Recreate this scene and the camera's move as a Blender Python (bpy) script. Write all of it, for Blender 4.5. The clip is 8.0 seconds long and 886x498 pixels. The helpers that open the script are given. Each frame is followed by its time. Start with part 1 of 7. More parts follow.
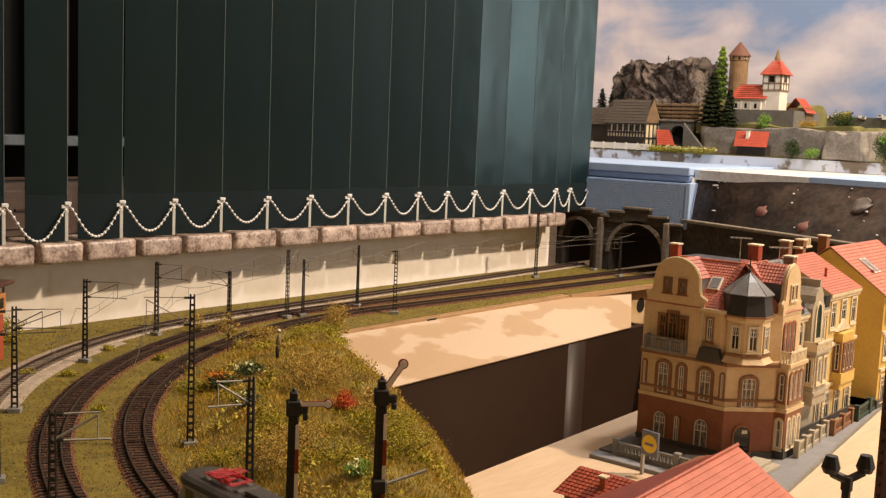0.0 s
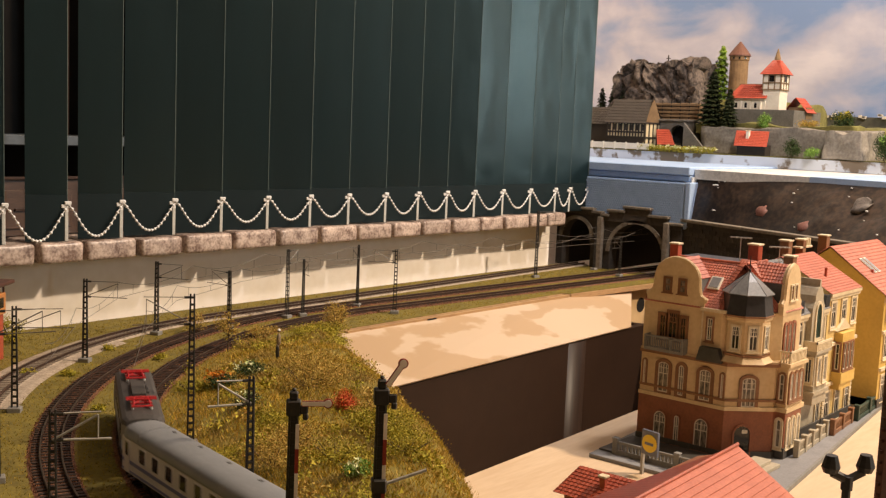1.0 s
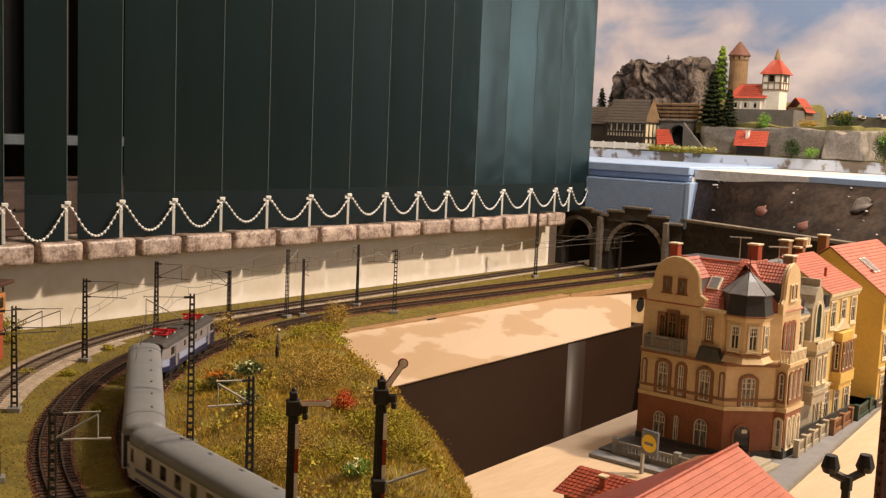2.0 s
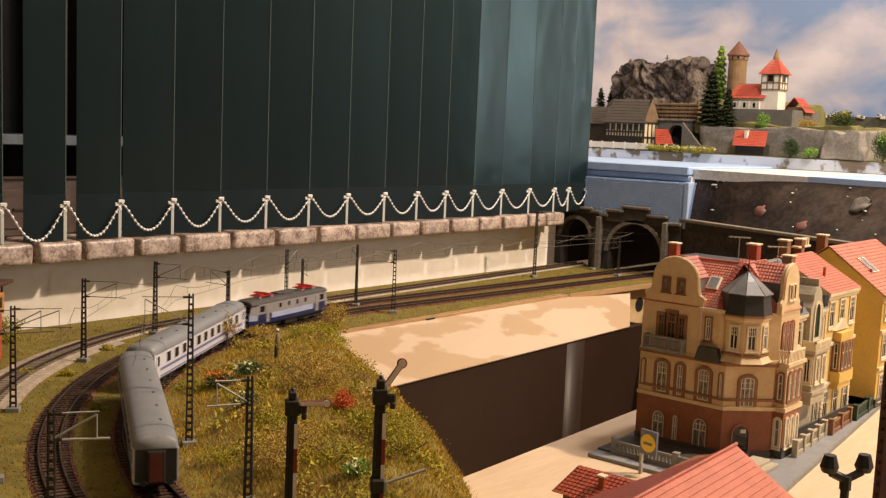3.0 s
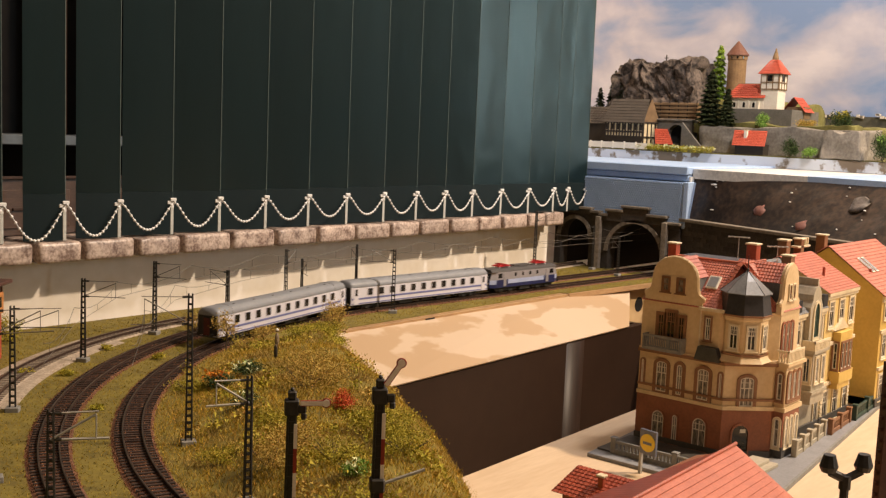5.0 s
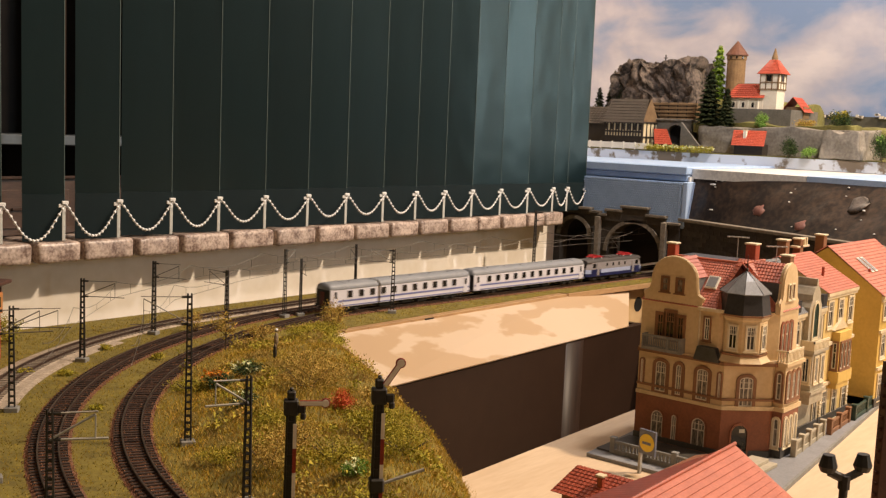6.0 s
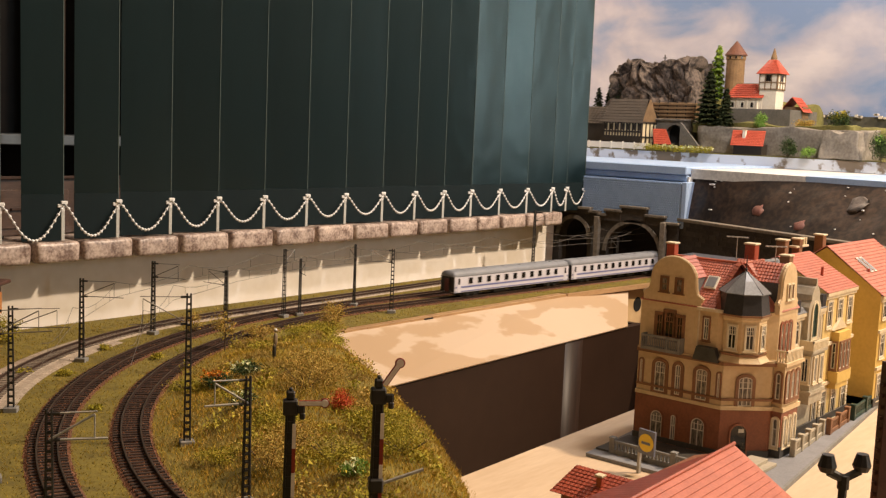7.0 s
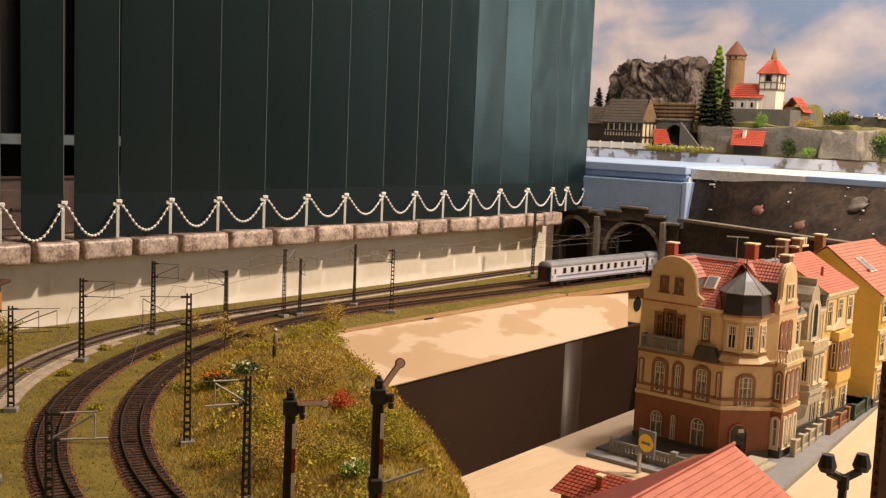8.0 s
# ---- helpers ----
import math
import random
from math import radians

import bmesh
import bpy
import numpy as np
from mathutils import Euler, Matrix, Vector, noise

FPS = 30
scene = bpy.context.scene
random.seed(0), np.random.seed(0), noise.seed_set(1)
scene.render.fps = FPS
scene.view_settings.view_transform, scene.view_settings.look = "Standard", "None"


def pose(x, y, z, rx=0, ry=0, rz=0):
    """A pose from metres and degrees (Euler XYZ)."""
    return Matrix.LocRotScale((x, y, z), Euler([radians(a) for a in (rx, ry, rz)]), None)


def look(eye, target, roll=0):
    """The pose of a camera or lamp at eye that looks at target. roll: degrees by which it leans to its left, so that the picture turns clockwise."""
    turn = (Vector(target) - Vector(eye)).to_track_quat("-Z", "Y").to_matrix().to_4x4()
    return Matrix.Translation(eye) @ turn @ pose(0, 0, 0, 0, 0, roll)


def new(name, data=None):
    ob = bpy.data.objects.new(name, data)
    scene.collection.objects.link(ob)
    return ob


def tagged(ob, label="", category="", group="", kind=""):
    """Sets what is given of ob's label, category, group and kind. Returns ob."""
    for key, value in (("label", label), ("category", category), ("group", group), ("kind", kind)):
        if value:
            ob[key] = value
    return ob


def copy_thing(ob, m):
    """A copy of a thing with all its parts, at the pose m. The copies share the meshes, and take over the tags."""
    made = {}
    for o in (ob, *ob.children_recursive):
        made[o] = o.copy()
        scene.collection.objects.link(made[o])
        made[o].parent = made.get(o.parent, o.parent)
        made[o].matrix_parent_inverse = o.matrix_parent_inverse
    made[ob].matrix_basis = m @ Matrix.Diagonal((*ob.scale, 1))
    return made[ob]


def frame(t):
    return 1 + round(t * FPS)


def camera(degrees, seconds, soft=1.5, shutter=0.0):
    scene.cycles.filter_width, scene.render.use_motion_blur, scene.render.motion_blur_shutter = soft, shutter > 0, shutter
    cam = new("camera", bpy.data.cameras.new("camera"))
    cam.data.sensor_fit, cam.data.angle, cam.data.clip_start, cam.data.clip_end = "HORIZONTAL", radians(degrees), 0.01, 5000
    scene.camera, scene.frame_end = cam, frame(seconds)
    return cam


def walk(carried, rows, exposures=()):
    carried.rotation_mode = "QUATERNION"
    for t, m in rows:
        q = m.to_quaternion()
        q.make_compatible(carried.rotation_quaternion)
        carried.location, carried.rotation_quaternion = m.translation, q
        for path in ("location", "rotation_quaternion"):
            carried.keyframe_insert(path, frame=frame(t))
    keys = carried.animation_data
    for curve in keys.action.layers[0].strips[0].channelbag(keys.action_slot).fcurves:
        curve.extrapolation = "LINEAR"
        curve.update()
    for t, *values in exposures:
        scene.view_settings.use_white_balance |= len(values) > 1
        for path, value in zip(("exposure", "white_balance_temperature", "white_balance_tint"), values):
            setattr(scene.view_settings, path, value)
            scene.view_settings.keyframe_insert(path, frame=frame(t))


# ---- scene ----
cam = camera(45.0, 8.0, soft=1.3, shutter=0.5)
EYE = Vector((0.0, 0.0, 0.285))


def aim(turn, tip):
    """The camera's pose: turn and tip are small changes in degrees of its heading."""
    yaw, dip = radians(50.109 + turn), radians(6.467 + tip)
    way = Vector((math.sin(yaw) * math.cos(dip), math.cos(yaw) * math.cos(dip), -math.sin(dip)))
    return look(EYE, EYE + way, 2.392)


walk(cam, [(0.0, aim(-0.085, -0.04)), (0.5, aim(-0.08, -0.035)), (1.0, aim(-0.085, -0.02)), (1.5, aim(-0.085, -0.015)),
           (3.0, aim(-0.015, -0.01)), (3.5, aim(0.0, 0.0)), (4.5, aim(0.0, 0.0)), (6.0, aim(0.05, 0.0)),
           (6.5, aim(0.06, 0.0)), (7.0, aim(0.09, 0.0)), (8.0, aim(0.09, 0.0))])

# ---- world and lamps ----
world = bpy.data.worlds.new("room_air")
scene.world = world
world.use_nodes = True
world.node_tree.nodes["Background"].inputs[0].default_value = (1.0, 0.8, 0.58, 1)
world.node_tree.nodes["Background"].inputs[1].default_value = 0.038


def lamp(name, eye, target, size, watts, colour):
    data = bpy.data.lights.new(name, "AREA")
    data.shape, data.size, data.energy, data.color = "DISK", size, watts, colour
    ob = new(name, data)
    ob.matrix_world = look(eye, target)
    return ob


WARM = (1.0, 0.785, 0.56)
lamp("scene_light", (2.40, -1.15, 2.5), (1.25, 0.8, 0), 0.15, 133, WARM)
# added weak fill from the left, no fixture known there
lamp("scene_light", (-1.0, -1.2, 2.2), (1.1, 0.9, 0.0), 0.35, 7.6, WARM)
# added fill that brightens the deck and the faces towards -x
lamp("scene_light", (1.62, 0.28, 1.62), (2.3, 1.2, 0.20), 0.18, 21.0, (1.0, 0.93, 0.92))
# added unseen light, tall and low, that gives the right-hand slats their sheen
tall = lamp("slat_sheen_light", (2.9, -2.4, 0.78), (1.8, 1.3, 0.4), 0.14, 15, (0.88, 1.0, 1.04))
tall.data.shape, tall.data.size_y = "RECTANGLE", 0.9
scene.view_settings.exposure = 0.0


# ---- materials ----
def mat(name, a, b=None, rough=0.6, scale=60.0, bump=0.15, metal=0.0, fine=6.0, per=None, spec=0.5, stretch=None, ior=1.5, spread=(0.35, 0.65)):
    """A surface with two scales of mottling between the colours a and b, a fine relief, and optionally a change from piece to piece."""
    m = bpy.data.materials.new(name)
    m.use_nodes = True
    nt = m.node_tree
    bs = nt.nodes["Principled BSDF"]
    b = b or tuple(c * 0.8 for c in a)
    tc = nt.nodes.new("ShaderNodeTexCoord")
    src = tc.outputs["Object"]
    if stretch:
        mp = nt.nodes.new("ShaderNodeMapping")
        mp.inputs["Scale"].default_value = stretch
        nt.links.new(src, mp.inputs[0])
        src = mp.outputs[0]
    n1, n2 = nt.nodes.new("ShaderNodeTexNoise"), nt.nodes.new("ShaderNodeTexNoise")
    for n, s in ((n1, scale), (n2, scale * fine)):
        n.inputs["Scale"].default_value, n.inputs["Detail"].default_value = s, 4
        nt.links.new(src, n.inputs[0])
    add = nt.nodes.new("ShaderNodeMath")
    add.operation = "MULTIPLY_ADD"
    nt.links.new(n2.outputs[0], add.inputs[0])
    add.inputs[1].default_value = 0.5
    sc = nt.nodes.new("ShaderNodeMath")
    sc.operation = "MULTIPLY"
    sc.inputs[1].default_value = 0.5
    nt.links.new(n1.outputs[0], sc.inputs[0])
    nt.links.new(sc.outputs[0], add.inputs[2])
    ramp = nt.nodes.new("ShaderNodeValToRGB")
    ramp.color_ramp.elements[0].position, ramp.color_ramp.elements[1].position = spread
    ramp.color_ramp.elements[0].color, ramp.color_ramp.elements[1].color = (*b, 1), (*a, 1)
    nt.links.new(add.outputs[0], ramp.inputs[0])
    out = ramp.outputs[0]
    if per:
        if per[0] == "object":
            r = nt.nodes.new("ShaderNodeObjectInfo").outputs["Random"]
        else:
            r = nt.nodes.new("ShaderNodeNewGeometry").outputs["Random Per Island"]
        hs = nt.nodes.new("ShaderNodeMapRange")
        hs.inputs["To Min"].default_value, hs.inputs["To Max"].default_value = 1 - per[1], 1 + per[1]
        nt.links.new(r, hs.inputs[0])
        mul = nt.nodes.new("ShaderNodeVectorMath")
        mul.operation = "SCALE"
        nt.links.new(out, mul.inputs[0])
        nt.links.new(hs.outputs[0], mul.inputs["Scale"])
        out = mul.outputs[0]
    nt.links.new(out, bs.inputs["Base Color"])
    bs.inputs["Roughness"].default_value, bs.inputs["Metallic"].default_value = rough, metal
    bs.inputs["Specular IOR Level"].default_value = spec
    bs.inputs["IOR"].default_value = ior
    if bump:
        bp = nt.nodes.new("ShaderNodeBump")
        bp.inputs["Strength"].default_value, bp.inputs["Distance"].default_value = bump, 0.0006
        nt.links.new(add.outputs[0], bp.inputs["Height"])
        nt.links.new(bp.outputs[0], bs.inputs["Normal"])
    return m


def many(name, stops, rough=0.7, soft=0.0):
    """A colour picked for each loose piece of a mesh from the stops."""
    m = bpy.data.materials.new(name)
    m.use_nodes = True
    nt = m.node_tree
    bs = nt.nodes["Principled BSDF"]
    r = nt.nodes.new("ShaderNodeNewGeometry").outputs["Random Per Island"]
    ramp = nt.nodes.new("ShaderNodeValToRGB")
    els = ramp.color_ramp.elements
    while len(els) < len(stops):
        els.new(0.5)
    for i, c in enumerate(stops):
        els[i].position, els[i].color = i / (len(stops) - 1), (*c, 1)
    nt.links.new(r, ramp.inputs[0])
    nt.links.new(ramp.outputs[0], bs.inputs["Base Color"])
    bs.inputs["Roughness"].default_value = rough
    bs.inputs["Specular IOR Level"].default_value = 0.2
    bs.inputs["Subsurface Weight"].default_value = soft
    return m


M = {}
M["wall"] = mat("painted_wall", (0.86, 0.80, 0.74), (0.76, 0.69, 0.61), 0.75, 9, 0.2)
M["stone_sill"] = mat("speckled_stone", (0.54, 0.43, 0.36), (0.15, 0.095, 0.075), 0.38, 55, 0.25, fine=5, per=("object", 0.12), spread=(0.38, 0.6))
M["unseen_dark_wall"] = mat("unseen_dark_brown_wall", (0.16, 0.12, 0.09), (0.08, 0.06, 0.045), 0.8, 4, 0.2)
M["cupboard_wood"] = mat("dark_cupboard_wood", (0.10, 0.055, 0.035), (0.055, 0.030, 0.020), 0.4, 20, 0.2, stretch=(1, 1, 6))
M["cupboard_top"] = mat("grey_blue_worktop", (0.10, 0.115, 0.13), (0.07, 0.08, 0.09), 0.4, 20, 0.1)
M["slat_seam"] = mat("slat_seam", (0.12, 0.16, 0.155), (0.09, 0.12, 0.115), 0.8, 60, 0.1, spec=0.1)
M["mortar"] = mat("sill_joint", (0.10, 0.07, 0.055), None, 0.9, 60)
M["blind"] = mat("blind_cloth", (0.0115, 0.0290, 0.0345), (0.0085, 0.0222, 0.0265), 0.29, 26, 0.6, stretch=(1.0, 1.0, 0.12), fine=3, per=("object", 0.12), spec=0.62, ior=1.75)
M["blind"].node_tree.nodes["Principled BSDF"].inputs["Specular Tint"].default_value = (0.80, 1.0, 1.0, 1)
M["blind_pocket"] = mat("doubled_blind_cloth", (0.0070, 0.0170, 0.0200), (0.0050, 0.0125, 0.0150), 0.55, 26, 0.5, stretch=(1.0, 1.0, 0.12), fine=3, spec=0.25)
M["sleeper_pale"] = mat("grey_sleeper", (0.24, 0.195, 0.15), (0.14, 0.11, 0.085), 0.85, 90, 0.4)
M["white_plastic"] = mat("white_plastic", (0.86, 0.85, 0.84), (0.74, 0.73, 0.71), 0.35, 80, 0.05)
M["hem"] = mat("hem_strip", (0.62, 0.62, 0.58), (0.45, 0.45, 0.42), 0.5, 60, 0.1)
M["glass_dark"] = mat("night_glass", (0.012, 0.010, 0.009), (0.006, 0.005, 0.005), 0.45, 5, 0.0, spec=0.06)
M["plywood"] = mat("plywood", (0.65, 0.49, 0.33), (0.57, 0.41, 0.26), 0.6, 7, 0.2, stretch=(1, 6, 1))
M["ply_stain"] = mat("plywood_stained", (0.60, 0.42, 0.22), (0.52, 0.35, 0.18), 0.55, 12, 0.2)
M["ply_edge"] = mat("plywood_edge", (0.45, 0.28, 0.13), (0.30, 0.17, 0.08), 0.8, 40, 0.4, stretch=(1, 1, 8))
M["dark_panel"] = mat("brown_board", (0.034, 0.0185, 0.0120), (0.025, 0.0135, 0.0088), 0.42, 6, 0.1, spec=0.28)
M["sheen_column"] = mat("sheen_column_brown", (0.034, 0.020, 0.014), (0.018, 0.011, 0.008), 0.36, 5, 0.1, stretch=(9, 9, 0.3), spec=0.11)
M["turf"] = mat("turf_ground", (0.22, 0.170, 0.026), (0.11, 0.083, 0.016), 0.95, 45, 0.8)
M["grey_way"] = mat("gravel_strip", (0.48, 0.39, 0.30), (0.24, 0.19, 0.14), 0.95, 110, 1.0, fine=4)
M["ballast"] = mat("rusty_ballast", (0.21, 0.092, 0.048), (0.080, 0.035, 0.019), 0.95, 160, 1.0, fine=4)
M["stones"] = many("ballast_stones", [(0.085, 0.036, 0.020), (0.23, 0.095, 0.045), (0.15, 0.064, 0.033), (0.34, 0.175, 0.095)], 0.9)
M["sleeper"] = mat("sleeper", (0.042, 0.022, 0.014), (0.022, 0.012, 0.008), 0.8, 90, 0.4)
M["rail_side"] = mat("rusty_rail", (0.060, 0.029, 0.018), (0.032, 0.016, 0.011), 0.6, 120, 0.3, metal=0.3)
M["rail_top"] = mat("bright_rail", (0.22, 0.165, 0.13), (0.11, 0.075, 0.056), 0.36, 150, 0.1, metal=0.8)
M["grass"] = many("grass_fibres", [(0.140, 0.111, 0.008), (0.24, 0.178, 0.012), (0.35, 0.236, 0.022), (0.21, 0.156, 0.012), (0.41, 0.258, 0.034)], 0.8)
M["hill_grass"] = many("hill_fibres", [(0.18, 0.142, 0.012), (0.34, 0.252, 0.022), (0.54, 0.350, 0.040), (0.32, 0.242, 0.019), (0.66, 0.40, 0.075), (0.44, 0.23, 0.045)], 0.8)
M["mast"] = mat("dark_mast_paint", (0.030, 0.026, 0.022), (0.016, 0.014, 0.012), 0.5, 200, 0.1)
M["wire"] = mat("catenary_wire", (0.22, 0.20, 0.17), (0.14, 0.12, 0.1), 0.4, 200, 0.0, metal=0.6)
M["arm_grey"] = mat("grey_bracket", (0.42, 0.40, 0.36), (0.30, 0.28, 0.25), 0.45, 200, 0.05)
M["concrete"] = mat("concrete", (0.26, 0.25, 0.23), (0.17, 0.16, 0.145), 0.85, 120, 0.3)
M["roof_grey"] = mat("coach_roof", (0.235, 0.240, 0.255), (0.185, 0.19, 0.20), 0.45, 50, 0.1)
M["coach_body"] = mat("coach_body", (0.64, 0.61, 0.65), (0.55, 0.53, 0.57), 0.35, 40, 0.05)
M["coach_blue"] = mat("coach_blue_stripe", (0.16, 0.17, 0.34), (0.12, 0.13, 0.27), 0.35, 60, 0.03)
M["navy"] = mat("loco_navy", (0.020, 0.024, 0.085), (0.014, 0.016, 0.055), 0.3, 60, 0.03)
M["loco_light"] = mat("loco_light_blue", (0.36, 0.41, 0.57), (0.28, 0.32, 0.47), 0.35, 60, 0.03)
M["loco_grey"] = mat("loco_grey", (0.28, 0.255, 0.26), (0.21, 0.195, 0.20), 0.4, 60, 0.05)
M["loco_roof"] = mat("loco_roof", (0.075, 0.065, 0.060), (0.045, 0.040, 0.038), 0.55, 60, 0.15)
M["under"] = mat("underframe", (0.022, 0.020, 0.018), (0.012, 0.011, 0.010), 0.6, 120, 0.2)
M["red_panto"] = mat("red_pantograph", (0.50, 0.022, 0.025), (0.36, 0.015, 0.018), 0.4, 80, 0.05)
M["window_dark"] = mat("dark_window", (0.020, 0.017, 0.015), (0.010, 0.009, 0.008), 0.12, 60, 0.0)
M["end_red"] = mat("red_gangway", (0.13, 0.018, 0.011), (0.08, 0.012, 0.008), 0.6, 60, 0.1)
M["portal"] = mat("dark_stone", (0.075, 0.058, 0.042), (0.032, 0.024, 0.018), 0.85, 90, 0.6, per=("object", 0.25))
M["portal_trim"] = mat("weathered_trim_stone", (0.27, 0.225, 0.17), (0.12, 0.097, 0.072), 0.85, 90, 0.4, per=("object", 0.2))
# near-black that stands in for the shade inside tunnels, holes and recesses
M["tunnel"] = mat("inner_shade_black", (0.006, 0.005, 0.005), None, 0.95, 40, 0.1)
M["foam"] = mat("blue_foam", (0.40, 0.53, 0.74), (0.32, 0.44, 0.66), 0.7, 40, 0.3)
M["foam_grid"] = mat("waffled_blue_foam", (0.40, 0.53, 0.73), (0.33, 0.45, 0.64), 0.7, 60, 0.3)
M["white_rough"] = mat("white_plaster", (0.76, 0.75, 0.72), (0.50, 0.50, 0.50), 0.7, 30, 0.5)
M["brown_rough"] = mat("glued_brown_ground", (0.056, 0.034, 0.022), (0.014, 0.009, 0.007), 0.42, 18, 1.0, fine=6, spec=0.4, spread=(0.42, 0.58))

M["ply_facing"] = mat("stained_plywood", (0.52, 0.39, 0.27), (0.42, 0.285, 0.165), 0.55, 3.6, 0.25, fine=2.2, spread=(0.485, 0.505), stretch=(0.8, 1.6, 1.0))
M["dry_grass"] = many("dry_fibres", [(0.272, 0.207, 0.038), (0.466, 0.324, 0.076), (0.369, 0.243, 0.055), (0.563, 0.378, 0.111)], 0.8)
M["brown_grass"] = many("brown_fibres", [(0.155, 0.117, 0.024), (0.33, 0.189, 0.047), (0.407, 0.252, 0.064), (0.233, 0.18, 0.03)], 0.8)
M["twig"] = mat("twig_bark", (0.10, 0.065, 0.035), (0.06, 0.04, 0.02), 0.85, 200, 0.4)
M["leaf_tan"] = many("tan_leaves", [(0.38, 0.28, 0.055), (0.52, 0.38, 0.09), (0.42, 0.22, 0.050), (0.31, 0.25, 0.045), (0.55, 0.34, 0.09)], 0.7)
M["leaf_red"] = many("red_leaves", [(0.48, 0.05, 0.015), (0.60, 0.12, 0.03), (0.42, 0.04, 0.015), (0.66, 0.20, 0.06)], 0.6)
M["leaf_dark"] = many("dark_leaves", [(0.018, 0.040, 0.012), (0.035, 0.065, 0.018), (0.06, 0.09, 0.02), (0.02, 0.03, 0.012)], 0.6)
M["leaf_olive"] = many("olive_leaves", [(0.18, 0.175, 0.014), (0.33, 0.29, 0.026), (0.49, 0.385, 0.046), (0.25, 0.215, 0.019)], 0.7)
M["leaf_bright"] = many("bright_leaves", [(0.10, 0.22, 0.03), (0.18, 0.32, 0.05), (0.26, 0.38, 0.09)], 0.6)
M["leaf_poplar"] = many("poplar_leaves", [(0.22, 0.38, 0.03), (0.34, 0.50, 0.05), (0.44, 0.58, 0.08)], 0.7)
M["blossom_orange"] = many("orange_blossoms", [(0.70, 0.16, 0.02), (0.75, 0.35, 0.03), (0.6, 0.08, 0.02)], 0.6)
M["blossom_cream"] = many("cream_blossoms", [(0.55, 0.58, 0.28), (0.70, 0.68, 0.42), (0.35, 0.45, 0.14)], 0.6)
M["figurine"] = mat("figurine_paint", (0.36, 0.26, 0.15), (0.05, 0.04, 0.035), 0.5, 150, 0.1)
M["glue_pink"] = mat("pink_filler", (0.24, 0.10, 0.075), (0.13, 0.055, 0.04), 0.6, 60, 0.5)
M["glue_grey"] = mat("grey_filler", (0.18, 0.155, 0.13), (0.08, 0.06, 0.05), 0.6, 60, 0.5)
M["signal_white"] = mat("signal_white", (0.84, 0.74, 0.64), (0.74, 0.63, 0.53), 0.5, 90, 0.05)
M["signal_red"] = mat("signal_red", (0.30, 0.035, 0.020), (0.22, 0.025, 0.015), 0.5, 90, 0.05)
M["brown_mast"] = mat("brown_mast_paint", (0.085, 0.030, 0.018), (0.05, 0.018, 0.012), 0.5, 120, 0.1)
M["orange_wood"] = mat("orange_timber", (0.52, 0.22, 0.06), (0.40, 0.16, 0.045), 0.6, 60, 0.2)


# ---- builders ----
def link_mesh(name, bm, material, parent=None, smooth=False):
    me = bpy.data.meshes.new(name)
    bm.to_mesh(me)
    bm.free()
    if smooth:
        for p in me.polygons:
            p.use_smooth = True
    for mm in (material if isinstance(material, (list, tuple)) else [material]):
        me.materials.append(mm)
    ob = new(name, me)
    ob.parent = parent
    return ob


def part(name, bm, material, parent, label="", smooth=False):
    ob = link_mesh(name, bm, material, parent, smooth)
    if label:
        ob["label"] = label
    return ob


def thing(name, label, category, m=None, group="", kind=""):
    ob = new(name)
    ob.empty_display_size = 0.01
    if m is not None:
        ob.matrix_basis = m
    return tagged(ob, label, category, group, kind)


def box(bm, x0, x1, y0, y1, z0, z1, bevel=0.0, m=None, index=0):
    mt = Matrix.Translation(((x0 + x1) / 2, (y0 + y1) / 2, (z0 + z1) / 2)) @ Matrix.Diagonal((x1 - x0, y1 - y0, z1 - z0, 1))
    vs = bmesh.ops.create_cube(bm, size=1, matrix=(m @ mt) if m is not None else mt)["verts"]
    fs = {f for v in vs for f in v.link_faces}
    for f in fs:
        f.material_index = index
    if bevel:
        es = list({e for v in vs for e in v.link_edges})
        bmesh.ops.bevel(bm, geom=es, offset=bevel, segments=1, affect="EDGES", profile=0.5)
    return vs


def boxes(*rows, bevel=0.0):
    bm = bmesh.new()
    for r in rows:
        box(bm, *r, bevel=bevel)
    return bm


def tube(bm, a, b, r, r2=None, seg=6):
    a, b = Vector(a), Vector(b)
    d = b - a
    mt = Matrix.Translation((a + b) / 2) @ d.to_track_quat("Z", "Y").to_matrix().to_4x4()
    bmesh.ops.create_cone(bm, cap_ends=True, segments=seg, radius1=r, radius2=r if r2 is None else r2, depth=d.length, matrix=mt)


def prism(bm, outline, depth, m=None, index=0):
    """Pushes a flat outline (x, z) along y from 0 to depth."""
    m = m or Matrix()
    a = [bm.verts.new(m @ Vector((x, 0, z))) for x, z in outline]
    b = [bm.verts.new(m @ Vector((x, depth, z))) for x, z in outline]
    n = len(a)
    fs = [bm.faces.new(a), bm.faces.new(b[::-1])]
    for i in range(n):
        fs.append(bm.faces.new((a[(i + 1) % n], a[i], b[i], b[(i + 1) % n])))
    for f in fs:
        f.material_index = index
    bmesh.ops.recalc_face_normals(bm, faces=fs)


def arch(w, h, rise, n=10, x=0.0, z=0.0):
    """The outline of an opening with a round or flat-arched head."""
    pts = [(x - w / 2, z), (x + w / 2, z)]
    for i in range(n + 1):
        a = math.pi * i / n
        pts.append((x + w / 2 * math.cos(a), z + h - rise + rise * math.sin(a)))
    return pts


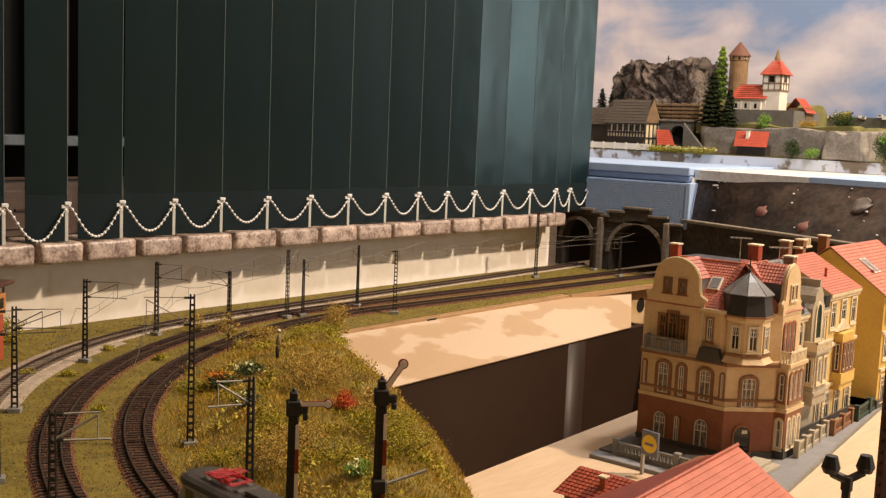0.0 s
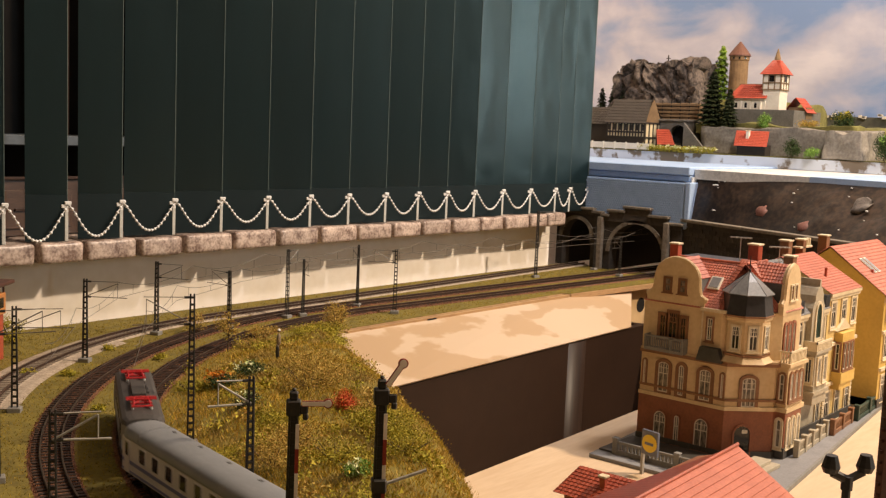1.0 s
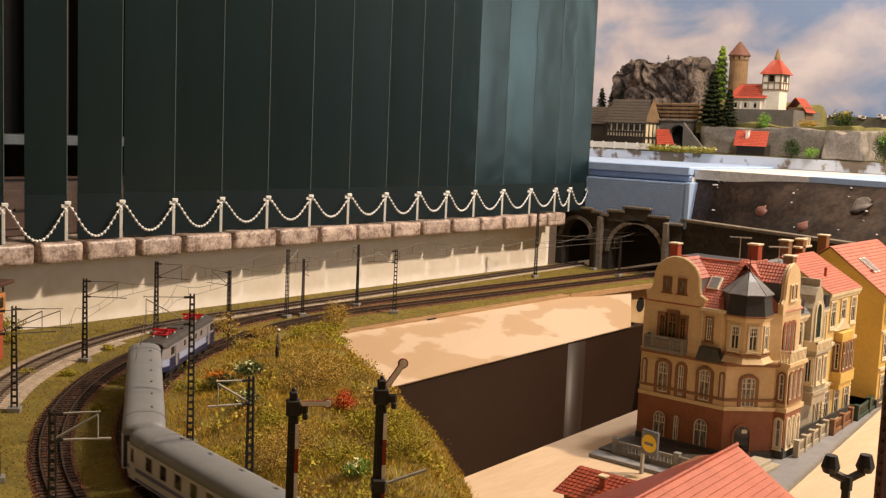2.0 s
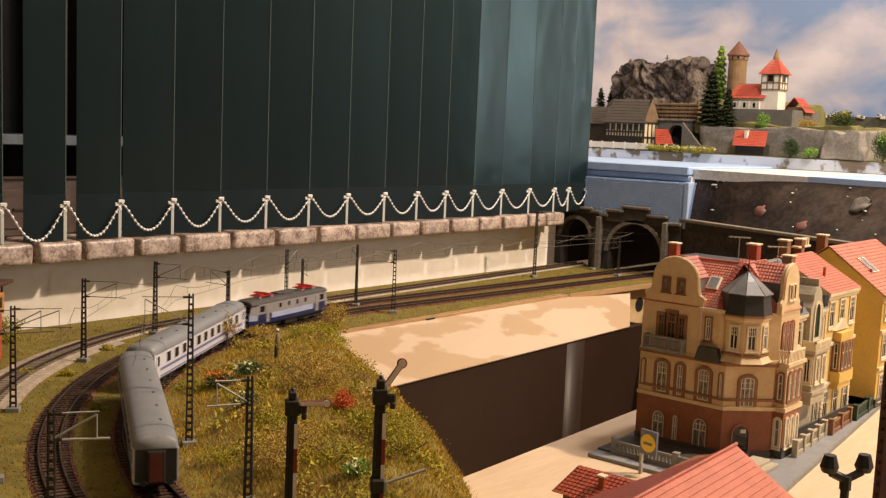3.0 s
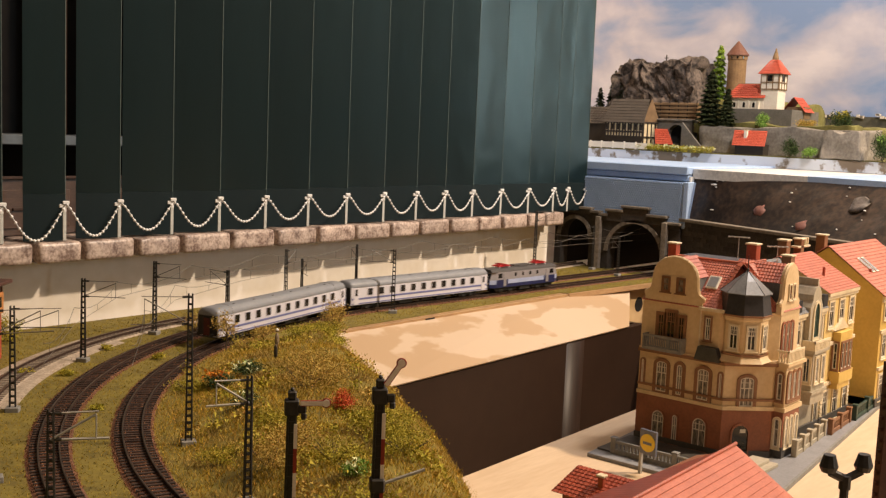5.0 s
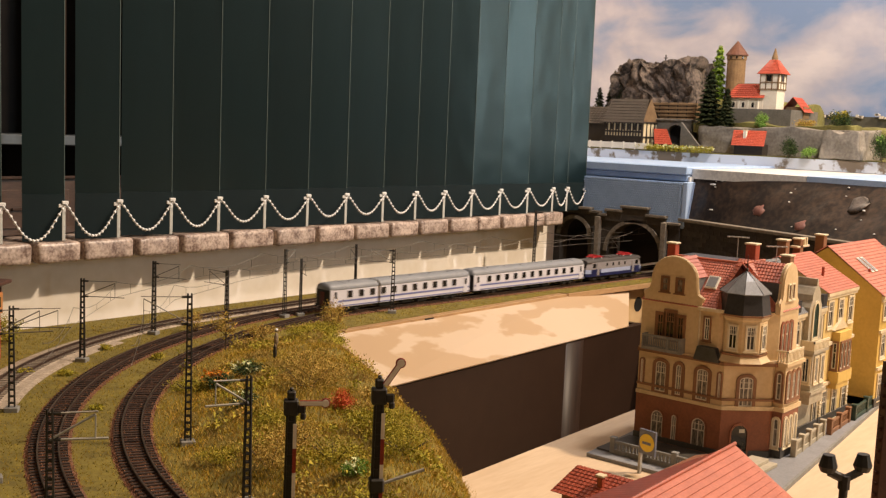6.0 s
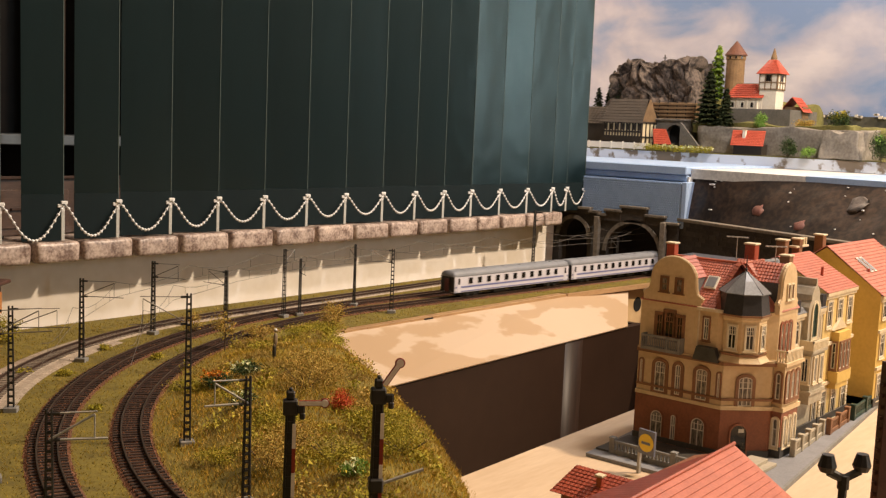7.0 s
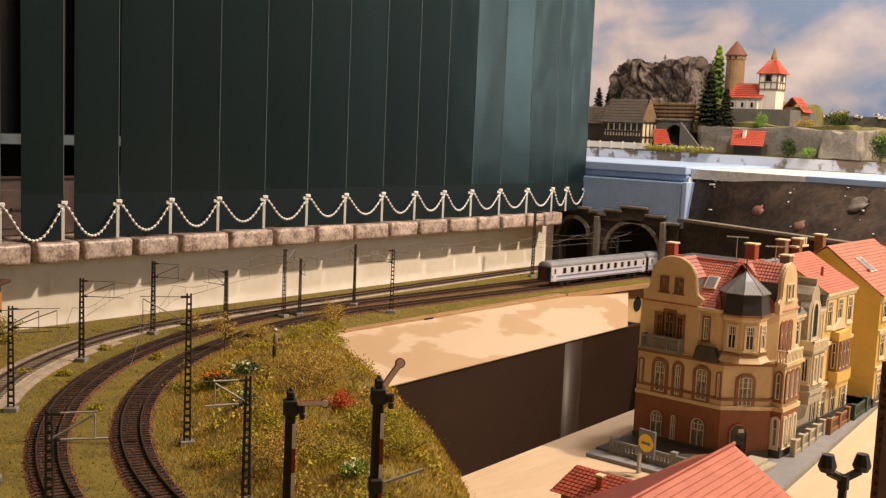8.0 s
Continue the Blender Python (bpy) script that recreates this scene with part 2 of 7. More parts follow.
def soup(name, verts, faces, material, parent=None, smooth=False):
    me = bpy.data.meshes.new(name)
    me.from_pydata(verts, [], faces)
    me.materials.append(material)
    if smooth:
        for p in me.polygons:
            p.use_smooth = True
    ob = new(name, me)
    ob.parent = parent
    return ob


def blades(name, roots, height, width, material, parent=None, lean=0.6, seed=1):
    """Thin upright triangles on the given roots (an n x 3 array)."""
    rng = np.random.default_rng(seed)
    n = len(roots)
    ang = rng.uniform(0, 2 * np.pi, n)
    h = height * rng.uniform(0.5, 1.25, n)
    w = width * rng.uniform(0.6, 1.3, n)
    side = np.stack([np.cos(ang), np.sin(ang), np.zeros(n)], 1) * w[:, None] / 2
    la = rng.uniform(0, 2 * np.pi, n)
    tip = np.stack([np.cos(la) * lean * h, np.sin(la) * lean * h, h], 1) * rng.uniform(0.5, 1, (n, 1))
    v = np.empty((n * 3, 3))
    v[0::3], v[1::3], v[2::3] = roots - side, roots + side, roots + tip
    me = bpy.data.meshes.new(name)
    me.vertices.add(n * 3)
    me.vertices.foreach_set("co", v.ravel())
    me.loops.add(n * 3)
    me.loops.foreach_set("vertex_index", np.arange(n * 3))
    me.polygons.add(n)
    me.polygons.foreach_set("loop_start", np.arange(0, n * 3, 3))
    me.update()
    me.validate()
    me.materials.append(material)
    ob = new(name, me)
    ob.parent = parent
    return ob


# ---- track geometry ----
class Way:
    """A track's middle line: an arc round (cx, cy), then a straight that leaves it at the heading th."""

    def __init__(self, cx, cy, r, th):
        self.c, self.r, self.th = Vector((cx, cy)), r, th
        self.t = Vector((math.cos(th), math.sin(th)))
        self.n = Vector((-self.t.y, self.t.x))
        self.top = self.c + self.n * r

    def at(self, s, off=0.0):
        if s >= 0:
            return self.top + self.t * s + self.n * off
        a = self.th + math.pi / 2 - s / self.r
        return self.c + Vector((math.cos(a), math.sin(a))) * (self.r + off)

    def turn(self, s):
        return self.th if s >= 0 else self.th - s / self.r


INNER = Way(1.1632, 0.4213, 0.7304, -0.0772)
OUTER = Way(1.1356, 0.4397, 0.7678, -0.0576)
FAR = Way(1.0023, 0.6194, 0.6290, 0.042)
BASE = -0.06          # top of the base plate
RAIL = 0.0            # rail head
BED = -0.0065         # turf level beside the tracks


# ---- room ----
def wall(name, *rows, material=None):
    return tagged(link_mesh(name, boxes(*rows), material or M["wall"]), "plain painted room wall", "wall", kind="structure")


wall("wall_north", (-2.6, 1.945, 1.327, 1.46, -1.0, 0.088), (-2.6, 2.12, 1.40, 1.46, 1.7, 2.3))
wall("wall_north_far", (2.12, 3.5, 2.2, 2.3, -1.0, 2.8), (2.06, 2.12, 1.46, 2.3, -1.0, 2.8))
wall("wall_east", (3.3, 3.4, -2.6, 2.2, -1.0, 2.8))
# unseen back walls, coloured dark so that the slats reflect less light
wall("wall_south", (-2.6, 3.4, -2.7, -2.6, -1.0, 2.8), material=M["unseen_dark_wall"])
wall("wall_west", (-2.7, -2.6, -2.7, 1.46, -1.0, 2.8), material=M["unseen_dark_wall"])
tagged(link_mesh("ceiling", boxes((-2.7, 3.5, -2.7, 2.3, 2.8, 2.86)), M["wall"]), "plain white ceiling", "ceiling", kind="structure")
tagged(link_mesh("floor", boxes((-2.7, 3.5, -2.7, 2.3, -1.06, -1.0)), M["ply_edge"]), "brown wooden floor", "floor", kind="structure")

win = thing("window_1", "dark night window behind the vertical blind", "window", kind="structure")
part("pane", boxes((-2.6, 2.06, 1.44, 1.445, 0.12, 1.7)), M["glass_dark"], win)
part("window_frame", boxes(*[(x, x + 0.04, 1.42, 1.438, 0.12, 1.7) for x in (-1.2, -0.2, 0.8, 1.9)], (-2.6, 2.06, 1.42, 1.438, 0.117, 0.15)), M["dark_panel"], win)

# stone window sill, one block a slat
sill = thing("window_sill", "speckled reddish stone window sill of rounded blocks", "window sill", kind="structure")
part("mortar_bed", boxes((-0.6, 1.921, 1.288, 1.42, 0.0895, 0.1125)), M["mortar"], sill)
JOINTS = [0.635 - 0.0850 * k for k in range(9, -1, -1)] + [0.7088, 0.7770, 0.8597, 0.9354, 1.0256, 1.1138, 1.2022, 1.2910, 1.3783, 1.4566, 1.5416, 1.6289, 1.7051, 1.7900, 1.8548, 1.9234]
for a, b in zip(JOINTS, JOINTS[1:]):
    bm = bmesh.new()
    box(bm, a + 0.0034, b - 0.0034, 1.270 + random.uniform(-0.0015, 0.0015), 1.42, 0.0885, 0.1155 + random.uniform(-0.0008, 0.0008))
    bmesh.ops.bevel(bm, geom=list(bm.edges), offset=0.0060, segments=3, affect="EDGES", profile=0.6)
    bmesh.ops.subdivide_edges(bm, edges=[e for e in bm.edges if e.calc_length() > 0.02], cuts=7, use_grid_fill=True)
    for v in bm.verts:
        v.co += 0.0011 * Vector((noise.noise(v.co * 70), noise.noise(v.co * 70 + Vector((7, 0, 0))), noise.noise(v.co * 55 + Vector((0, 9, 0)))))
    part("sill_block", bm, M["stone_sill"], sill, smooth=True)


# vertical blind: slats with weights, clips and a bead chain
def slat_mesh(w, wrinkled, deep=0.0):
    bm = bmesh.new()
    nx, nz = (12, 90) if wrinkled else (6, 14)
    top, low = 1.55, 0.118
    grid = []
    for j in range(nz + 1):
        z = low + (top - low) * (j / nz) ** 1.3
        row = []
        for i in range(nx + 1):
            u = i / nx
            bow = 0.0002 * math.sin(math.pi * u) + 0.0002 * noise.noise((u * 2, z * 3, w * 50)) + (0.0007 * noise.noise((u * 4 + z * 9, z * 30, w * 90 + deep)) + 0.0004 * noise.noise((u * 9 - z * 20, z * 60, deep)) if wrinkled else 0)
            row.append(bm.verts.new((-w * (1 - u), -bow, z)))
        grid.append(row)
    for j in range(nz):
        for i in range(nx):
            bm.faces.new((grid[j][i], grid[j][i + 1], grid[j + 1][i + 1], grid[j + 1][i]))
    bmesh.ops.solidify(bm, geom=list(bm.faces), thickness=0.0006)
    return bm


BLIND_Y = 1.288
ANGLES = {0: 17, 1: 16, 2: 17, 3: 18, 9: 23, 10: 24, 11: 23.5, 12: 13.2, 13: 18.3, 14: 15.8, 15: 17.0, 16: 18.0}
clip_x = [0.6664 - 0.0870 * k for k in range(8, 0, -1)] + [0.6664, 0.7525, 0.8345, 0.9205, 1.0050, 1.0940, 1.1835, 1.2705, 1.3610, 1.4465, 1.5270, 1.6095, 1.6995, 1.7930, 1.8835, 1.9380, 2.0090]
blind = thing("vertical_blind", "dark green cloth vertical blind with white bead chain", "blind")
part("head_rail", boxes((-0.1, 2.06, 1.27, 1.31, 1.55, 1.585), bevel=0.003), M["white_plastic"], blind)
for k, x in enumerate(clip_x):
    n = k - 8
    w = {0: 0.060, 1: 0.0530, 2: 0.0590, 3: 0.0720}.get(n, 0.096 if n < 14 else 0.085)
    wr = n >= 11
    s = part("slat", slat_mesh(w, wr, n * 3.7), M["blind"], blind, smooth=True)
    s.data.set_sharp_from_angle(angle=radians(40))
    s.location = (x, BLIND_Y - 0.012, 0)
    s.rotation_euler.z = radians(-ANGLES.get(n, 21) + random.uniform(-0.5, 0.5))
    part("edge_seam", boxes((-0.0006, 0.0003, -0.0008, 0.0004, 0.16, 1.55)), M["slat_seam"], s, "paler folded slat edge")
    # weight pocket of doubled cloth, its bright edge and the clip
    bm = boxes((-w, -0.0004, -0.0017, -0.0009, 0.117, 0.178))
    part("weight_pocket", bm, M["blind_pocket"], s)
    part("weight_edge", boxes((-0.0036, 0.0010, -0.0022, 0.0014, 0.117, 0.161), bevel=0.0006), M["hem"], s, "pale plastic edge of the weight")
    bm = boxes((-0.008, 0.0040, -0.003, 0.003, 0.1605, 0.1655), (-0.0035, 0.0012, -0.0025, 0.002, 0.155, 0.161), (-0.004, 0.0045, -0.0045, -0.001, 0.1650, 0.1695), bevel=0.0007)
    part("clip", bm, M["white_plastic"], s, "white plastic chain clip")
bead = bmesh.new()
bmesh.ops.create_icosphere(bead, subdivisions=1, radius=0.0023)
bead_me = bpy.data.meshes.new("bead")
bead.to_mesh(bead_me)
bead.free()
for p in bead_me.polygons:
    p.use_smooth = True
bead_me.materials.append(M["white_plastic"])
cord = bmesh.new()
for k in range(7, len(clip_x) - 1):
    a, b = clip_x[k], clip_x[k + 1]
    gap = b - a
    sag = {7: 0.044, 8: 0.044, 9: 0.041, 10: 0.037, 11: 0.036}.get(k, 0.0325) * random.uniform(0.94, 1.05)
    nb = 17 if gap > 0.08 else 14
    last = None
    for i in range(nb + 1):
        u = i / nb
        # hanging curve, a little skewed
        uu = u + 0.03 * math.sin(2 * math.pi * u)
        p = Vector((a + gap * u, BLIND_Y - 0.0165, 0.1645 - sag * (0.35 * (1 - (2 * uu - 1) ** 2) + 0.65 * (0.5 - 0.5 * math.cos(2 * math.pi * uu)))))
        o = new("bead", bead_me)
        o.parent = blind
        o.location = p
        if last:
            tube(cord, last, p, 0.0008, seg=4)
        last = p
part("chain_cord", cord, M["white_plastic"], blind)

# dark cupboard that shows through the gaps of the blind
cup = thing("cupboard", "dark brown cupboard with drawers behind the blind", "cupboard", pose(0.50, 1.355, 0.117))
part("body", boxes((0, 0.62, 0.0, 0.055, 0.0, 0.076), bevel=0.001), M["cupboard_wood"], cup)
part("worktop", boxes((-0.004, 0.624, -0.004, 0.056, 0.1220, 0.1360), bevel=0.0012), M["cupboard_top"], cup, "grey worktop edge")
part("rail", boxes((0, 0.62, -0.004, -0.0005, 0.0760, 0.0800), bevel=0.0006), M["rail_side"], cup, "metal edge strip")
# black sheet for the shade in the recess below the worktop
part("back", boxes((0, 0.62, 0.048, 0.055, 0.0765, 0.1215)), M["tunnel"], cup)
for x in (0.02, 0.17, 0.32, 0.47):
    d = part("drawer", boxes((x, x + 0.135, -0.003, 0.0, 0.010, 0.062), bevel=0.001), M["cupboard_wood"], cup)
    part("handle", boxes((x + 0.050, x + 0.085, -0.006, -0.003, 0.034, 0.038), bevel=0.0006), M["rail_side"], d, "metal drawer handle")

# ---- base plate with the open well, boards and riser ----
def sheet_with(name, outline, top, thick, material, label, category, kind="structure"):
    bm = bmesh.new()
    vs = [bm.verts.new((x, y, top)) for x, y in outline]
    f = bm.faces.new(vs)
    if f.normal.z < 0:
        f.normal_flip()
    r = bmesh.ops.extrude_face_region(bm, geom=[f])
    bmesh.ops.translate(bm, verts=[v for v in r["geom"] if isinstance(v, bmesh.types.BMVert)], vec=(0, 0, -thick))
    bmesh.ops.recalc_face_normals(bm, faces=list(bm.faces))
    return tagged(link_mesh(name, bm, material), label, category, kind=kind)


sheet_with("base_plate_back", [(0.2, 0.982), (1.00, 0.982), (1.682, 0.982), (1.700, 1.32), (0.2, 1.32)], BASE - 0.002, 0.004, M["plywood"], "bare pale plywood base plate", "board")
sheet_with("base_plate_front", [(0.40, -0.6), (2.2, -0.6), (2.2, 0.68), (1.2, 0.658), (0.40, 0.622)], BASE, 0.012, M["plywood"], "bare pale plywood base plate under the street", "board")
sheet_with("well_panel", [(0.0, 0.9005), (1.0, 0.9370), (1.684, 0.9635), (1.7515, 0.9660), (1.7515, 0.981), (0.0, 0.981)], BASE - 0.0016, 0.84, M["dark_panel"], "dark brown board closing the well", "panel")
# column added to catch the soft upright highlight of the well board
bm = bmesh.new()
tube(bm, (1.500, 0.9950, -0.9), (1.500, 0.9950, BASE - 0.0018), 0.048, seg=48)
tagged(link_mesh("well_sheen_column", bm, M["sheen_column"], smooth=True), "round dark brown column added for the light band on the well board", "table leg", kind="structure")
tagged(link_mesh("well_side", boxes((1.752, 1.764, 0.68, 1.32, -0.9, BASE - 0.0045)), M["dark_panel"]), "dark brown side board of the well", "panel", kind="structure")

# track board: a strip along the wall, widened round the curve
edge = [(1.06, 1.066), (1.625, 1.070), (1.632, 1.058), (2.02, 1.028), (2.02, 1.325), (-0.3, 1.325), (-0.3, 0.2), (0.46, 0.2), (0.50, 0.45), (0.56, 0.68), (0.70, 0.92), (0.90, 1.04)]
sheet_with("track_board", edge, BED, 0.009, M["ply_edge"], "plywood track board with a worn edge", "board")
sheet_with("turf", [(x, y + (0.004 if i in (0, 1, 2, 3) else 0)) for i, (x, y) in enumerate(edge)], BED + 0.0012, 0.001, M["turf"], "green turf mat on the track board", "ground")
# riser under the board's far end
bm = bmesh.new()
box(bm, 1.853, 1.960, 1.0600, 1.0700, -0.120, BED - 0.0095)
tagged(link_mesh("riser_panel", bm, M["ply_stain"]), "upright plywood support under the track board", "panel", kind="structure")


# ---- tracks ----
def ribbon(way, s0, s1, o0, o1, z0, z1, bevel, n):
    """A bed of stones: a flat top with sloped sides along the way."""
    verts, faces = [], []
    for i in range(n + 1):
        s = s0 + (s1 - s0) * i / n
        for off, z in ((o0, z0), (o0 + bevel, z1), (o1 - bevel, z1), (o1, z0)):
            p = way.at(s, off)
            verts.append((p.x, p.y, z))
    for i in range(n):
        for j in range(3):
            a = i * 4 + j
            faces.append((a, a + 4, a + 5, a + 1))
    return verts, faces


def track(way, s0, s1, bed_mat, sleepers_real, name_label, wood=None):
    wood = wood or M["sleeper"]
    tr = thing("track", name_label, "railway track", kind="structure")
    n = int((s1 - s0) / 0.012)
    v, f = ribbon(way, s0, s1, -0.0196, 0.0196, BED + 0.0010, -0.0037, 0.0050, n)
    soup("ballast_bed", v, f, bed_mat, tr)
    for side in (-0.00865, 0.00865):
        for nm, hw, z0, z1, mt in (("rail", 0.00055, -0.0036, -0.0006, M["rail_side"]), ("rail_head", 0.0007, -0.0007, 0.0, M["rail_top"])):
            vs, fs = [], []
            for i in range(n * 2 + 1):
                s = s0 + (s1 - s0) * i / (n * 2)
                for off, z in ((side - hw, z0), (side - hw, z1), (side + hw, z1), (side + hw, z0)):
                    p = way.at(s, off)
                    vs.append((p.x, p.y, z))
            for i in range(n * 2):
                for j in range(3):
                    a = i * 4 + j
                    fs.append((a, a + 4, a + 5, a + 1))
            soup(nm, vs, fs, mt, tr)
    bm = bmesh.new()
    box(bm, -0.0016, 0.0016, -0.0160, 0.0160, -0.0048, -0.0025)
    sl = part("sleeper", bm, wood, tr)
    s, count = s0, 0
    far_bm = bmesh.new()
    while s < s1:
        p = way.at(s)
        jit = random.uniform(-0.02, 0.02)
        if s < sleepers_real and count < 150:
            if count == 0:
                o = sl
            else:
                o = new("sleeper", sl.data)
                o.parent = tr
            o.location = (p.x, p.y, random.uniform(-0.0003, 0.0002))
            o.rotation_euler.z = way.turn(s) + jit
            count += 1
        else:
            box(far_bm, -0.0014, 0.0014, -0.0148, 0.0148, -0.0048, -0.0029, m=pose(p.x, p.y, 0, 0, 0, math.degrees(way.turn(s) + jit)))
        s += 0.0076
    if far_bm.verts:
        tagged(part("far_sleepers", far_bm, wood, tr), kind="stuff")
    else:
        far_bm.free()
    return tr


track(INNER, -1.12, 0.95, M["ballast"], -0.1, "model railway track on rusty brown ballast, inner curve")
track(OUTER, -0.98, 0.98, M["ballast"], 0.05, "model railway track on rusty brown ballast, outer curve")
track(FAR, -0.57, 1.05, M["grey_way"], -1, "siding track on pale gravel along the wall", M["sleeper_pale"])

# loose ballast stones on the near curves
rng = np.random.default_rng(5)
roots = []
for way in (INNER, OUTER):
    for s in rng.uniform(-0.95, 0.5, 21000):
        off = rng.uniform(-0.0222, 0.0222)
        p = way.at(s, off)
        roots.append((p.x, p.y, -0.0036 if abs(off) < 0.0145 else -0.0036 - (abs(off) - 0.0145) * 0.35))
vs, fs = [], []
for x, y, z in roots:
    r = rng.uniform(0.0004, 0.0010)
    q = rng.normal(0, 0.35, (4, 3)) + np.array([[1, 0, 0], [-0.5, 0.9, 0], [-0.5, -0.9, 0], [0, 0, 1.0]])
    b = len(vs)
    vs += [(x + a[0] * r, y + a[1] * r, z + a[2] * r) for a in q]
    fs += [(b, b + 1, b + 3), (b + 1, b + 2, b + 3), (b + 2, b, b + 3)]
tagged(soup("loose_ballast", vs, fs, M["stones"]), "rusty brown loose ballast stones along the tracks", "ballast", kind="stuff")


# ---- train ----
def section(w, z0, z1, top, n=8, bulge=0.0):
    """A vehicle's cross section with a round roof: (y, z)."""
    pts = [(-w / 2, z0), (-w / 2 - bulge, (z0 + z1) / 2), (-w / 2, z1)]
    for i in range(1, n):
        a = math.pi * i / n
        pts.append((-w / 2 * math.copysign(abs(math.cos(a)) ** 0.75, math.cos(a)), z1 + (top - z1) * math.sin(a) ** 0.8))
    pts += [(w / 2, z1), (w / 2 + bulge, (z0 + z1) / 2), (w / 2, z0)]
    return pts


def loft(bm, rings):
    rows = [[bm.verts.new(p) for p in r] for r in rings]
    for a, b in zip(rows, rows[1:]):
        for i in range(len(a)):
            j = (i + 1) % len(a)
            bm.faces.new((a[i], b[i], b[j], a[j]))
    bm.faces.new(rows[0])
    bm.faces.new(rows[-1][::-1])
    bmesh.ops.recalc_face_normals(bm, faces=list(bm.faces))
    return bm


def bogie(parent, x, wheelbase, r, length):
    b = part("bogie", boxes((x - length / 2, x + length / 2, -0.0125, -0.0105, 0.004, 0.0085), (x - length / 2, x + length / 2, 0.0105, 0.0125, 0.004, 0.0085),
                            (x - 0.006, x + 0.006, -0.0105, 0.0105, 0.004, 0.011), (x - length * 0.32, x - length * 0.12, -0.0135, 0.0135, 0.0022, 0.006),
                            (x + length * 0.12, x + length * 0.32, -0.0135, 0.0135, 0.0022, 0.006), bevel=0.0005), M["under"], parent)
    for dx in (-wheelbase / 2, wheelbase / 2):
        bm = bmesh.new()
        for sy in (-1, 1):
            tube(bm, (x + dx, sy * 0.0075, r), (x + dx, sy * 0.0098, r), r, seg=14)
        tube(bm, (x + dx, -0.0078, r), (x + dx, 0.0078, r), 0.0012)
        part("wheel_set", bm, M["rail_side"], b)
    return b


def coach():
    c = thing("passenger_coach", "grey express coach with blue stripes, model railway", "railway coach", group="coaches of the train")
    L, W = 0.309, 0.0330
    bm = bmesh.new()
    prof = [(y, z) for y, z in section(W, 0.0095, 0.0365, 0.0368, 4)]
    loft(bm, [[(x, y, z) for y, z in prof] for x in (-L / 2, L / 2)])
    part("body", bm, M["coach_body"], c)
    prof = section(W + 0.0008, 0.0362, 0.0372, 0.0465, 12)
    bm = bmesh.new()
    loft(bm, [[(x, y * k, 0.0362 + (z - 0.0362) * k) for y, z in prof] for x, k in ((-L / 2 - 0.001, 0.86), (-L / 2 + 0.003, 0.97), (-L / 2 + 0.010, 1.0), (L / 2 - 0.010, 1.0), (L / 2 - 0.003, 0.97), (L / 2 + 0.001, 0.86))])
    roof = part("roof", bm, M["roof_grey"], c, "smooth grey roof", smooth=True)
    for x in (-L / 2 + 0.03, L / 2 - 0.03):
        bm = bmesh.new()
        ring = section(W + 0.0014, 0.0362, 0.0372, 0.0470, 12)
        loft(bm, [[(x + d, y, z) for y, z in ring] for d in (-0.0005, 0.0005)])
        part("roof_rib", bm, M["roof_grey"], roof)
    bm = bmesh.new()
    for i in range(6):
        for y in (-0.006,):
            box(bm, -0.11 + i * 0.044 - 0.0015, -0.11 + i * 0.044 + 0.0015, y - 0.001, y + 0.001, 0.0452, 0.0468)
    part("roof_vents", bm, M["loco_roof"], roof)
    bm = bmesh.new()
    for sy in (-1, 1):
        y0, y1 = sorted((sy * W / 2, sy * (W / 2 + 0.0004)))
        box(bm, -L / 2 + 0.001, L / 2 - 0.001, y0, y1, 0.0172, 0.0200)
    part("stripe", bm, M["coach_blue"], c, "blue-violet stripe below the windows")
    bm = bmesh.new()
    for sy in (-1, 1):
        y0, y1 = sorted((sy * W / 2, sy * (W / 2 + 0.0004)))
        box(bm, -L / 2 + 0.001, L / 2 - 0.001, y0, y1, 0.0105, 0.0122)
    part("sill_stripe", bm, M["coach_blue"], c, "thin blue stripe at the sill")
    for sy in (-1, 1):
        y0, y1 = sorted((sy * (W / 2 - 0.001), sy * (W / 2 + 0.0003)))
        g0, g1 = sorted((sy * (W / 2), sy * (W / 2 + 0.0006)))
        for i in range(11):
            x = -0.1160 + i * 0.0232
            w = part("window", boxes((x - 0.0058, x + 0.0058, g0, g1, 0.0225, 0.0345)), M["coach_body"], c, "dark window in a pale frame")
            part("pane", boxes((x - 0.0048, x + 0.0048, min(g0, g1 + 0.0003) if sy > 0 else g0 - 0.0003, g1 + 0.0003 if sy > 0 else g1, 0.0234, 0.0337)), M["window_dark"], w)
        for x in (-L / 2 + 0.010, L / 2 - 0.010):
            d = part("door", boxes((x - 0.0048, x + 0.0048, g0, g1, 0.0098, 0.0352)), M["coach_body"], c, "folding entrance door")
            part("pane", boxes((x - 0.0022, x + 0.0022, g0 - 0.0003, g1 + 0.0003, 0.0235, 0.0335)), M["window_dark"], d)
    for sx in (-1, 1):
        x0, x1 = sorted((sx * L / 2, sx * (L / 2 + 0.0022)))
        bm = boxes((x0, x1, -0.0068, 0.0068, 0.010, 0.035), bevel=0.0008)
        g = part("gangway", bm, M["under"], c, "black rubber gangway frame")
        xx = sorted((sx * (L / 2 + 0.0020), sx * (L / 2 + 0.0026)))
        part("gangway_door", boxes((*xx, -0.0046, 0.0046, 0.011, 0.0330)), M["end_red"], g, "red end door")
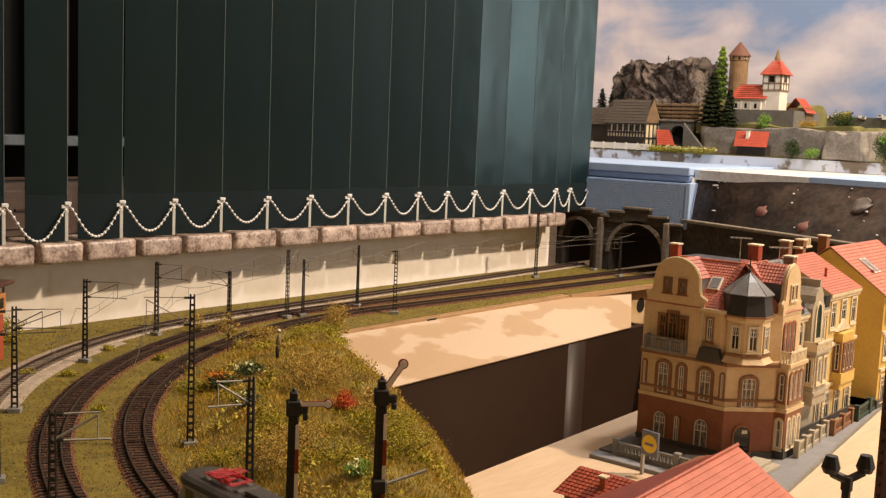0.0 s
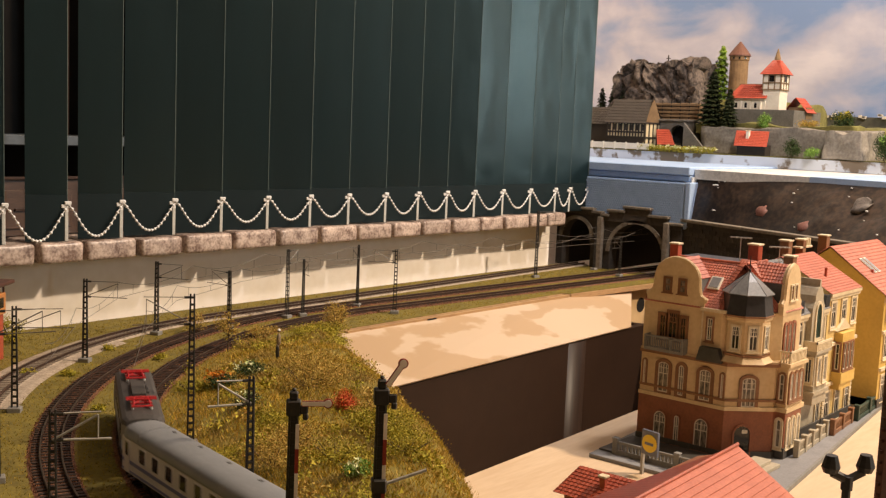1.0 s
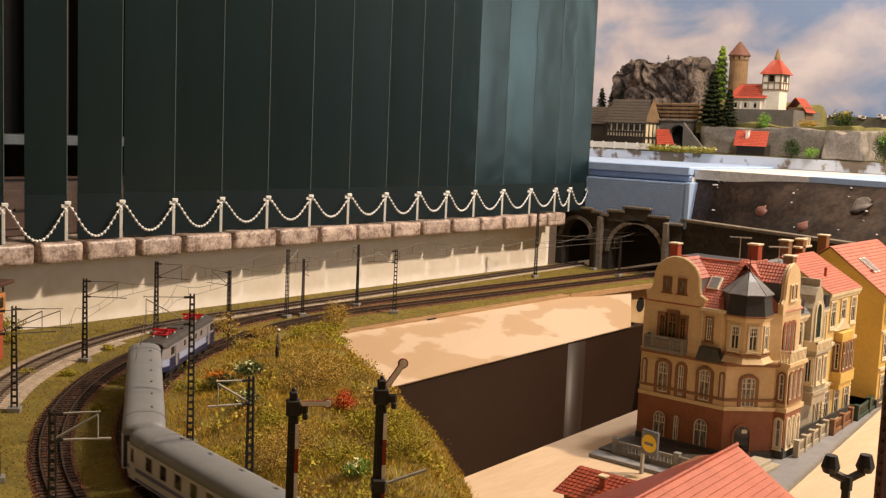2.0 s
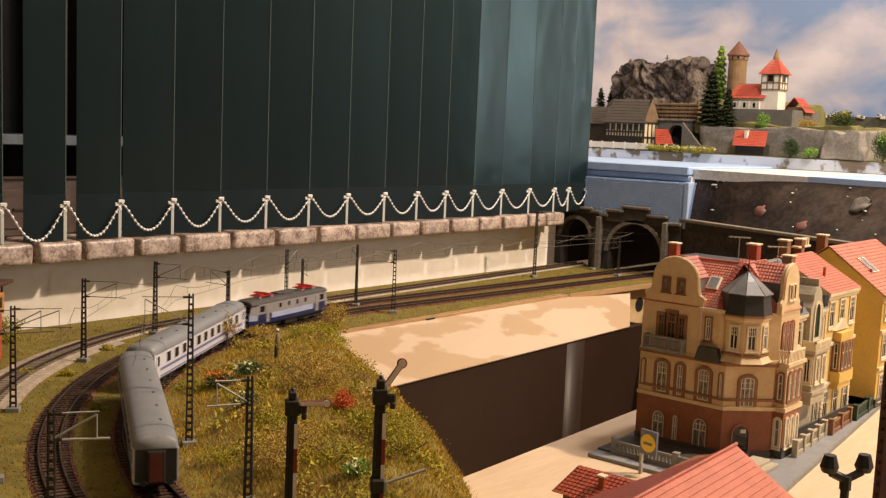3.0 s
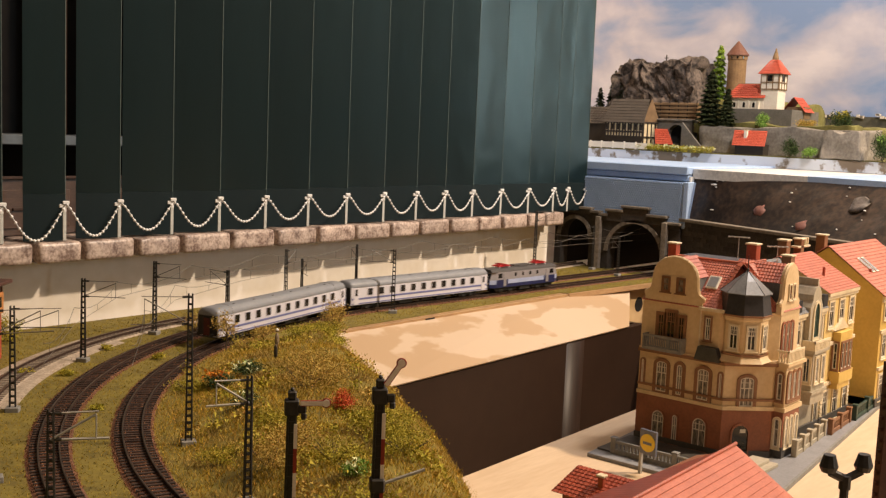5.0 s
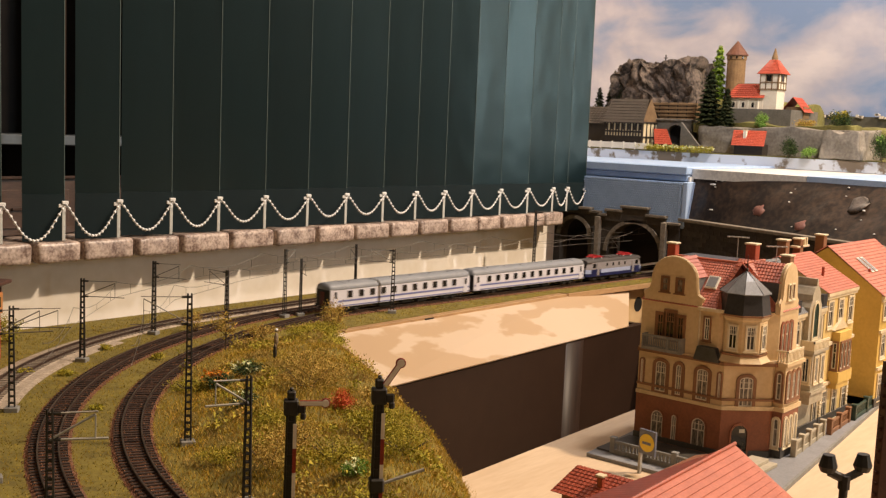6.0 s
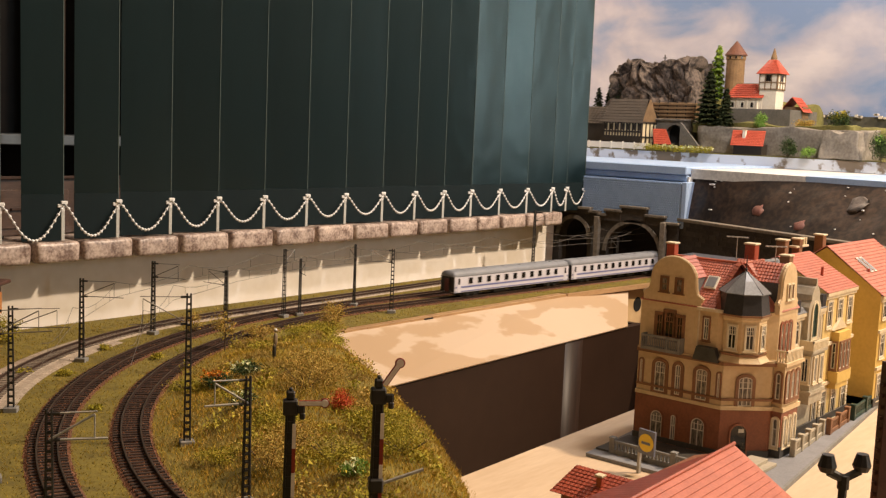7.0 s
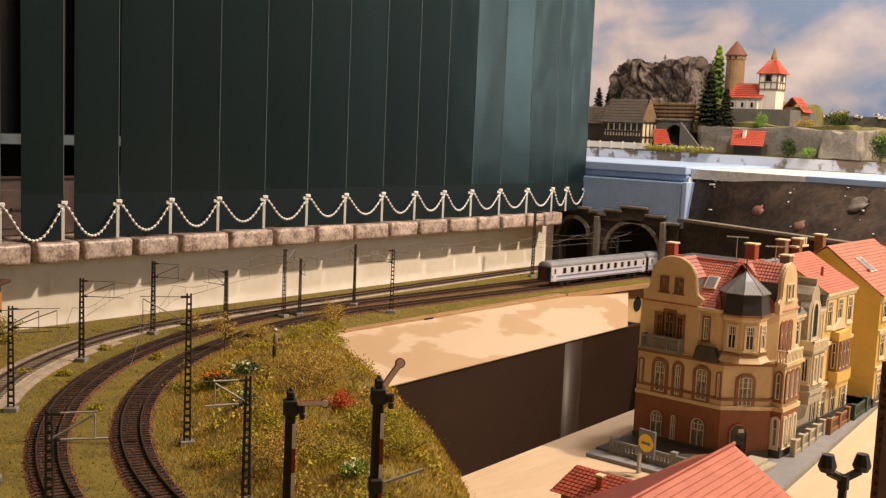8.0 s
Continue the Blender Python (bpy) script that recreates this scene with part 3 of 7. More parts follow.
        part("end_wall", boxes((*sorted((sx * (L / 2 + 0.0001), sx * (L / 2 + 0.0006))), -0.0155, 0.0155, 0.0105, 0.0362)), M["under"], c, "dark end wall")
        for y in (-0.0100, 0.0100):
            bm = bmesh.new()
            tube(bm, (sx * L / 2, y, 0.0120), (sx * (L / 2 + 0.005), y, 0.0120), 0.0009)
            tube(bm, (sx * (L / 2 + 0.005), y, 0.0120), (sx * (L / 2 + 0.0057), y, 0.0120), 0.0026, seg=10)
            part("buffer", bm, M["under"], c)
        bogie(c, sx * 0.109, 0.0287, 0.0053, 0.042)
    part("underframe", boxes((-L / 2 + 0.002, L / 2 - 0.002, -0.0135, 0.0135, 0.0075, 0.0096), (-0.05, -0.02, -0.0125, 0.0125, 0.0035, 0.0078), (0.0, 0.022, -0.0125, 0.0125, 0.004, 0.0078), (0.035, 0.055, -0.0125, 0.0125, 0.0035, 0.0078)), M["under"], c)
    return c


def loco():
    c = thing("electric_locomotive", "blue and grey electric locomotive with red pantographs, model railway", "locomotive")
    L, W = 0.186, 0.0345
    def ring(x, k, z0, z1):
        return [(x, y, z) for y, z in ((-W / 2 * k, z0), (W / 2 * k, z0), (W / 2 * k, z1), (-W / 2 * k, z1))]
    def slab(z0, z1, in0, in1, grow=0.0):
        """A band of the body from z0 to z1, whose ends are tapered and lean in."""
        bm = bmesh.new()
        low, high = [], []
        for out, z, ins in ((low, z0, in0), (high, z1, in1)):
            h = L / 2 - ins + grow
            w = W / 2 + grow
            for x, y in ((-h, -w * 0.72), (-h + 0.012, -w), (h - 0.012, -w), (h, -w * 0.72), (h, w * 0.72), (h - 0.012, w), (-h + 0.012, w), (-h, w * 0.72)):
                out.append((x, y, z))
        return loft(bm, [low, high])
    part("lower_body", slab(0.0105, 0.0165, 0.0, 0.0), M["navy"], c, "dark navy lower body band")
    part("blue_band", slab(0.0165, 0.0240, 0.0, 0.0006, 0.0002), M["loco_light"], c, "pale blue side band")
    part("upper_body", slab(0.0240, 0.0375, 0.0006, 0.0055), M["loco_grey"], c, "grey upper body")
    for sx in (-1, 1):
        for sy in (-1, 1):
            y0, y1 = sorted((sy * (W / 2), sy * (W / 2 + 0.0006)))
            x0, x1 = sorted((sx * 0.050, sx * 0.0805))
            part("cab_patch", boxes((x0, x1, y0, y1, 0.0160, 0.0243)), M["navy"], c, "dark navy patch at the cab")
    for sx in (-1, 1):
        part("front_patch", boxes((*sorted((sx * (L / 2 - 0.002), sx * (L / 2 + 0.0006))), -0.0120, 0.0120, 0.0125, 0.0240)), M["navy"], c, "dark navy cab front")
        for y in (-0.0065, 0.0065):
            bm = boxes((-0.0004, 0.0004, -0.0050, 0.0050, -0.0042, 0.0042))
            o = part("windscreen", bm, M["window_dark"], c)
            o.matrix_basis = pose(sx * (L / 2 - 0.0026), y, 0.0312, 0, sx * -20, 0)
        for y in (-0.0085, 0.0085):
            bm = bmesh.new()
            tube(bm, (sx * (L / 2), y, 0.0180), (sx * (L / 2 + 0.0016), y, 0.0180), 0.0017, seg=10)
            part("headlight", bm, M["white_plastic"], c, "round white headlight")
            bm = bmesh.new()
            tube(bm, (sx * L / 2, y * 1.2, 0.0115), (sx * (L / 2 + 0.005), y * 1.2, 0.0115), 0.001)
            tube(bm, (sx * (L / 2 + 0.005), y * 1.2, 0.0115), (sx * (L / 2 + 0.0058), y * 1.2, 0.0115), 0.0027, seg=10)
            part("buffer", bm, M["under"], c)
        for sy in (-1, 1):
            y0, y1 = sorted((sy * (W / 2 - 0.001), sy * (W / 2 + 0.0004)))
            x = sx * 0.071
            part("cab_window", boxes((x - 0.005, x + 0.005, y0, y1, 0.0275, 0.0355)), M["window_dark"], c)
            for i, x in enumerate((0.030, 0.010)):
                part("engine_window", boxes((sx * x - 0.0022, sx * x + 0.0022, y0, y1, 0.0290, 0.0350)), M["window_dark"], c)
            x = sx * 0.0585
            part("cab_door", boxes((x - 0.0035, x + 0.0035, *sorted((sy * (W / 2), sy * (W / 2 + 0.0007))), 0.0125, 0.0360)), M["loco_grey"], c)
        bogie(c, sx * 0.0505, 0.035, 0.0068, 0.058)
    bm = bmesh.new()
    prof = section(W + 0.0006, 0.0372, 0.0380, 0.0440, 8)
    loft(bm, [[(x, y * k, 0.0372 + (z - 0.0372) * k) for y, z in prof] for x, k in ((-L / 2 + 0.003, 0.78), (-L / 2 + 0.012, 0.98), (L / 2 - 0.012, 0.98), (L / 2 - 0.003, 0.78))])
    roof = part("roof", bm, M["loco_roof"], c, "dark grey roof", smooth=False)
    part("roof_gear", boxes((-0.022, 0.022, -0.006, 0.006, 0.0436, 0.0466), (-0.012, 0.012, -0.009, -0.0065, 0.0430, 0.0455), (0.026, 0.031, -0.008, 0.008, 0.0432, 0.0450), (-0.031, -0.026, -0.008, 0.008, 0.0432, 0.0450), bevel=0.0005), M["loco_roof"], roof)
    for sx in (-1, 1):
        bm = bmesh.new()
        x = sx * 0.0500
        for y in (-0.0068, 0.0068):
            tube(bm, (x - 0.015, y, 0.0462), (x + 0.015, y, 0.0462), 0.0008)
            tube(bm, (x - 0.014, y, 0.0470), (x + 0.004, y * 0.8, 0.0492), 0.0007)
            tube(bm, (x + 0.014, y, 0.0470), (x - 0.004, y * 0.8, 0.0492), 0.0007)
            tube(bm, (x - 0.011, y * 1.0, 0.0478), (x + 0.011, -y, 0.0480), 0.0006)
        for dx in (-0.015, -0.005, 0.005, 0.015):
            tube(bm, (x + dx, -0.0088, 0.0465), (x + dx, 0.0088, 0.0465), 0.0009)
        pg = part("pantograph", bm, M["red_panto"], roof, "folded red pantograph")
        for dx in (-0.003, 0.003):
            bm = bmesh.new()
            tube(bm, (x + dx, -0.0125, 0.0494), (x + dx, 0.0125, 0.0494), 0.0008)
            part("collector", bm, M["red_panto"], roof, "red pantograph collector")
        for dx in (-0.013, 0.013):
            for y in (-0.0075, 0.0075):
                bm = bmesh.new()
                tube(bm, (x + dx, y, 0.0425), (x + dx, y, 0.0458), 0.0011)
                part("insulator", bm, M["white_plastic"], roof)
    part("underframe", boxes((-0.084, 0.084, -0.0150, 0.0150, 0.0082, 0.0106), (-0.014, 0.014, -0.0145, 0.0145, 0.0030, 0.0085), bevel=0.0004), M["under"], c)
    return c


LOCO = loco()
COACH_A = coach()
COACH_B = copy_thing(COACH_A, Matrix())
tagged(COACH_B, "grey express coach with blue stripes, last of the train")


def joint(t, stretch=0.0):
    """How far along the inner track the joint between engine and first coach has come. stretch: the couplers lengthen in the curve."""
    late = min(1.0, max(0.0, (t - 4.5) / 2.0))
    mid = math.exp(-((t - 3.0) / 0.8) ** 2)
    s = -1.2205 + 0.3175 * t - 0.00451 * t * t + 0.018 * late * late * (3 - 2 * late) - 0.014 * mid
    bend = math.exp(-((t - 3.6) / 0.75) ** 2)
    pull = 0.014 * math.exp(-((t - 3.65) / 0.55) ** 2) - 0.018 * math.exp(-((t - 5.6) / 1.0) ** 2) + 0.006 * max(0.0, t - 7.0)
    return s + pull + stretch * bend


def sit(way, s, pivots):
    """The pose of a vehicle whose middle is at s, on two pivots."""
    a, b = way.at(s - pivots / 2), way.at(s + pivots / 2)
    p = (a + b) / 2
    return pose(p.x, p.y, 0.0, 0, 0, math.degrees(math.atan2(b.y - a.y, b.x - a.x)))


def motions():
    times = [i * 0.2 for i in range(41)]
    walk(LOCO, [(t, sit(INNER, joint(t, 0.011) + 0.0985, 0.101)) for t in times])
    walk(COACH_A, [(t, sit(INNER, joint(t, 0.003) - 0.160, 0.225)) for t in times])
    walk(COACH_B, [(t, sit(INNER, joint(t, -0.014) - 0.160 - 0.320, 0.225)) for t in times])


# ---- portals and retaining wall ----
def wall_with_arch(y0, y1, top, cy, w, h, rise, x, depth):
    """A stone front in the plane x, with an arched hole: outline pushed along +x."""
    pts = [(y0, BED), (y0, top), (y1, top), (y1, BED), (cy + w / 2, BED)]
    n = 14
    for i in range(n + 1):
        a = math.pi * i / n
        pts.append((cy + w / 2 * math.cos(a), h - rise + rise * math.sin(a)))
    pts.append((cy - w / 2, BED))
    bm = bmesh.new()
    prism(bm, pts, depth, Matrix(((0, 1, 0, x), (1, 0, 0, 0), (0, 0, 1, 0), (0, 0, 0, 1))))
    return bm


def arch_ring(parent, cy, w, h, rise, x, thick, n):
    for i in range(n):
        a0, a1 = math.pi * i / n, math.pi * (i + 0.92) / n
        bm = bmesh.new()
        pts = []
        for a, k in ((a0, 0), (a1, 0), (a1, thick), (a0, thick)):
            pts.append((cy + (w / 2 + k) * math.cos(a), h - rise + (rise + k) * math.sin(a)))
        prism(bm, pts, 0.008, Matrix(((0, 1, 0, x - 0.004), (1, 0, 0, 0), (0, 0, 1, 0), (0, 0, 0, 1))))
        part("arch_stone", bm, M["portal_trim"], parent)


def portal(y0, y1, top, cy, w, h, rise, name_label, steps):
    x = 2.0
    p = thing("tunnel_portal", name_label, "tunnel portal", kind="structure")
    part("front", wall_with_arch(y0, y1, top, cy, w, h, rise, x, 0.03), M["portal"], p)
    arch_ring(p, cy, w, h, rise, x, 0.008, 15)
    # tunnel tube behind, its inner darkness put into the near-black colour
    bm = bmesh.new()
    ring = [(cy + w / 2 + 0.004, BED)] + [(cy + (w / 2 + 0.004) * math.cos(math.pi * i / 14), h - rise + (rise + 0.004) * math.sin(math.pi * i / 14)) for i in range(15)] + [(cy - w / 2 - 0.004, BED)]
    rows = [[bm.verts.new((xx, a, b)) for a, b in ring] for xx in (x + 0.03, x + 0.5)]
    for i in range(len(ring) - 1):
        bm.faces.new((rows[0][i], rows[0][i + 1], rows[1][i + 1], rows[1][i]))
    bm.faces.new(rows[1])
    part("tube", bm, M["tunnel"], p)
    for a, b, z0, z1 in steps:
        part("parapet_block", boxes((x - 0.004, x + 0.03, a, b, z0, z1), bevel=0.001), M["portal"], p)
        part("coping_stone", boxes((x - 0.008, x + 0.034, a - 0.003, b + 0.003, z1, z1 + 0.006), bevel=0.0012), M["portal_trim"], p, "weathered coping stone")
    return p


portal(1.036, 1.2275, 0.100, 1.142, 0.128, 0.099, 0.064, "dark stone double-track tunnel portal with stepped parapet",
       [(1.036, 1.0690, 0.0945, 0.1035), (1.0690, 1.1110, 0.100, 0.1160), (1.1110, 1.1725, 0.100, 0.1305), (1.1725, 1.2110, 0.100, 0.1205), (1.2110, 1.2275, 0.100, 0.1095)])
portal(1.2285, 1.345, 0.110, 1.292, 0.074, 0.098, 0.037, "dark stone single-track tunnel portal beside the wall",
       [(1.2285, 1.25, 0.110, 0.114), (1.25, 1.318, 0.110, 0.120), (1.318, 1.345, 0.110, 0.114)])
for y in (1.228, 1.068):
    part("buttress", boxes((1.988, 2.0, y - 0.006, y + 0.006, BED, 0.108), bevel=0.001), M["portal_trim"], bpy.data.objects["tunnel_portal"])

sw = thing("retaining_wall", "long dark stone retaining wall with pale coping", "retaining wall", pose(2.008, 1.040, 0, 0, 0, math.degrees(math.atan2(-0.463, -0.181))), kind="structure")
part("stone_face", boxes((0, 1.0, 0.0, 0.03, BASE, 0.113)), M["portal"], sw)
part("coping", boxes((-0.003, 1.0, -0.005, 0.034, 0.113, 0.1195), bevel=0.001), M["portal_trim"], sw, "pale flat coping strip")
rowz = BASE
bl = boxes((0, 0.0185, -0.0012, 0.0, 0, 0.0085))
bl0 = part("stone", bl, M["portal"], sw)
stone_me = bl0.data
bl0.location = (0.0, 0, 0.0)
count = 0
for j in range(12):
    for i in range(26):
        if count >= 290:
            break
        o = new("stone", stone_me)
        o.parent = sw
        o.location = (0.004 + i * 0.0196 + (j % 2) * 0.0098, random.uniform(-0.0006, 0.0002), 0.002 + j * 0.0093)
        count += 1

# foam blocks, slope and upper deck
blk = thing("foam_block", "grey-blue waffled foam block over the tunnel", "foam block", kind="structure")
part("face", boxes((2.006, 2.25, 1.0365, 1.40, 0.098, 0.193)), M["foam_grid"], blk)
kn = boxes((0, 0.0020, -0.0021, 0.0021, -0.0016, 0.0016), bevel=0.0005)
knob = bmesh.new()
for j in range(19):
    for i in range(44):
        box(knob, 2.0040, 2.0062, 1.0395 + i * 0.0054 + 0.0027 * (j % 2), 1.0437 + i * 0.0054 + 0.0027 * (j % 2), 0.1000 + j * 0.0049, 0.1035 + j * 0.0049)
kn.free()
tagged(part("waffle_pattern", knob, M["foam_grid"], blk), kind="stuff")
part("cut_edge", boxes((2.002, 2.25, 1.0250, 1.0363, 0.098, 0.1945), bevel=0.0015), M["foam"], blk, "paler cut edge of the foam")
tagged(link_mesh("foam_slab", boxes((2.020, 2.9, 1.0355, 1.60, 0.1950, 0.208), (2.012, 2.9, 1.0340, 1.60, 0.2085, 0.2260), bevel=0.002), M["foam"]), "pale blue foam slab under the upper deck", "foam slab", kind="structure")


# ---- town materials ----
M["cream"] = mat("cream_render", (0.68, 0.51, 0.30), (0.57, 0.41, 0.225), 0.55, 40, 0.15)
M["brick"] = mat("red_brown_brick", (0.31, 0.108, 0.050), (0.215, 0.074, 0.035), 0.6, 70, 0.3)
M["trim"] = mat("brown_stone_trim", (0.27, 0.125, 0.055), (0.19, 0.085, 0.036), 0.55, 60, 0.15)
M["ornament"] = mat("pale_ornament", (0.72, 0.62, 0.44), (0.58, 0.47, 0.30), 0.55, 70, 0.2)
M["tiles"] = mat("red_roof_tiles", (0.50, 0.150, 0.088), (0.38, 0.102, 0.058), 0.52, 60, 0.2, per=("island", 0.10))
M["tiles_dark"] = mat("brick_red_roof_tiles", (0.42, 0.085, 0.042), (0.30, 0.055, 0.028), 0.35, 60, 0.2, per=("island", 0.10))
# a darker roof of its own, with the slope's shade added to the colour
M["tiles_deep_shaded"] = mat("deep_red_shaded_tiles", (0.22, 0.038, 0.020), (0.15, 0.026, 0.014), 0.4, 60, 0.2, per=("island", 0.10))
M["slate"] = mat("dark_slate", (0.050, 0.050, 0.054), (0.028, 0.028, 0.031), 0.35, 90, 0.5, fine=3)
M["slate_light"] = mat("grey_zinc_roof", (0.20, 0.20, 0.205), (0.12, 0.12, 0.125), 0.32, 70, 0.3)
M["frame"] = mat("white_window_frame", (0.76, 0.71, 0.61), (0.64, 0.58, 0.49), 0.5, 80, 0.05)
M["curtain"] = mat("window_with_curtain", (0.30, 0.25, 0.19), (0.030, 0.022, 0.017), 0.3, 300, 0.0, fine=2, stretch=(1, 1, 0.3))
M["greystone"] = mat("grey_sandstone", (0.46, 0.40, 0.30), (0.33, 0.28, 0.20), 0.6, 50, 0.2)
M["yellow"] = mat("ochre_yellow_render", (0.66, 0.45, 0.12), (0.56, 0.37, 0.09), 0.55, 40, 0.15)
M["straw"] = mat("straw_yellow_render", (0.72, 0.54, 0.22), (0.60, 0.43, 0.16), 0.55, 40, 0.15)
M["pavement"] = mat("grey_pavement", (0.25, 0.245, 0.25), (0.19, 0.185, 0.19), 0.7, 60, 0.2)
M["dark_plinth"] = mat("dark_plinth", (0.075, 0.068, 0.060), (0.045, 0.04, 0.036), 0.6, 60, 0.2)
M["green_paint"] = mat("dark_green_paint", (0.030, 0.060, 0.040), (0.020, 0.040, 0.027), 0.5, 80, 0.1)
M["antenna"] = mat("pale_metal", (0.62, 0.60, 0.56), (0.45, 0.43, 0.40), 0.35, 80, 0.0, metal=0.4)
M["sign_yellow"] = mat("yellow_sign", (0.75, 0.52, 0.03), (0.68, 0.46, 0.02), 0.4, 80, 0.0)
M["sign_blue"] = mat("grey_blue_sign", (0.14, 0.15, 0.20), (0.11, 0.12, 0.16), 0.4, 80, 0.0)


def facing(x, y, heading, z=0.0):
    """A wall's own space: x runs along the wall to the right as seen from outside, y goes into the wall, z up. heading: degrees that its outward side points to."""
    n = Vector((math.cos(radians(heading)), math.sin(radians(heading)), 0))
    u = Vector((-n.y, n.x, 0))
    return Matrix(((u.x, -n.x, 0, x), (u.y, -n.y, 0, y), (0, 0, 1, z), (0, 0, 0, 1)))


def ring(bm, outer, inner, d0, d1, m):
    """A frame between two outlines of equal count, from depth d0 to d1."""
    n = len(outer)
    rows = [[bm.verts.new(m @ Vector((x, d, z))) for x, z in o] for o, d in ((outer, d1), (outer, d0), (inner, d0), (inner, d1))]
    for a, b in zip(rows, rows[1:]):
        for i in range(n):
            j = (i + 1) % n
            bm.faces.new((a[i], a[j], b[j], b[i]))
    bmesh.ops.recalc_face_normals(bm, faces=list(bm.faces))


def outline(w, h, rise, u, z):
    if rise <= 0:
        return [(u - w / 2, z), (u + w / 2, z), (u + w / 2, z + h), (u - w / 2, z + h)]
    return arch(w, h, rise, 8, u, z)


def window(parent, m, u, z, w, h, rise=0.0, trim=None, sill=True, bars=1, cross=0.62, surround=0.0022, pane=None, frame=None):
    """A window: surround, then frame, pane and glazing bars under it."""
    bm = bmesh.new()
    o, i = outline(w + 2 * surround, h + 2 * surround, rise and rise + surround, u, z - surround), outline(w, h, rise, u, z)
    ring(bm, o, i, -0.0016, 0.0004, m)
    if sill:
        box(bm, u - w / 2 - 0.003, u + w / 2 + 0.003, -0.0026, 0.0, z - surround - 0.0012, z - surround, m=m)
    win = part("window", bm, trim or M["trim"], parent)
    bm = bmesh.new()
    prism(bm, i, 0.0005, m @ Matrix.Translation((0, -0.0003, 0)))
    part("pane", bm, pane or M["curtain"], win)
    bm = bmesh.new()
    t = 0.0011
    ring(bm, i, outline(w - 2 * t, h - 2 * t, rise and max(rise - t, 0.0004), u, z + t), -0.0009, 0.0, m)
    for k in range(bars):
        x = u - w / 2 + w * (k + 1) / (bars + 1)
        box(bm, x - t * 0.4, x + t * 0.4, -0.0008, 0.0, z, z + h - (0.4 * rise), m=m)
    if cross:
        box(bm, u - w / 2, u + w / 2, -0.0008, 0.0, z + h * cross - t * 0.4, z + h * cross + t * 0.4, m=m)
        if w > 0.008:
            for q in (0.25, 0.75):
                x = u - w / 2 + w * q
                box(bm, x - t * 0.3, x + t * 0.3, -0.0007, 0.0, z + h * cross, z + h - 0.5 * rise - t, m=m)
            zz = z + h * (cross + 1) / 2
            box(bm, u - w / 2, u + w / 2, -0.0007, 0.0, zz - t * 0.25, zz + t * 0.25, m=m)
    part("glazing_bar", bm, frame or M["frame"], win)
    return win


def band(parent, m, u0, u1, z0, z1, proud, material, name="string_course"):
    bm = bmesh.new()
    box(bm, u0, u1, -proud, 0.0, z0, z1, m=m)
    return part(name, bm, material, parent)


def roof_plane(bm, a, b, c, d, rows, tiles):
    """Overlapping tile courses on the quad a b (eave) c d (ridge): each tile a thin wedge."""
    a, b, c, d = (Vector(p) for p in (a, b, c, d))
    n = (b - a).cross(d - a).normalized()
    if n.z < 0:
        n = -n
    for j in range(rows):
        v0, v1 = j / rows, min(1.0, (j + 1.12) / rows)
        for i in range(tiles):
            u0, u1 = (i + 0.015) / tiles, (i + 0.985) / tiles
            def at(u, v):
                return (a.lerp(b, u)).lerp(d.lerp(c, u), v)
            lift = n * min(0.0011, 0.14 * (at(0, 0) - at(0, 1)).length / rows)
            q = [at(u0, v0) + lift, at(u1, v0) + lift, at(u1, v1), at(u0, v1)]
            mid0, mid1 = at((u0 + u1) / 2, v0) + lift * 1.9, at((u0 + u1) / 2, v1) + lift * 0.8
            vs = [bm.verts.new(p) for p in (q[0], mid0, q[1], q[2], mid1, q[3], at(u0, v0), at(u1, v0))]
            bm.faces.new((vs[0], vs[1], vs[4], vs[5]))
            bm.faces.new((vs[1], vs[2], vs[3], vs[4]))
            bm.faces.new((vs[0], vs[6], vs[7], vs[2], vs[1]))


def slab_roof(parent, name, material, quads, rows=9, tiles=14, label="", loose=False):
    bm = bmesh.new()
    for q in quads:
        vs = [bm.verts.new(p) for p in q]
        bm.faces.new(vs)
        if loose:
            a, b, c, d = (Vector(p) for p in q)
            strips = []
            for j in range(rows):
                sb = bmesh.new()
                v0, v1 = j / rows, (j + 1) / rows
                roof_plane(sb, a.lerp(d, v0), b.lerp(c, v0), b.lerp(c, v1), a.lerp(d, v1), 1, 1)
                strips.append(sb)
        elif len(q) == 4:
            roof_plane(bm, *q, rows, tiles)
        else:
            roof_plane(bm, q[0], q[1], q[2], q[2], rows, tiles)
    ob = part(name, bm, material, parent, label)
    if loose:
        for sb in strips:
            part("tile_strip", sb, material, ob)
    return ob


def curved_gable(w, top, base, shoulder):
    """A scrolled gable's outline, wide at the base and round at the top."""
    pts = [(-w / 2, base), (w / 2, base), (w / 2, shoulder)]
    right = [(w * 0.52, shoulder + 0.003), (w * 0.42, shoulder + 0.007), (w * 0.395, shoulder + 0.014), (w * 0.385, shoulder + 0.022)]
    rr = w * 0.385
    zc = shoulder + 0.022
    for i in range(1, 10):
        a = math.pi * i / 18
        right.append((rr * math.cos(a), zc + (top - zc) * math.sin(a)))
    pts += right + [(0, top)] + [(-x, z) for x, z in reversed(right)] + [(-w / 2, shoulder)]
    return pts


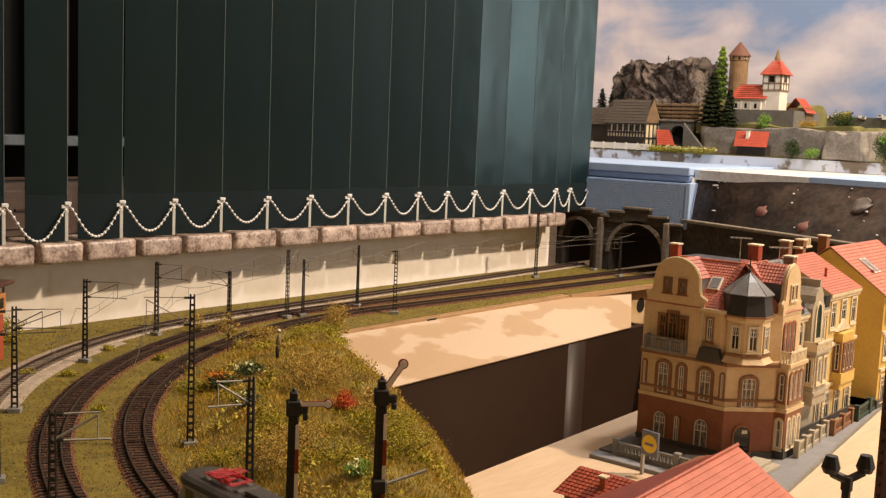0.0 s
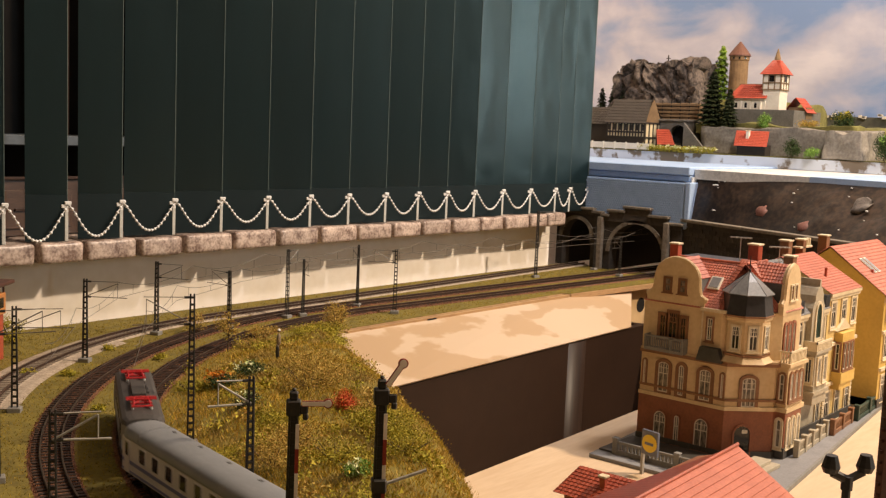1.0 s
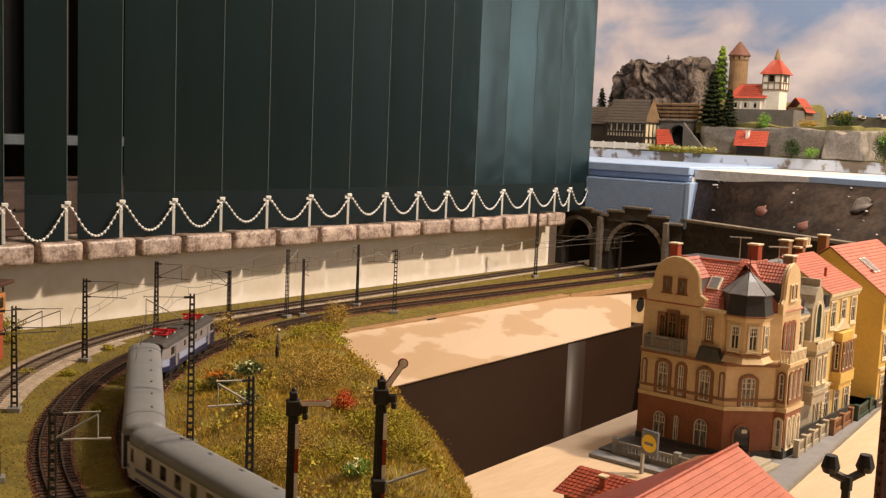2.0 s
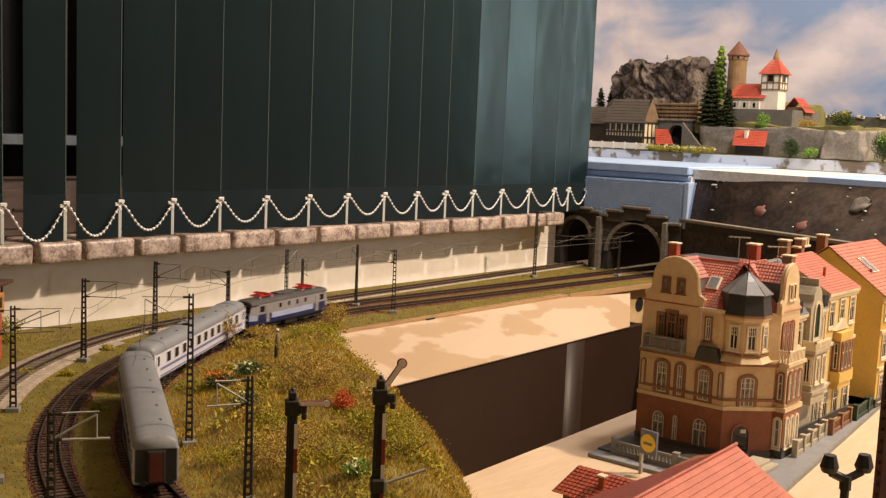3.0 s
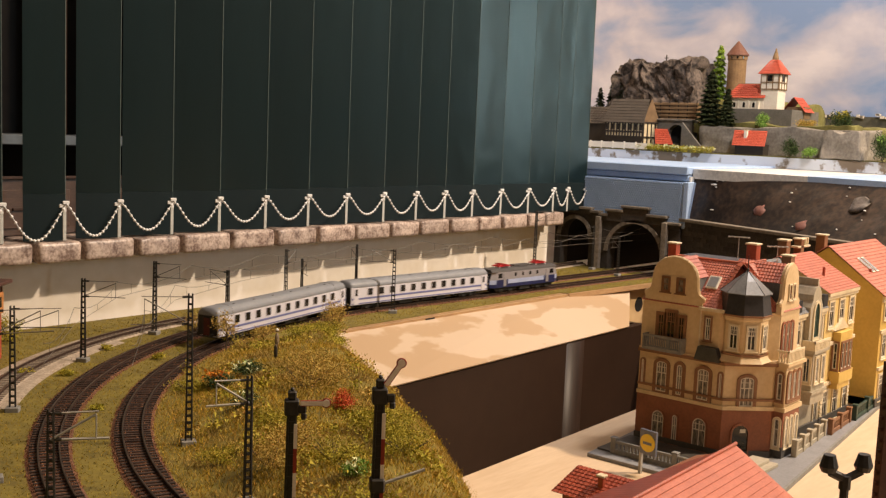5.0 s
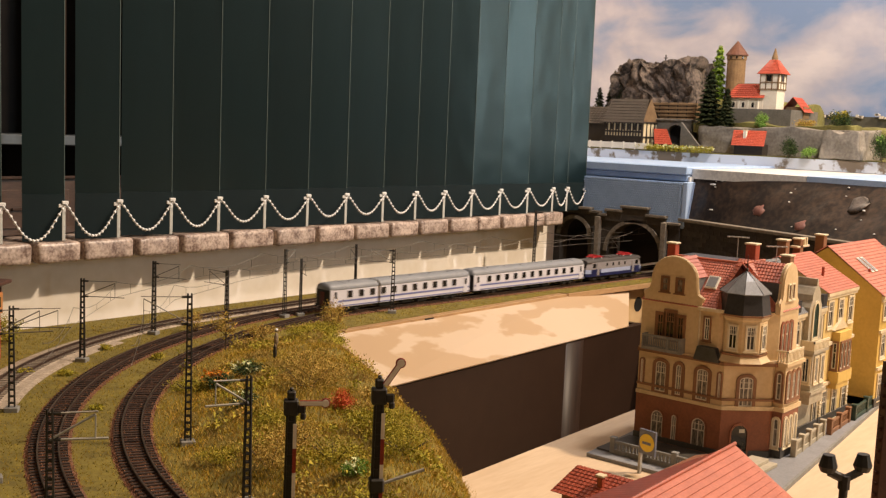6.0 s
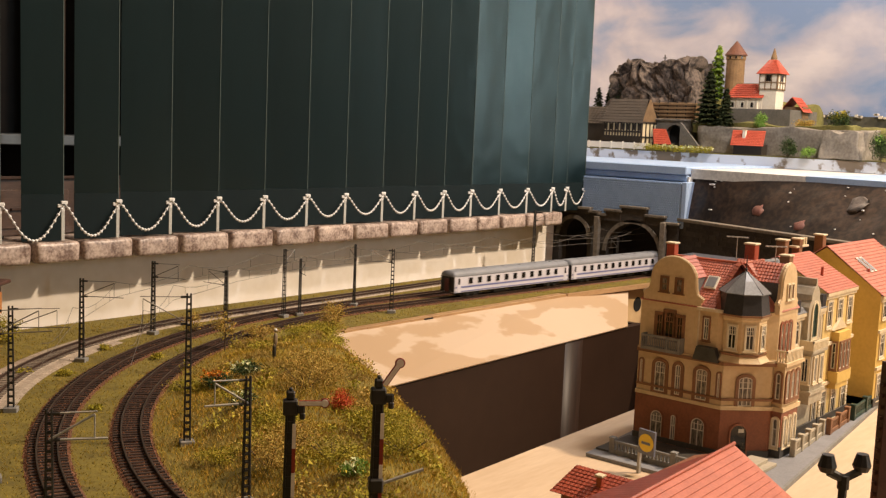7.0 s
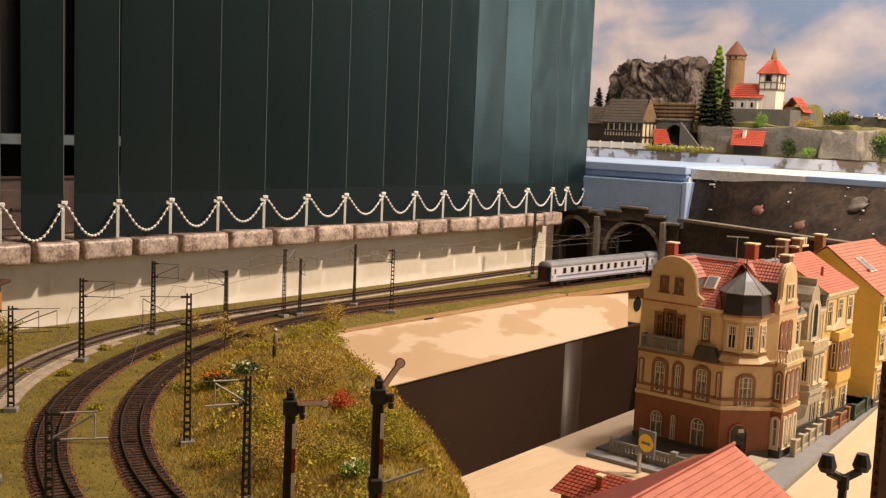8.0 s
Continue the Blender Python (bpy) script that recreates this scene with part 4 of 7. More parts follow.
def chimney(parent, x, y, z0, z1, w=0.009, material=None):
    c = part("chimney", boxes((x - w / 2, x + w / 2, y - w / 2, y + w / 2, z0, z1), bevel=0.0005), material or M["brick"], parent, "brick chimney")
    part("chimney_cap", boxes((x - w / 2 - 0.0012, x + w / 2 + 0.0012, y - w / 2 - 0.0012, y + w / 2 + 0.0012, z1, z1 + 0.002), bevel=0.0004), M["ornament"], c)


# ---- corner house ----
G = BASE + 0.004
Z1, Z2, Z3 = -0.003, 0.047, 0.1015     # brick top, upper floor line, eaves
XA, YN = 1.062, 0.590
YC = 0.4864                            # where the side wall meets the slanted corner
XC, YS = 1.100, 0.4484                 # where the slanted corner meets the street front
XE = 1.160
house = thing("corner_house", "cream and brick townhouse with corner turret, red tiled roof", "house")


def storey(name, material, z0, z1, grow, label=""):
    """A floor of the house, with its slanted corner."""
    g = grow
    bm = bmesh.new()
    loft(bm, [[(XA - g, YN, z), (XA - g, YC - 0.4 * g, z), (XC - 0.4 * g, YS - g, z), (XE, YS - g, z), (XE, YN, z)] for z in (z0, z1)])
    return part(name, bm, material, house, label)


storey("ground_floor", M["brick"], G, Z1, 0.001, "red-brown brick ground floor")
storey("plinth", M["dark_plinth"], G, G + 0.007, 0.003)
storey("upper_wall", M["cream"], Z1, Z2, 0.0, "cream rendered first floor")
storey("string_course", M["cream"], Z1 - 0.001, Z1 + 0.003, 0.0030)
storey("string_course", M["trim"], Z1 + 0.009, Z1 + 0.0115, 0.0022)
storey("cornice", M["trim"], Z2 - 0.0025, Z2 + 0.0010, 0.0040, "brown moulded cornice")
storey("cornice_cap", M["cream"], Z2 + 0.0010, Z2 + 0.0030, 0.0026)
bm = bmesh.new()
loft(bm, [[(XA, YN, z), (XA, YC + 0.010, z), (XC + 0.010, YS, z), (XE, YS, z), (XE, YN, z)] for z in (Z2, Z3)])
part("attic_wall", bm, M["cream"], house, "cream rendered second floor")
fA = facing(XA, YN, 180)
fS = facing(XA, YS, -90)
fD = facing((XA + XC) / 2, (YC + YS) / 2, -135)
# octagonal turret standing on the slanted corner
TX, TY, TR = 1.0850, 0.4790, 0.0252
def octagon(r, z, k=8, ph=22.5):
    return [(TX + r * math.cos(radians(ph + 360 / k * i)), TY + r * math.sin(radians(ph + 360 / k * i)), z) for i in range(k)]
bm = bmesh.new()
loft(bm, [octagon(TR + 0.006, Z2 + 0.003), octagon(TR + 0.0035, Z2 + 0.006), octagon(TR, 0.058), octagon(TR, 0.094), octagon(TR + 0.002, 0.096), octagon(TR + 0.002, 0.099)])
part("turret_wall", bm, M["cream"], house, "cream octagonal corner turret")
for z0, z1, r in ((0.0565, 0.0590, TR + 0.0016), (0.0990, 0.1010, TR + 0.0036)):
    bm = bmesh.new()
    loft(bm, [octagon(r, z0), octagon(r + 0.0008, z1)])
    part("turret_cornice", bm, M["trim"], house)
bm = bmesh.new()
loft(bm, [octagon(TR + 0.0030, 0.1010), octagon(TR + 0.0022, 0.1045), octagon(TR - 0.0005, 0.1225)])
dome = part("turret_roof", bm, M["slate"], house, "dark slate turret drum under a pointed zinc cap")
bm = bmesh.new()
loft(bm, [octagon(TR + 0.0022, 0.1225), octagon(TR + 0.0022, 0.1234), octagon(TR * 0.52, 0.1360), octagon(0.0018, 0.1450)])
part("turret_cap", bm, M["slate_light"], dome, "grey zinc cap")
bm = bmesh.new()
for a, b in zip(octagon(TR + 0.0022, 0.1236), octagon(0.0018, 0.1452)):
    tube(bm, a, b, 0.0004, seg=4)
part("cap_seams", bm, M["slate"], dome)
bm = bmesh.new()
tube(bm, (TX, TY, 0.144), (TX, TY, 0.163), 0.0009, 0.0004)
bmesh.ops.create_icosphere(bm, subdivisions=1, radius=0.0018, matrix=Matrix.Translation((TX, TY, 0.1475)))
part("finial", bm, M["mast"], dome)
# side wall: arched ground windows, first floor windows in brown surrounds, niches at both ends
for u, w, h in ((0.0285, 0.0145, 0.0330), (0.0495, 0.0062, 0.0320), (0.0790, 0.0160, 0.0345)):
    window(house, fA @ Matrix.Translation((0, -0.001, 0)), u, -0.0530, w, h, w / 2, M["brick"], bars=1, surround=0.0014)
for u, w in ((0.0290, 0.0128), (0.0510, 0.0066), (0.0795, 0.0132)):
    window(house, fA, u, 0.0020, w, 0.0340, 0.0035, M["trim"], bars=1, surround=0.0038)
for u in (0.0052, 0.0995):
    window(house, fA, u, 0.0080, 0.0030, 0.0270, 0.0015, M["trim"], sill=False, bars=0, cross=0, surround=0.0018, pane=M["trim"])
# balcony door between two windows
for u, w, h in ((0.0242, 0.0072, 0.0250), (0.0365, 0.0105, 0.0290), (0.0492, 0.0072, 0.0250)):
    window(house, fA, u, 0.0640, w, h, 0.0, M["trim"], bars=1, surround=0.0026, pane=M["window_dark"], frame=M["trim"])
window(house, fA, 0.0808, 0.0690, 0.0060, 0.0240, 0.0, M["trim"], bars=1, surround=0.0016, pane=M["window_dark"])
bm = bmesh.new()
for r in ((0.0080, 0.0560, -0.0110, 0.0, 0.0490, 0.0520), (0.0080, 0.0560, -0.0112, -0.0095, 0.0640, 0.0662), (0.0080, 0.0100, -0.0110, 0.0, 0.0520, 0.0662), (0.0540, 0.0560, -0.0110, 0.0, 0.0520, 0.0662), (0.0390, 0.0412, -0.0112, -0.0093, 0.0520, 0.0662)):
    box(bm, *r, m=fA)
bal = part("balcony", bm, M["concrete"], house, "grey stone balcony")
for i in range(20):
    bm = bmesh.new()
    box(bm, 0.0108 + i * 0.0022, 0.0119 + i * 0.0022, -0.0107, -0.0099, 0.0520, 0.0640, m=fA)
    part("baluster", bm, M["concrete"], bal)
bm = bmesh.new()
prism(bm, [(0.0700, 0.0470), (0.1000, 0.0470), (0.0950, 0.0620), (0.0740, 0.0620)], 0.008, fA @ Matrix.Translation((0, -0.008, 0)))
part("porch_roof", bm, M["slate"], house, "dark slate canopy")
bm = bmesh.new()
tube(bm, fA @ Vector((0.0720, -0.0016, 0.0500)), fA @ Vector((0.0720, -0.0016, 0.1020)), 0.0010)
part("downpipe", bm, M["ornament"], house)
# slanted corner: tall window over the arched entrance
window(house, fD, -0.0015, 0.0000, 0.0150, 0.0320, 0.0035, M["trim"], bars=2, surround=0.0036)
fD0 = fD @ Matrix.Translation((0, -0.001, 0))
bm = bmesh.new()
ring(bm, arch(0.0210, 0.0370, 0.0105, 10, -0.006, G), arch(0.0178, 0.0352, 0.0089, 10, -0.006, G), -0.0020, 0.0, fD0)
dr = part("door", bm, M["brick"], house, "arched dark entrance")
bm = bmesh.new()
prism(bm, arch(0.0178, 0.0352, 0.0089, 10, -0.006, G), 0.0006, fD0 @ Matrix.Translation((0, -0.0004, 0)))
part("doorway", bm, M["window_dark"], dr)
bm = bmesh.new()
box(bm, -0.0030, 0.0030, -0.0010, -0.0004, -0.0290, -0.0250, m=fD0 @ Matrix.Translation((-0.003, 0, 0)))
part("fanlight", bm, M["frame"], dr, "pale fanlight")
for hd in (180, -135, -90):
    d = TR * math.cos(radians(22.5))
    mt = facing(TX + d * math.cos(radians(hd)), TY + d * math.sin(radians(hd)), hd)
    window(house, mt, 0.0, 0.0640, 0.0092, 0.0250, 0.0, M["ornament"], bars=1, surround=0.0016, pane=M["window_dark"])
# street front: bay, balcony and gable
B0, B1 = 0.0440, 0.0880
bm = bmesh.new()
box(bm, B0, B1, -0.012, 0.0, G, Z1, m=fS)
part("bay_base", bm, M["brick"], house, "brick base of the bay")
bm = bmesh.new()
box(bm, B0 - 0.001, B1 + 0.001, -0.0135, 0.0, G, G + 0.012, m=fS)
part("bay_plinth", bm, M["dark_plinth"], house)
bm = bmesh.new()
box(bm, B0, B1, -0.012, 0.0, Z1, Z2 - 0.002, m=fS)
box(bm, B0 - 0.003, B1 + 0.003, -0.0150, 0.0, Z2 - 0.002, Z2 + 0.002, m=fS)
box(bm, B0 - 0.002, B1 + 0.002, -0.0140, 0.0, Z1 - 0.002, Z1 + 0.003, m=fS)
part("bay", bm, M["cream"], house, "cream bay window")
fB = facing(XA, YS - 0.012, -90)
fBs = facing(XA + B0, YS, 180)
for u in (0.053, 0.066, 0.079):
    window(house, fB, u, 0.0080, 0.0070, 0.0290, 0.0035, M["trim"], bars=1, surround=0.0028)
    window(house, fB, u, -0.0440, 0.0066, 0.0310, 0.0033, M["ornament"], bars=1)
window(house, fBs, 0.006, 0.0080, 0.0055, 0.0290, 0.0027, M["trim"], bars=0)
window(house, fBs, 0.006, -0.0440, 0.0055, 0.0310, 0.0027, M["ornament"], bars=0)
bm = bmesh.new()
box(bm, B0, B1, -0.0135, -0.0122, 0.0600, 0.0620, m=fS)
for i in range(12):
    box(bm, B0 + 0.0003 + i * 0.0038, B0 + 0.0022 + i * 0.0038, -0.0133, -0.0122, 0.0490, 0.0600, m=fS)
for i in range(4):
    box(bm, B0, B0 + 0.0012, -0.0125 + i * 0.003, -0.0110 + i * 0.003, 0.0490, 0.0600, m=fS)
box(bm, B0, B0 + 0.0012, -0.0135, 0.0, 0.0600, 0.0620, m=fS)
part("balustrade", bm, M["ornament"], house, "pale balcony balustrade")
for u, w in ((0.056, 0.0056), (0.067, 0.0066), (0.078, 0.0056)):
    window(house, fS, u, 0.0560, w, 0.0330, 0.003, M["brick"], bars=0, surround=0.0026)
# scrolled gables with moulded copings
for f_, mid, w, top_z, sh, marks in ((fA, 0.0380, 0.0700, 0.1545, 0.1090, (0.0280, 0.0460)), (fS, 0.0680, 0.0480, 0.1540, 0.1090, (0.0630, 0.0730))):
    bm = bmesh.new()
    cg = curved_gable(w, top_z, Z3 - 0.002, sh)
    prism(bm, cg, 0.006, f_ @ Matrix.Translation((mid, -0.0012, 0)))
    g_ = part("gable", bm, M["cream"], house, "scrolled cream gable")
    bm = bmesh.new()
    for p, q in zip(cg[2:], cg[3:]):
        tube(bm, f_ @ Vector((p[0] + mid, 0.001, p[1])), f_ @ Vector((q[0] + mid, 0.001, q[1])), 0.0015, seg=5)
    part("gable_coping", bm, M["cream"], g_)
    for u in marks:
        window(house, f_ @ Matrix.Translation((0, -0.0012, 0)), u, 0.1160, 0.0078 if f_ is fA else 0.0050, 0.0150, 0.0, M["trim"] if f_ is fA else M["ornament"], bars=0, cross=0.5, surround=0.0014, frame=M["trim"])
band(house, fA, 0.0700, 0.1000, Z3 - 0.001, Z3 + 0.0025, 0.0042, M["ornament"], "gutter")
# roof: steep slopes round a flat top, with three cross roofs
RZ, x0, x1, y0, y1 = 0.1510, XA - 0.002, XE, YS - 0.002, YN
rx, ry, rn = XA + 0.044, YS + 0.044, YN - 0.010
slab_roof(house, "roof", M["tiles"], [((x0, y1, Z3 + 0.001), (x0, YC + 0.016, Z3 + 0.001), (rx, ry + 0.008, RZ), (rx, rn, RZ)), ((XC + 0.014, y0, Z3 + 0.001), (x1, y0, Z3 + 0.001), (x1, ry, RZ), (rx + 0.008, ry, RZ)), ((x0, YC + 0.016, Z3 + 0.001), (XC + 0.014, y0, Z3 + 0.001), (rx + 0.008, ry, RZ), (rx, ry + 0.008, RZ))], 18, 26, "red plastic roof tiles")
part("roof_flat", boxes((rx, XE, ry, rn, RZ - 0.012, RZ - 0.001)), M["slate"], house)
part("ridge_tiles", boxes((rx - 0.0016, rx + 0.0016, ry, rn, RZ - 0.001, RZ + 0.0014), (rx, XE, ry - 0.0016, ry + 0.0016, RZ - 0.001, RZ + 0.0014), bevel=0.0006), M["tiles"], house)
gy = YN - 0.038
slab_roof(house, "gable_roof", M["tiles"], [((XA + 0.003, gy - 0.0260, 0.1330), (1.110, gy - 0.0260, 0.1330), (1.110, gy, 0.1535), (XA + 0.003, gy, 0.1535)), ((1.110, gy + 0.0260, 0.1330), (XA + 0.003, gy + 0.0260, 0.1330), (XA + 0.003, gy, 0.1535), (1.110, gy, 0.1535))], 6, 18)
part("gable_cheek", boxes((XA + 0.004, 1.100, gy - 0.0256, gy - 0.0246, 0.100, 0.1328)), M["slate_light"], house)
gx = XA + 0.068
slab_roof(house, "gable_roof", M["tiles"], [((gx - 0.0185, 0.510, 0.1330), (gx - 0.0185, YS + 0.003, 0.1330), (gx, YS + 0.003, 0.1530), (gx, 0.510, 0.1530)), ((gx + 0.0185, YS + 0.003, 0.1330), (gx + 0.0185, 0.510, 0.1330), (gx, 0.510, 0.1530), (gx, YS + 0.003, 0.1530))], 6, 16)
part("gable_cheek", boxes((gx - 0.0180, gx - 0.0170, YS + 0.004, 0.490, 0.100, 0.1328)), M["dark_plinth"], house)
mv = pose(1.1120, 0.5050, 0, 0, 0, 225)
slab_roof(house, "turret_link_roof", M["tiles"], [tuple(mv @ Vector(p) for p in q) for q in (((0.0, 0.0170, 0.1300), (0.030, 0.0170, 0.1300), (0.022, 0.0, 0.1515), (0.0, 0.0, 0.1515)), ((0.030, -0.0170, 0.1300), (0.0, -0.0170, 0.1300), (0.0, 0.0, 0.1515), (0.022, 0.0, 0.1515)))], 6, 8)
sk = part("skylight", boxes((-0.0085, 0.0085, -0.0068, 0.0068, 0.0, 0.0034), bevel=0.0004), M["frame"], house, "pale framed skylight")
sk.matrix_basis = pose(XA + 0.0225, 0.5165, 0.1272, 0, -math.degrees(math.atan2(RZ - Z3, rx - x0)), 0)
part("skylight_pane", boxes((-0.0066, 0.0066, -0.0052, 0.0052, 0.0034, 0.0038)), M["roof_grey"], sk)
chimney(house, 1.106, 0.5790, 0.135, 0.1640, 0.0100, M["tiles_dark"])
chimney(house, 1.150, 0.5030, 0.145, 0.1680, 0.0120, M["tiles_dark"])
for x, y, z, top_z, turn in ((1.130, 0.512, 0.148, 0.177, 25), (1.158, 0.478, 0.140, 0.168, 40)):
    bm = bmesh.new()
    tube(bm, (x, y, z), (x, y, top_z), 0.0005)
    box(bm, -0.0008, 0.0008, -0.012, 0.012, top_z - 0.0008, top_z + 0.0006, m=pose(x, y, 0, 0, 0, turn))
    for dy in (-0.010, -0.005, 0.0, 0.005, 0.010):
        box(bm, -0.0042, 0.0042, dy - 0.0007, dy + 0.0007, top_z - 0.0008, top_z + 0.0003, m=pose(x, y, 0, 0, 0, turn))
    part("aerial", bm, M["antenna"], house, "pale roof aerial")


# ---- the row of townhouses along the street ----
def townhouse(name, label, xa, xb, ys, yn, top, wall_mat, roof_mat, ridge, cols, trim, rows, over=0.0):
    h = thing(name, label, "house", group="row of townhouses")
    part("wall", boxes((xa, xb - 0.0005, ys, yn, G, top)), wall_mat, h)
    part("plinth", boxes((xa, xb - 0.0005, ys - 0.002, yn, G, G + 0.012), bevel=0.0005), M["dark_plinth"], h)
    f = facing(xa, ys, -90)
    w = xb - xa
    ym = (ys + yn) / 2
    part("gable_end", (lambda b: (prism(b, [(0, top), (yn - ys, top), ((yn - ys) / 2, ridge)], w - 0.0006, Matrix(((0, 1, 0, xa), (1, 0, 0, ys), (0, 0, 1, 0), (0, 0, 0, 1)))), b)[1])(bmesh.new()), wall_mat, h)
    e = 0.004
    slab_roof(h, "roof", roof_mat, [((xa - 0.001, ys - e, top - 0.002), (xb, ys - e, top - 0.002), (xb, ym, ridge + 0.002), (xa - 0.001, ym, ridge + 0.002)), ((xb, yn + e, top - 0.002), (xa - 0.001, yn + e, top - 0.002), (xa - 0.001, ym, ridge + 0.002), (xb, ym, ridge + 0.002))], 17, int(w / 0.0042))
    for z0, z1, p in ((top - 0.006, top - 0.002, 0.0040), (top - 0.010, top - 0.006, 0.0022), (Z1 - 0.003, Z1 + 0.001, 0.0030), (Z2 - 0.004, Z2, 0.0026)):
        band(h, f, 0, w, z0, z1, p, trim)
    for z, hh, rise in rows:
        for i in range(cols):
            u = w * (i + 0.5) / cols
            window(h, f, u, z, w / cols * 0.42, hh, rise * w / cols * 0.21, trim, bars=1, pane=M["window_dark"], surround=0.0024)
    return h, f, w


# grey sandstone house with pointed gable bay
h2, f2, w2 = townhouse("grey_townhouse", "grey sandstone townhouse with slate roof and bay", 1.162, 1.260, 0.456, 0.580, 0.094, M["greystone"], M["slate_light"], 0.142, 3, M["ornament"], ((0.010, 0.030, 1), (0.056, 0.028, 1)))
bm = bmesh.new()
box(bm, 0.034, 0.074, -0.014, 0.0, G + 0.042, 0.046, m=f2)
box(bm, 0.031, 0.077, -0.0165, 0.0, 0.046, 0.0495, m=f2)
box(bm, 0.031, 0.077, -0.0165, 0.0, -0.002, 0.002, m=f2)
bay2 = part("bay", bm, M["greystone"], h2, "grey bay with balcony")
fb2 = facing(1.162, 0.456 - 0.014, -90)
fb2s = facing(1.162 + 0.034, 0.456, 180)
for u in (0.045, 0.063):
    window(h2, fb2, u, 0.012, 0.0085, 0.0280, 0.0, M["ornament"], pane=M["window_dark"], cross=0)
window(h2, fb2s, 0.007, 0.012, 0.0075, 0.0280, 0.0, M["ornament"], pane=M["window_dark"], cross=0)
bm = bmesh.new()
box(bm, 0.031, 0.077, -0.0165, -0.015, 0.058, 0.0605, m=f2)
for i in range(12):
    box(bm, 0.0315 + i * 0.0040, 0.0338 + i * 0.0040, -0.0163, -0.0150, 0.0495, 0.058, m=f2)
box(bm, 0.031, 0.0325, -0.0165, 0.0, 0.0495, 0.0605, m=f2)
part("balustrade", bm, M["ornament"], h2, "pale stone balcony")
bm = bmesh.new()
prism(bm, [(0.036, 0.0495), (0.072, 0.0495), (0.072, 0.098), (0.066, 0.106), (0.066, 0.112), (0.060, 0.120), (0.056, 0.122), (0.0555, 0.130), (0.0525, 0.130), (0.052, 0.122), (0.048, 0.120), (0.042, 0.112), (0.042, 0.106), (0.036, 0.098)], 0.03, f2 @ Matrix.Translation((0, -0.006, 0)))
part("pointed_gable", bm, M["greystone"], h2, "pointed grey gable")
window(h2, f2 @ Matrix.Translation((0, -0.006, 0)), 0.054, 0.062, 0.0140, 0.0400, 0.012, M["ornament"], pane=M["green_paint"], bars=2, cross=0.5, frame=M["green_paint"], surround=0.003)
for u in (0.012, 0.090):
    bm = bmesh.new()
    box(bm, u - 0.006, u + 0.006, -0.003, 0.004, 0.094, 0.108, m=f2)
    part("dormer", bm, M["slate"], h2)
chimney(h2, 1.245, 0.500, 0.100, 0.1490, 0.012, M["trim"])
for u in (0.022, 0.088):
    window(h2, f2, u, G + 0.006, 0.012, 0.040, 0.006, M["ornament"], pane=M["window_dark"], cross=0, sill=False)

h3, f3, w3 = townhouse("cream_townhouse", "straw-yellow townhouse with salmon tiled roof", 1.262, 1.364, 0.456, 0.580, 0.110, M["straw"], M["tiles"], 0.144, 3, M["ornament"], ((0.066, 0.030, 0), (-0.050, 0.036, 0)))
bm = bmesh.new()
box(bm, 0.030, 0.070, -0.010, 0.0, -0.012, 0.058, m=f3)
box(bm, 0.027, 0.073, -0.0125, 0.0, -0.004, 0.010, m=f3)
b3 = part("oriel", bm, M["yellow"], h3, "ochre oriel with brown columns")
fo = facing(1.262, 0.456 - 0.010, -90)
for u in (0.038, 0.050, 0.062):
    window(h3, fo, u, 0.013, 0.0070, 0.0320, 0.0, M["trim"], pane=M["window_dark"], bars=0)
window(h3, facing(1.262 + 0.030, 0.456, 180), 0.005, 0.013, 0.0050, 0.0320, 0.0, M["trim"], pane=M["window_dark"], bars=0)
for u in (0.004, 0.094):
    for i in range(14):
        band(h3, f3, u - 0.003, u + 0.003, G + 0.013 + i * 0.0052, G + 0.0165 + i * 0.0052, 0.0022, M["ornament"], "quoin")
bm = bmesh.new()
prism(bm, [(0.028, 0.060), (0.072, 0.060), (0.050, 0.074)], 0.004, f3 @ Matrix.Translation((0, -0.004, 0)))
part("pediment", bm, M["ornament"], h3)
chimney(h3, 1.278, 0.520, 0.132, 0.1640, 0.012, M["trim"])
chimney(h3, 1.336, 0.524, 0.132, 0.1620, 0.010, M["trim"])
h4, f4, w4 = townhouse("ochre_townhouse", "ochre-yellow townhouse with steep salmon roof", 1.416, 1.600, 0.440, 0.590, 0.094, M["yellow"], M["tiles"], 0.148, 5, M["ornament"], ((0.062, 0.026, 0), (0.010, 0.030, 0), (-0.046, 0.032, 0)))
for i, x in enumerate((1.460, 1.474)):
    s = part("skylight", boxes((-0.005, 0.005, -0.014, 0.014, 0, 0.0025)), M["frame"], h4, "long pale skylight")
    s.matrix_basis = pose(x, 0.480, 0.1240, 36, 0, 0)
    part("skylight_pane", boxes((-0.0038, 0.0038, -0.0125, 0.0125, 0.0025, 0.0028)), M["roof_grey"], s)
chimney(h4, 1.430, 0.530, 0.132, 0.162, 0.012, M["trim"])
for x, z in ((1.305, 0.130), (1.452, 0.118)):
    hh = h3 if x < 1.4 else h4
    bm = bmesh.new()
    tube(bm, (x, 0.478 if x < 1.4 else 0.470, z - 0.012), (x, 0.478 if x < 1.4 else 0.470, z + 0.004), 0.0018, seg=8)
    part("flue_pipe", bm, M["tiles_dark"], hh)
bm = boxes((1.322, 1.362, 0.519, 0.529, 0.152, 0.1545), *[(x, x + 0.003, 0.521, 0.527, 0.1545, 0.164) for x in (1.342, 1.350, 1.357)], bevel=0.0003)
part("roof_walkway", bm, M["ornament"], h3)

# ---- street ----
pv = thing("pavement", "grey street pavement with kerb and yard walls", "pavement", kind="structure")
bm = bmesh.new()
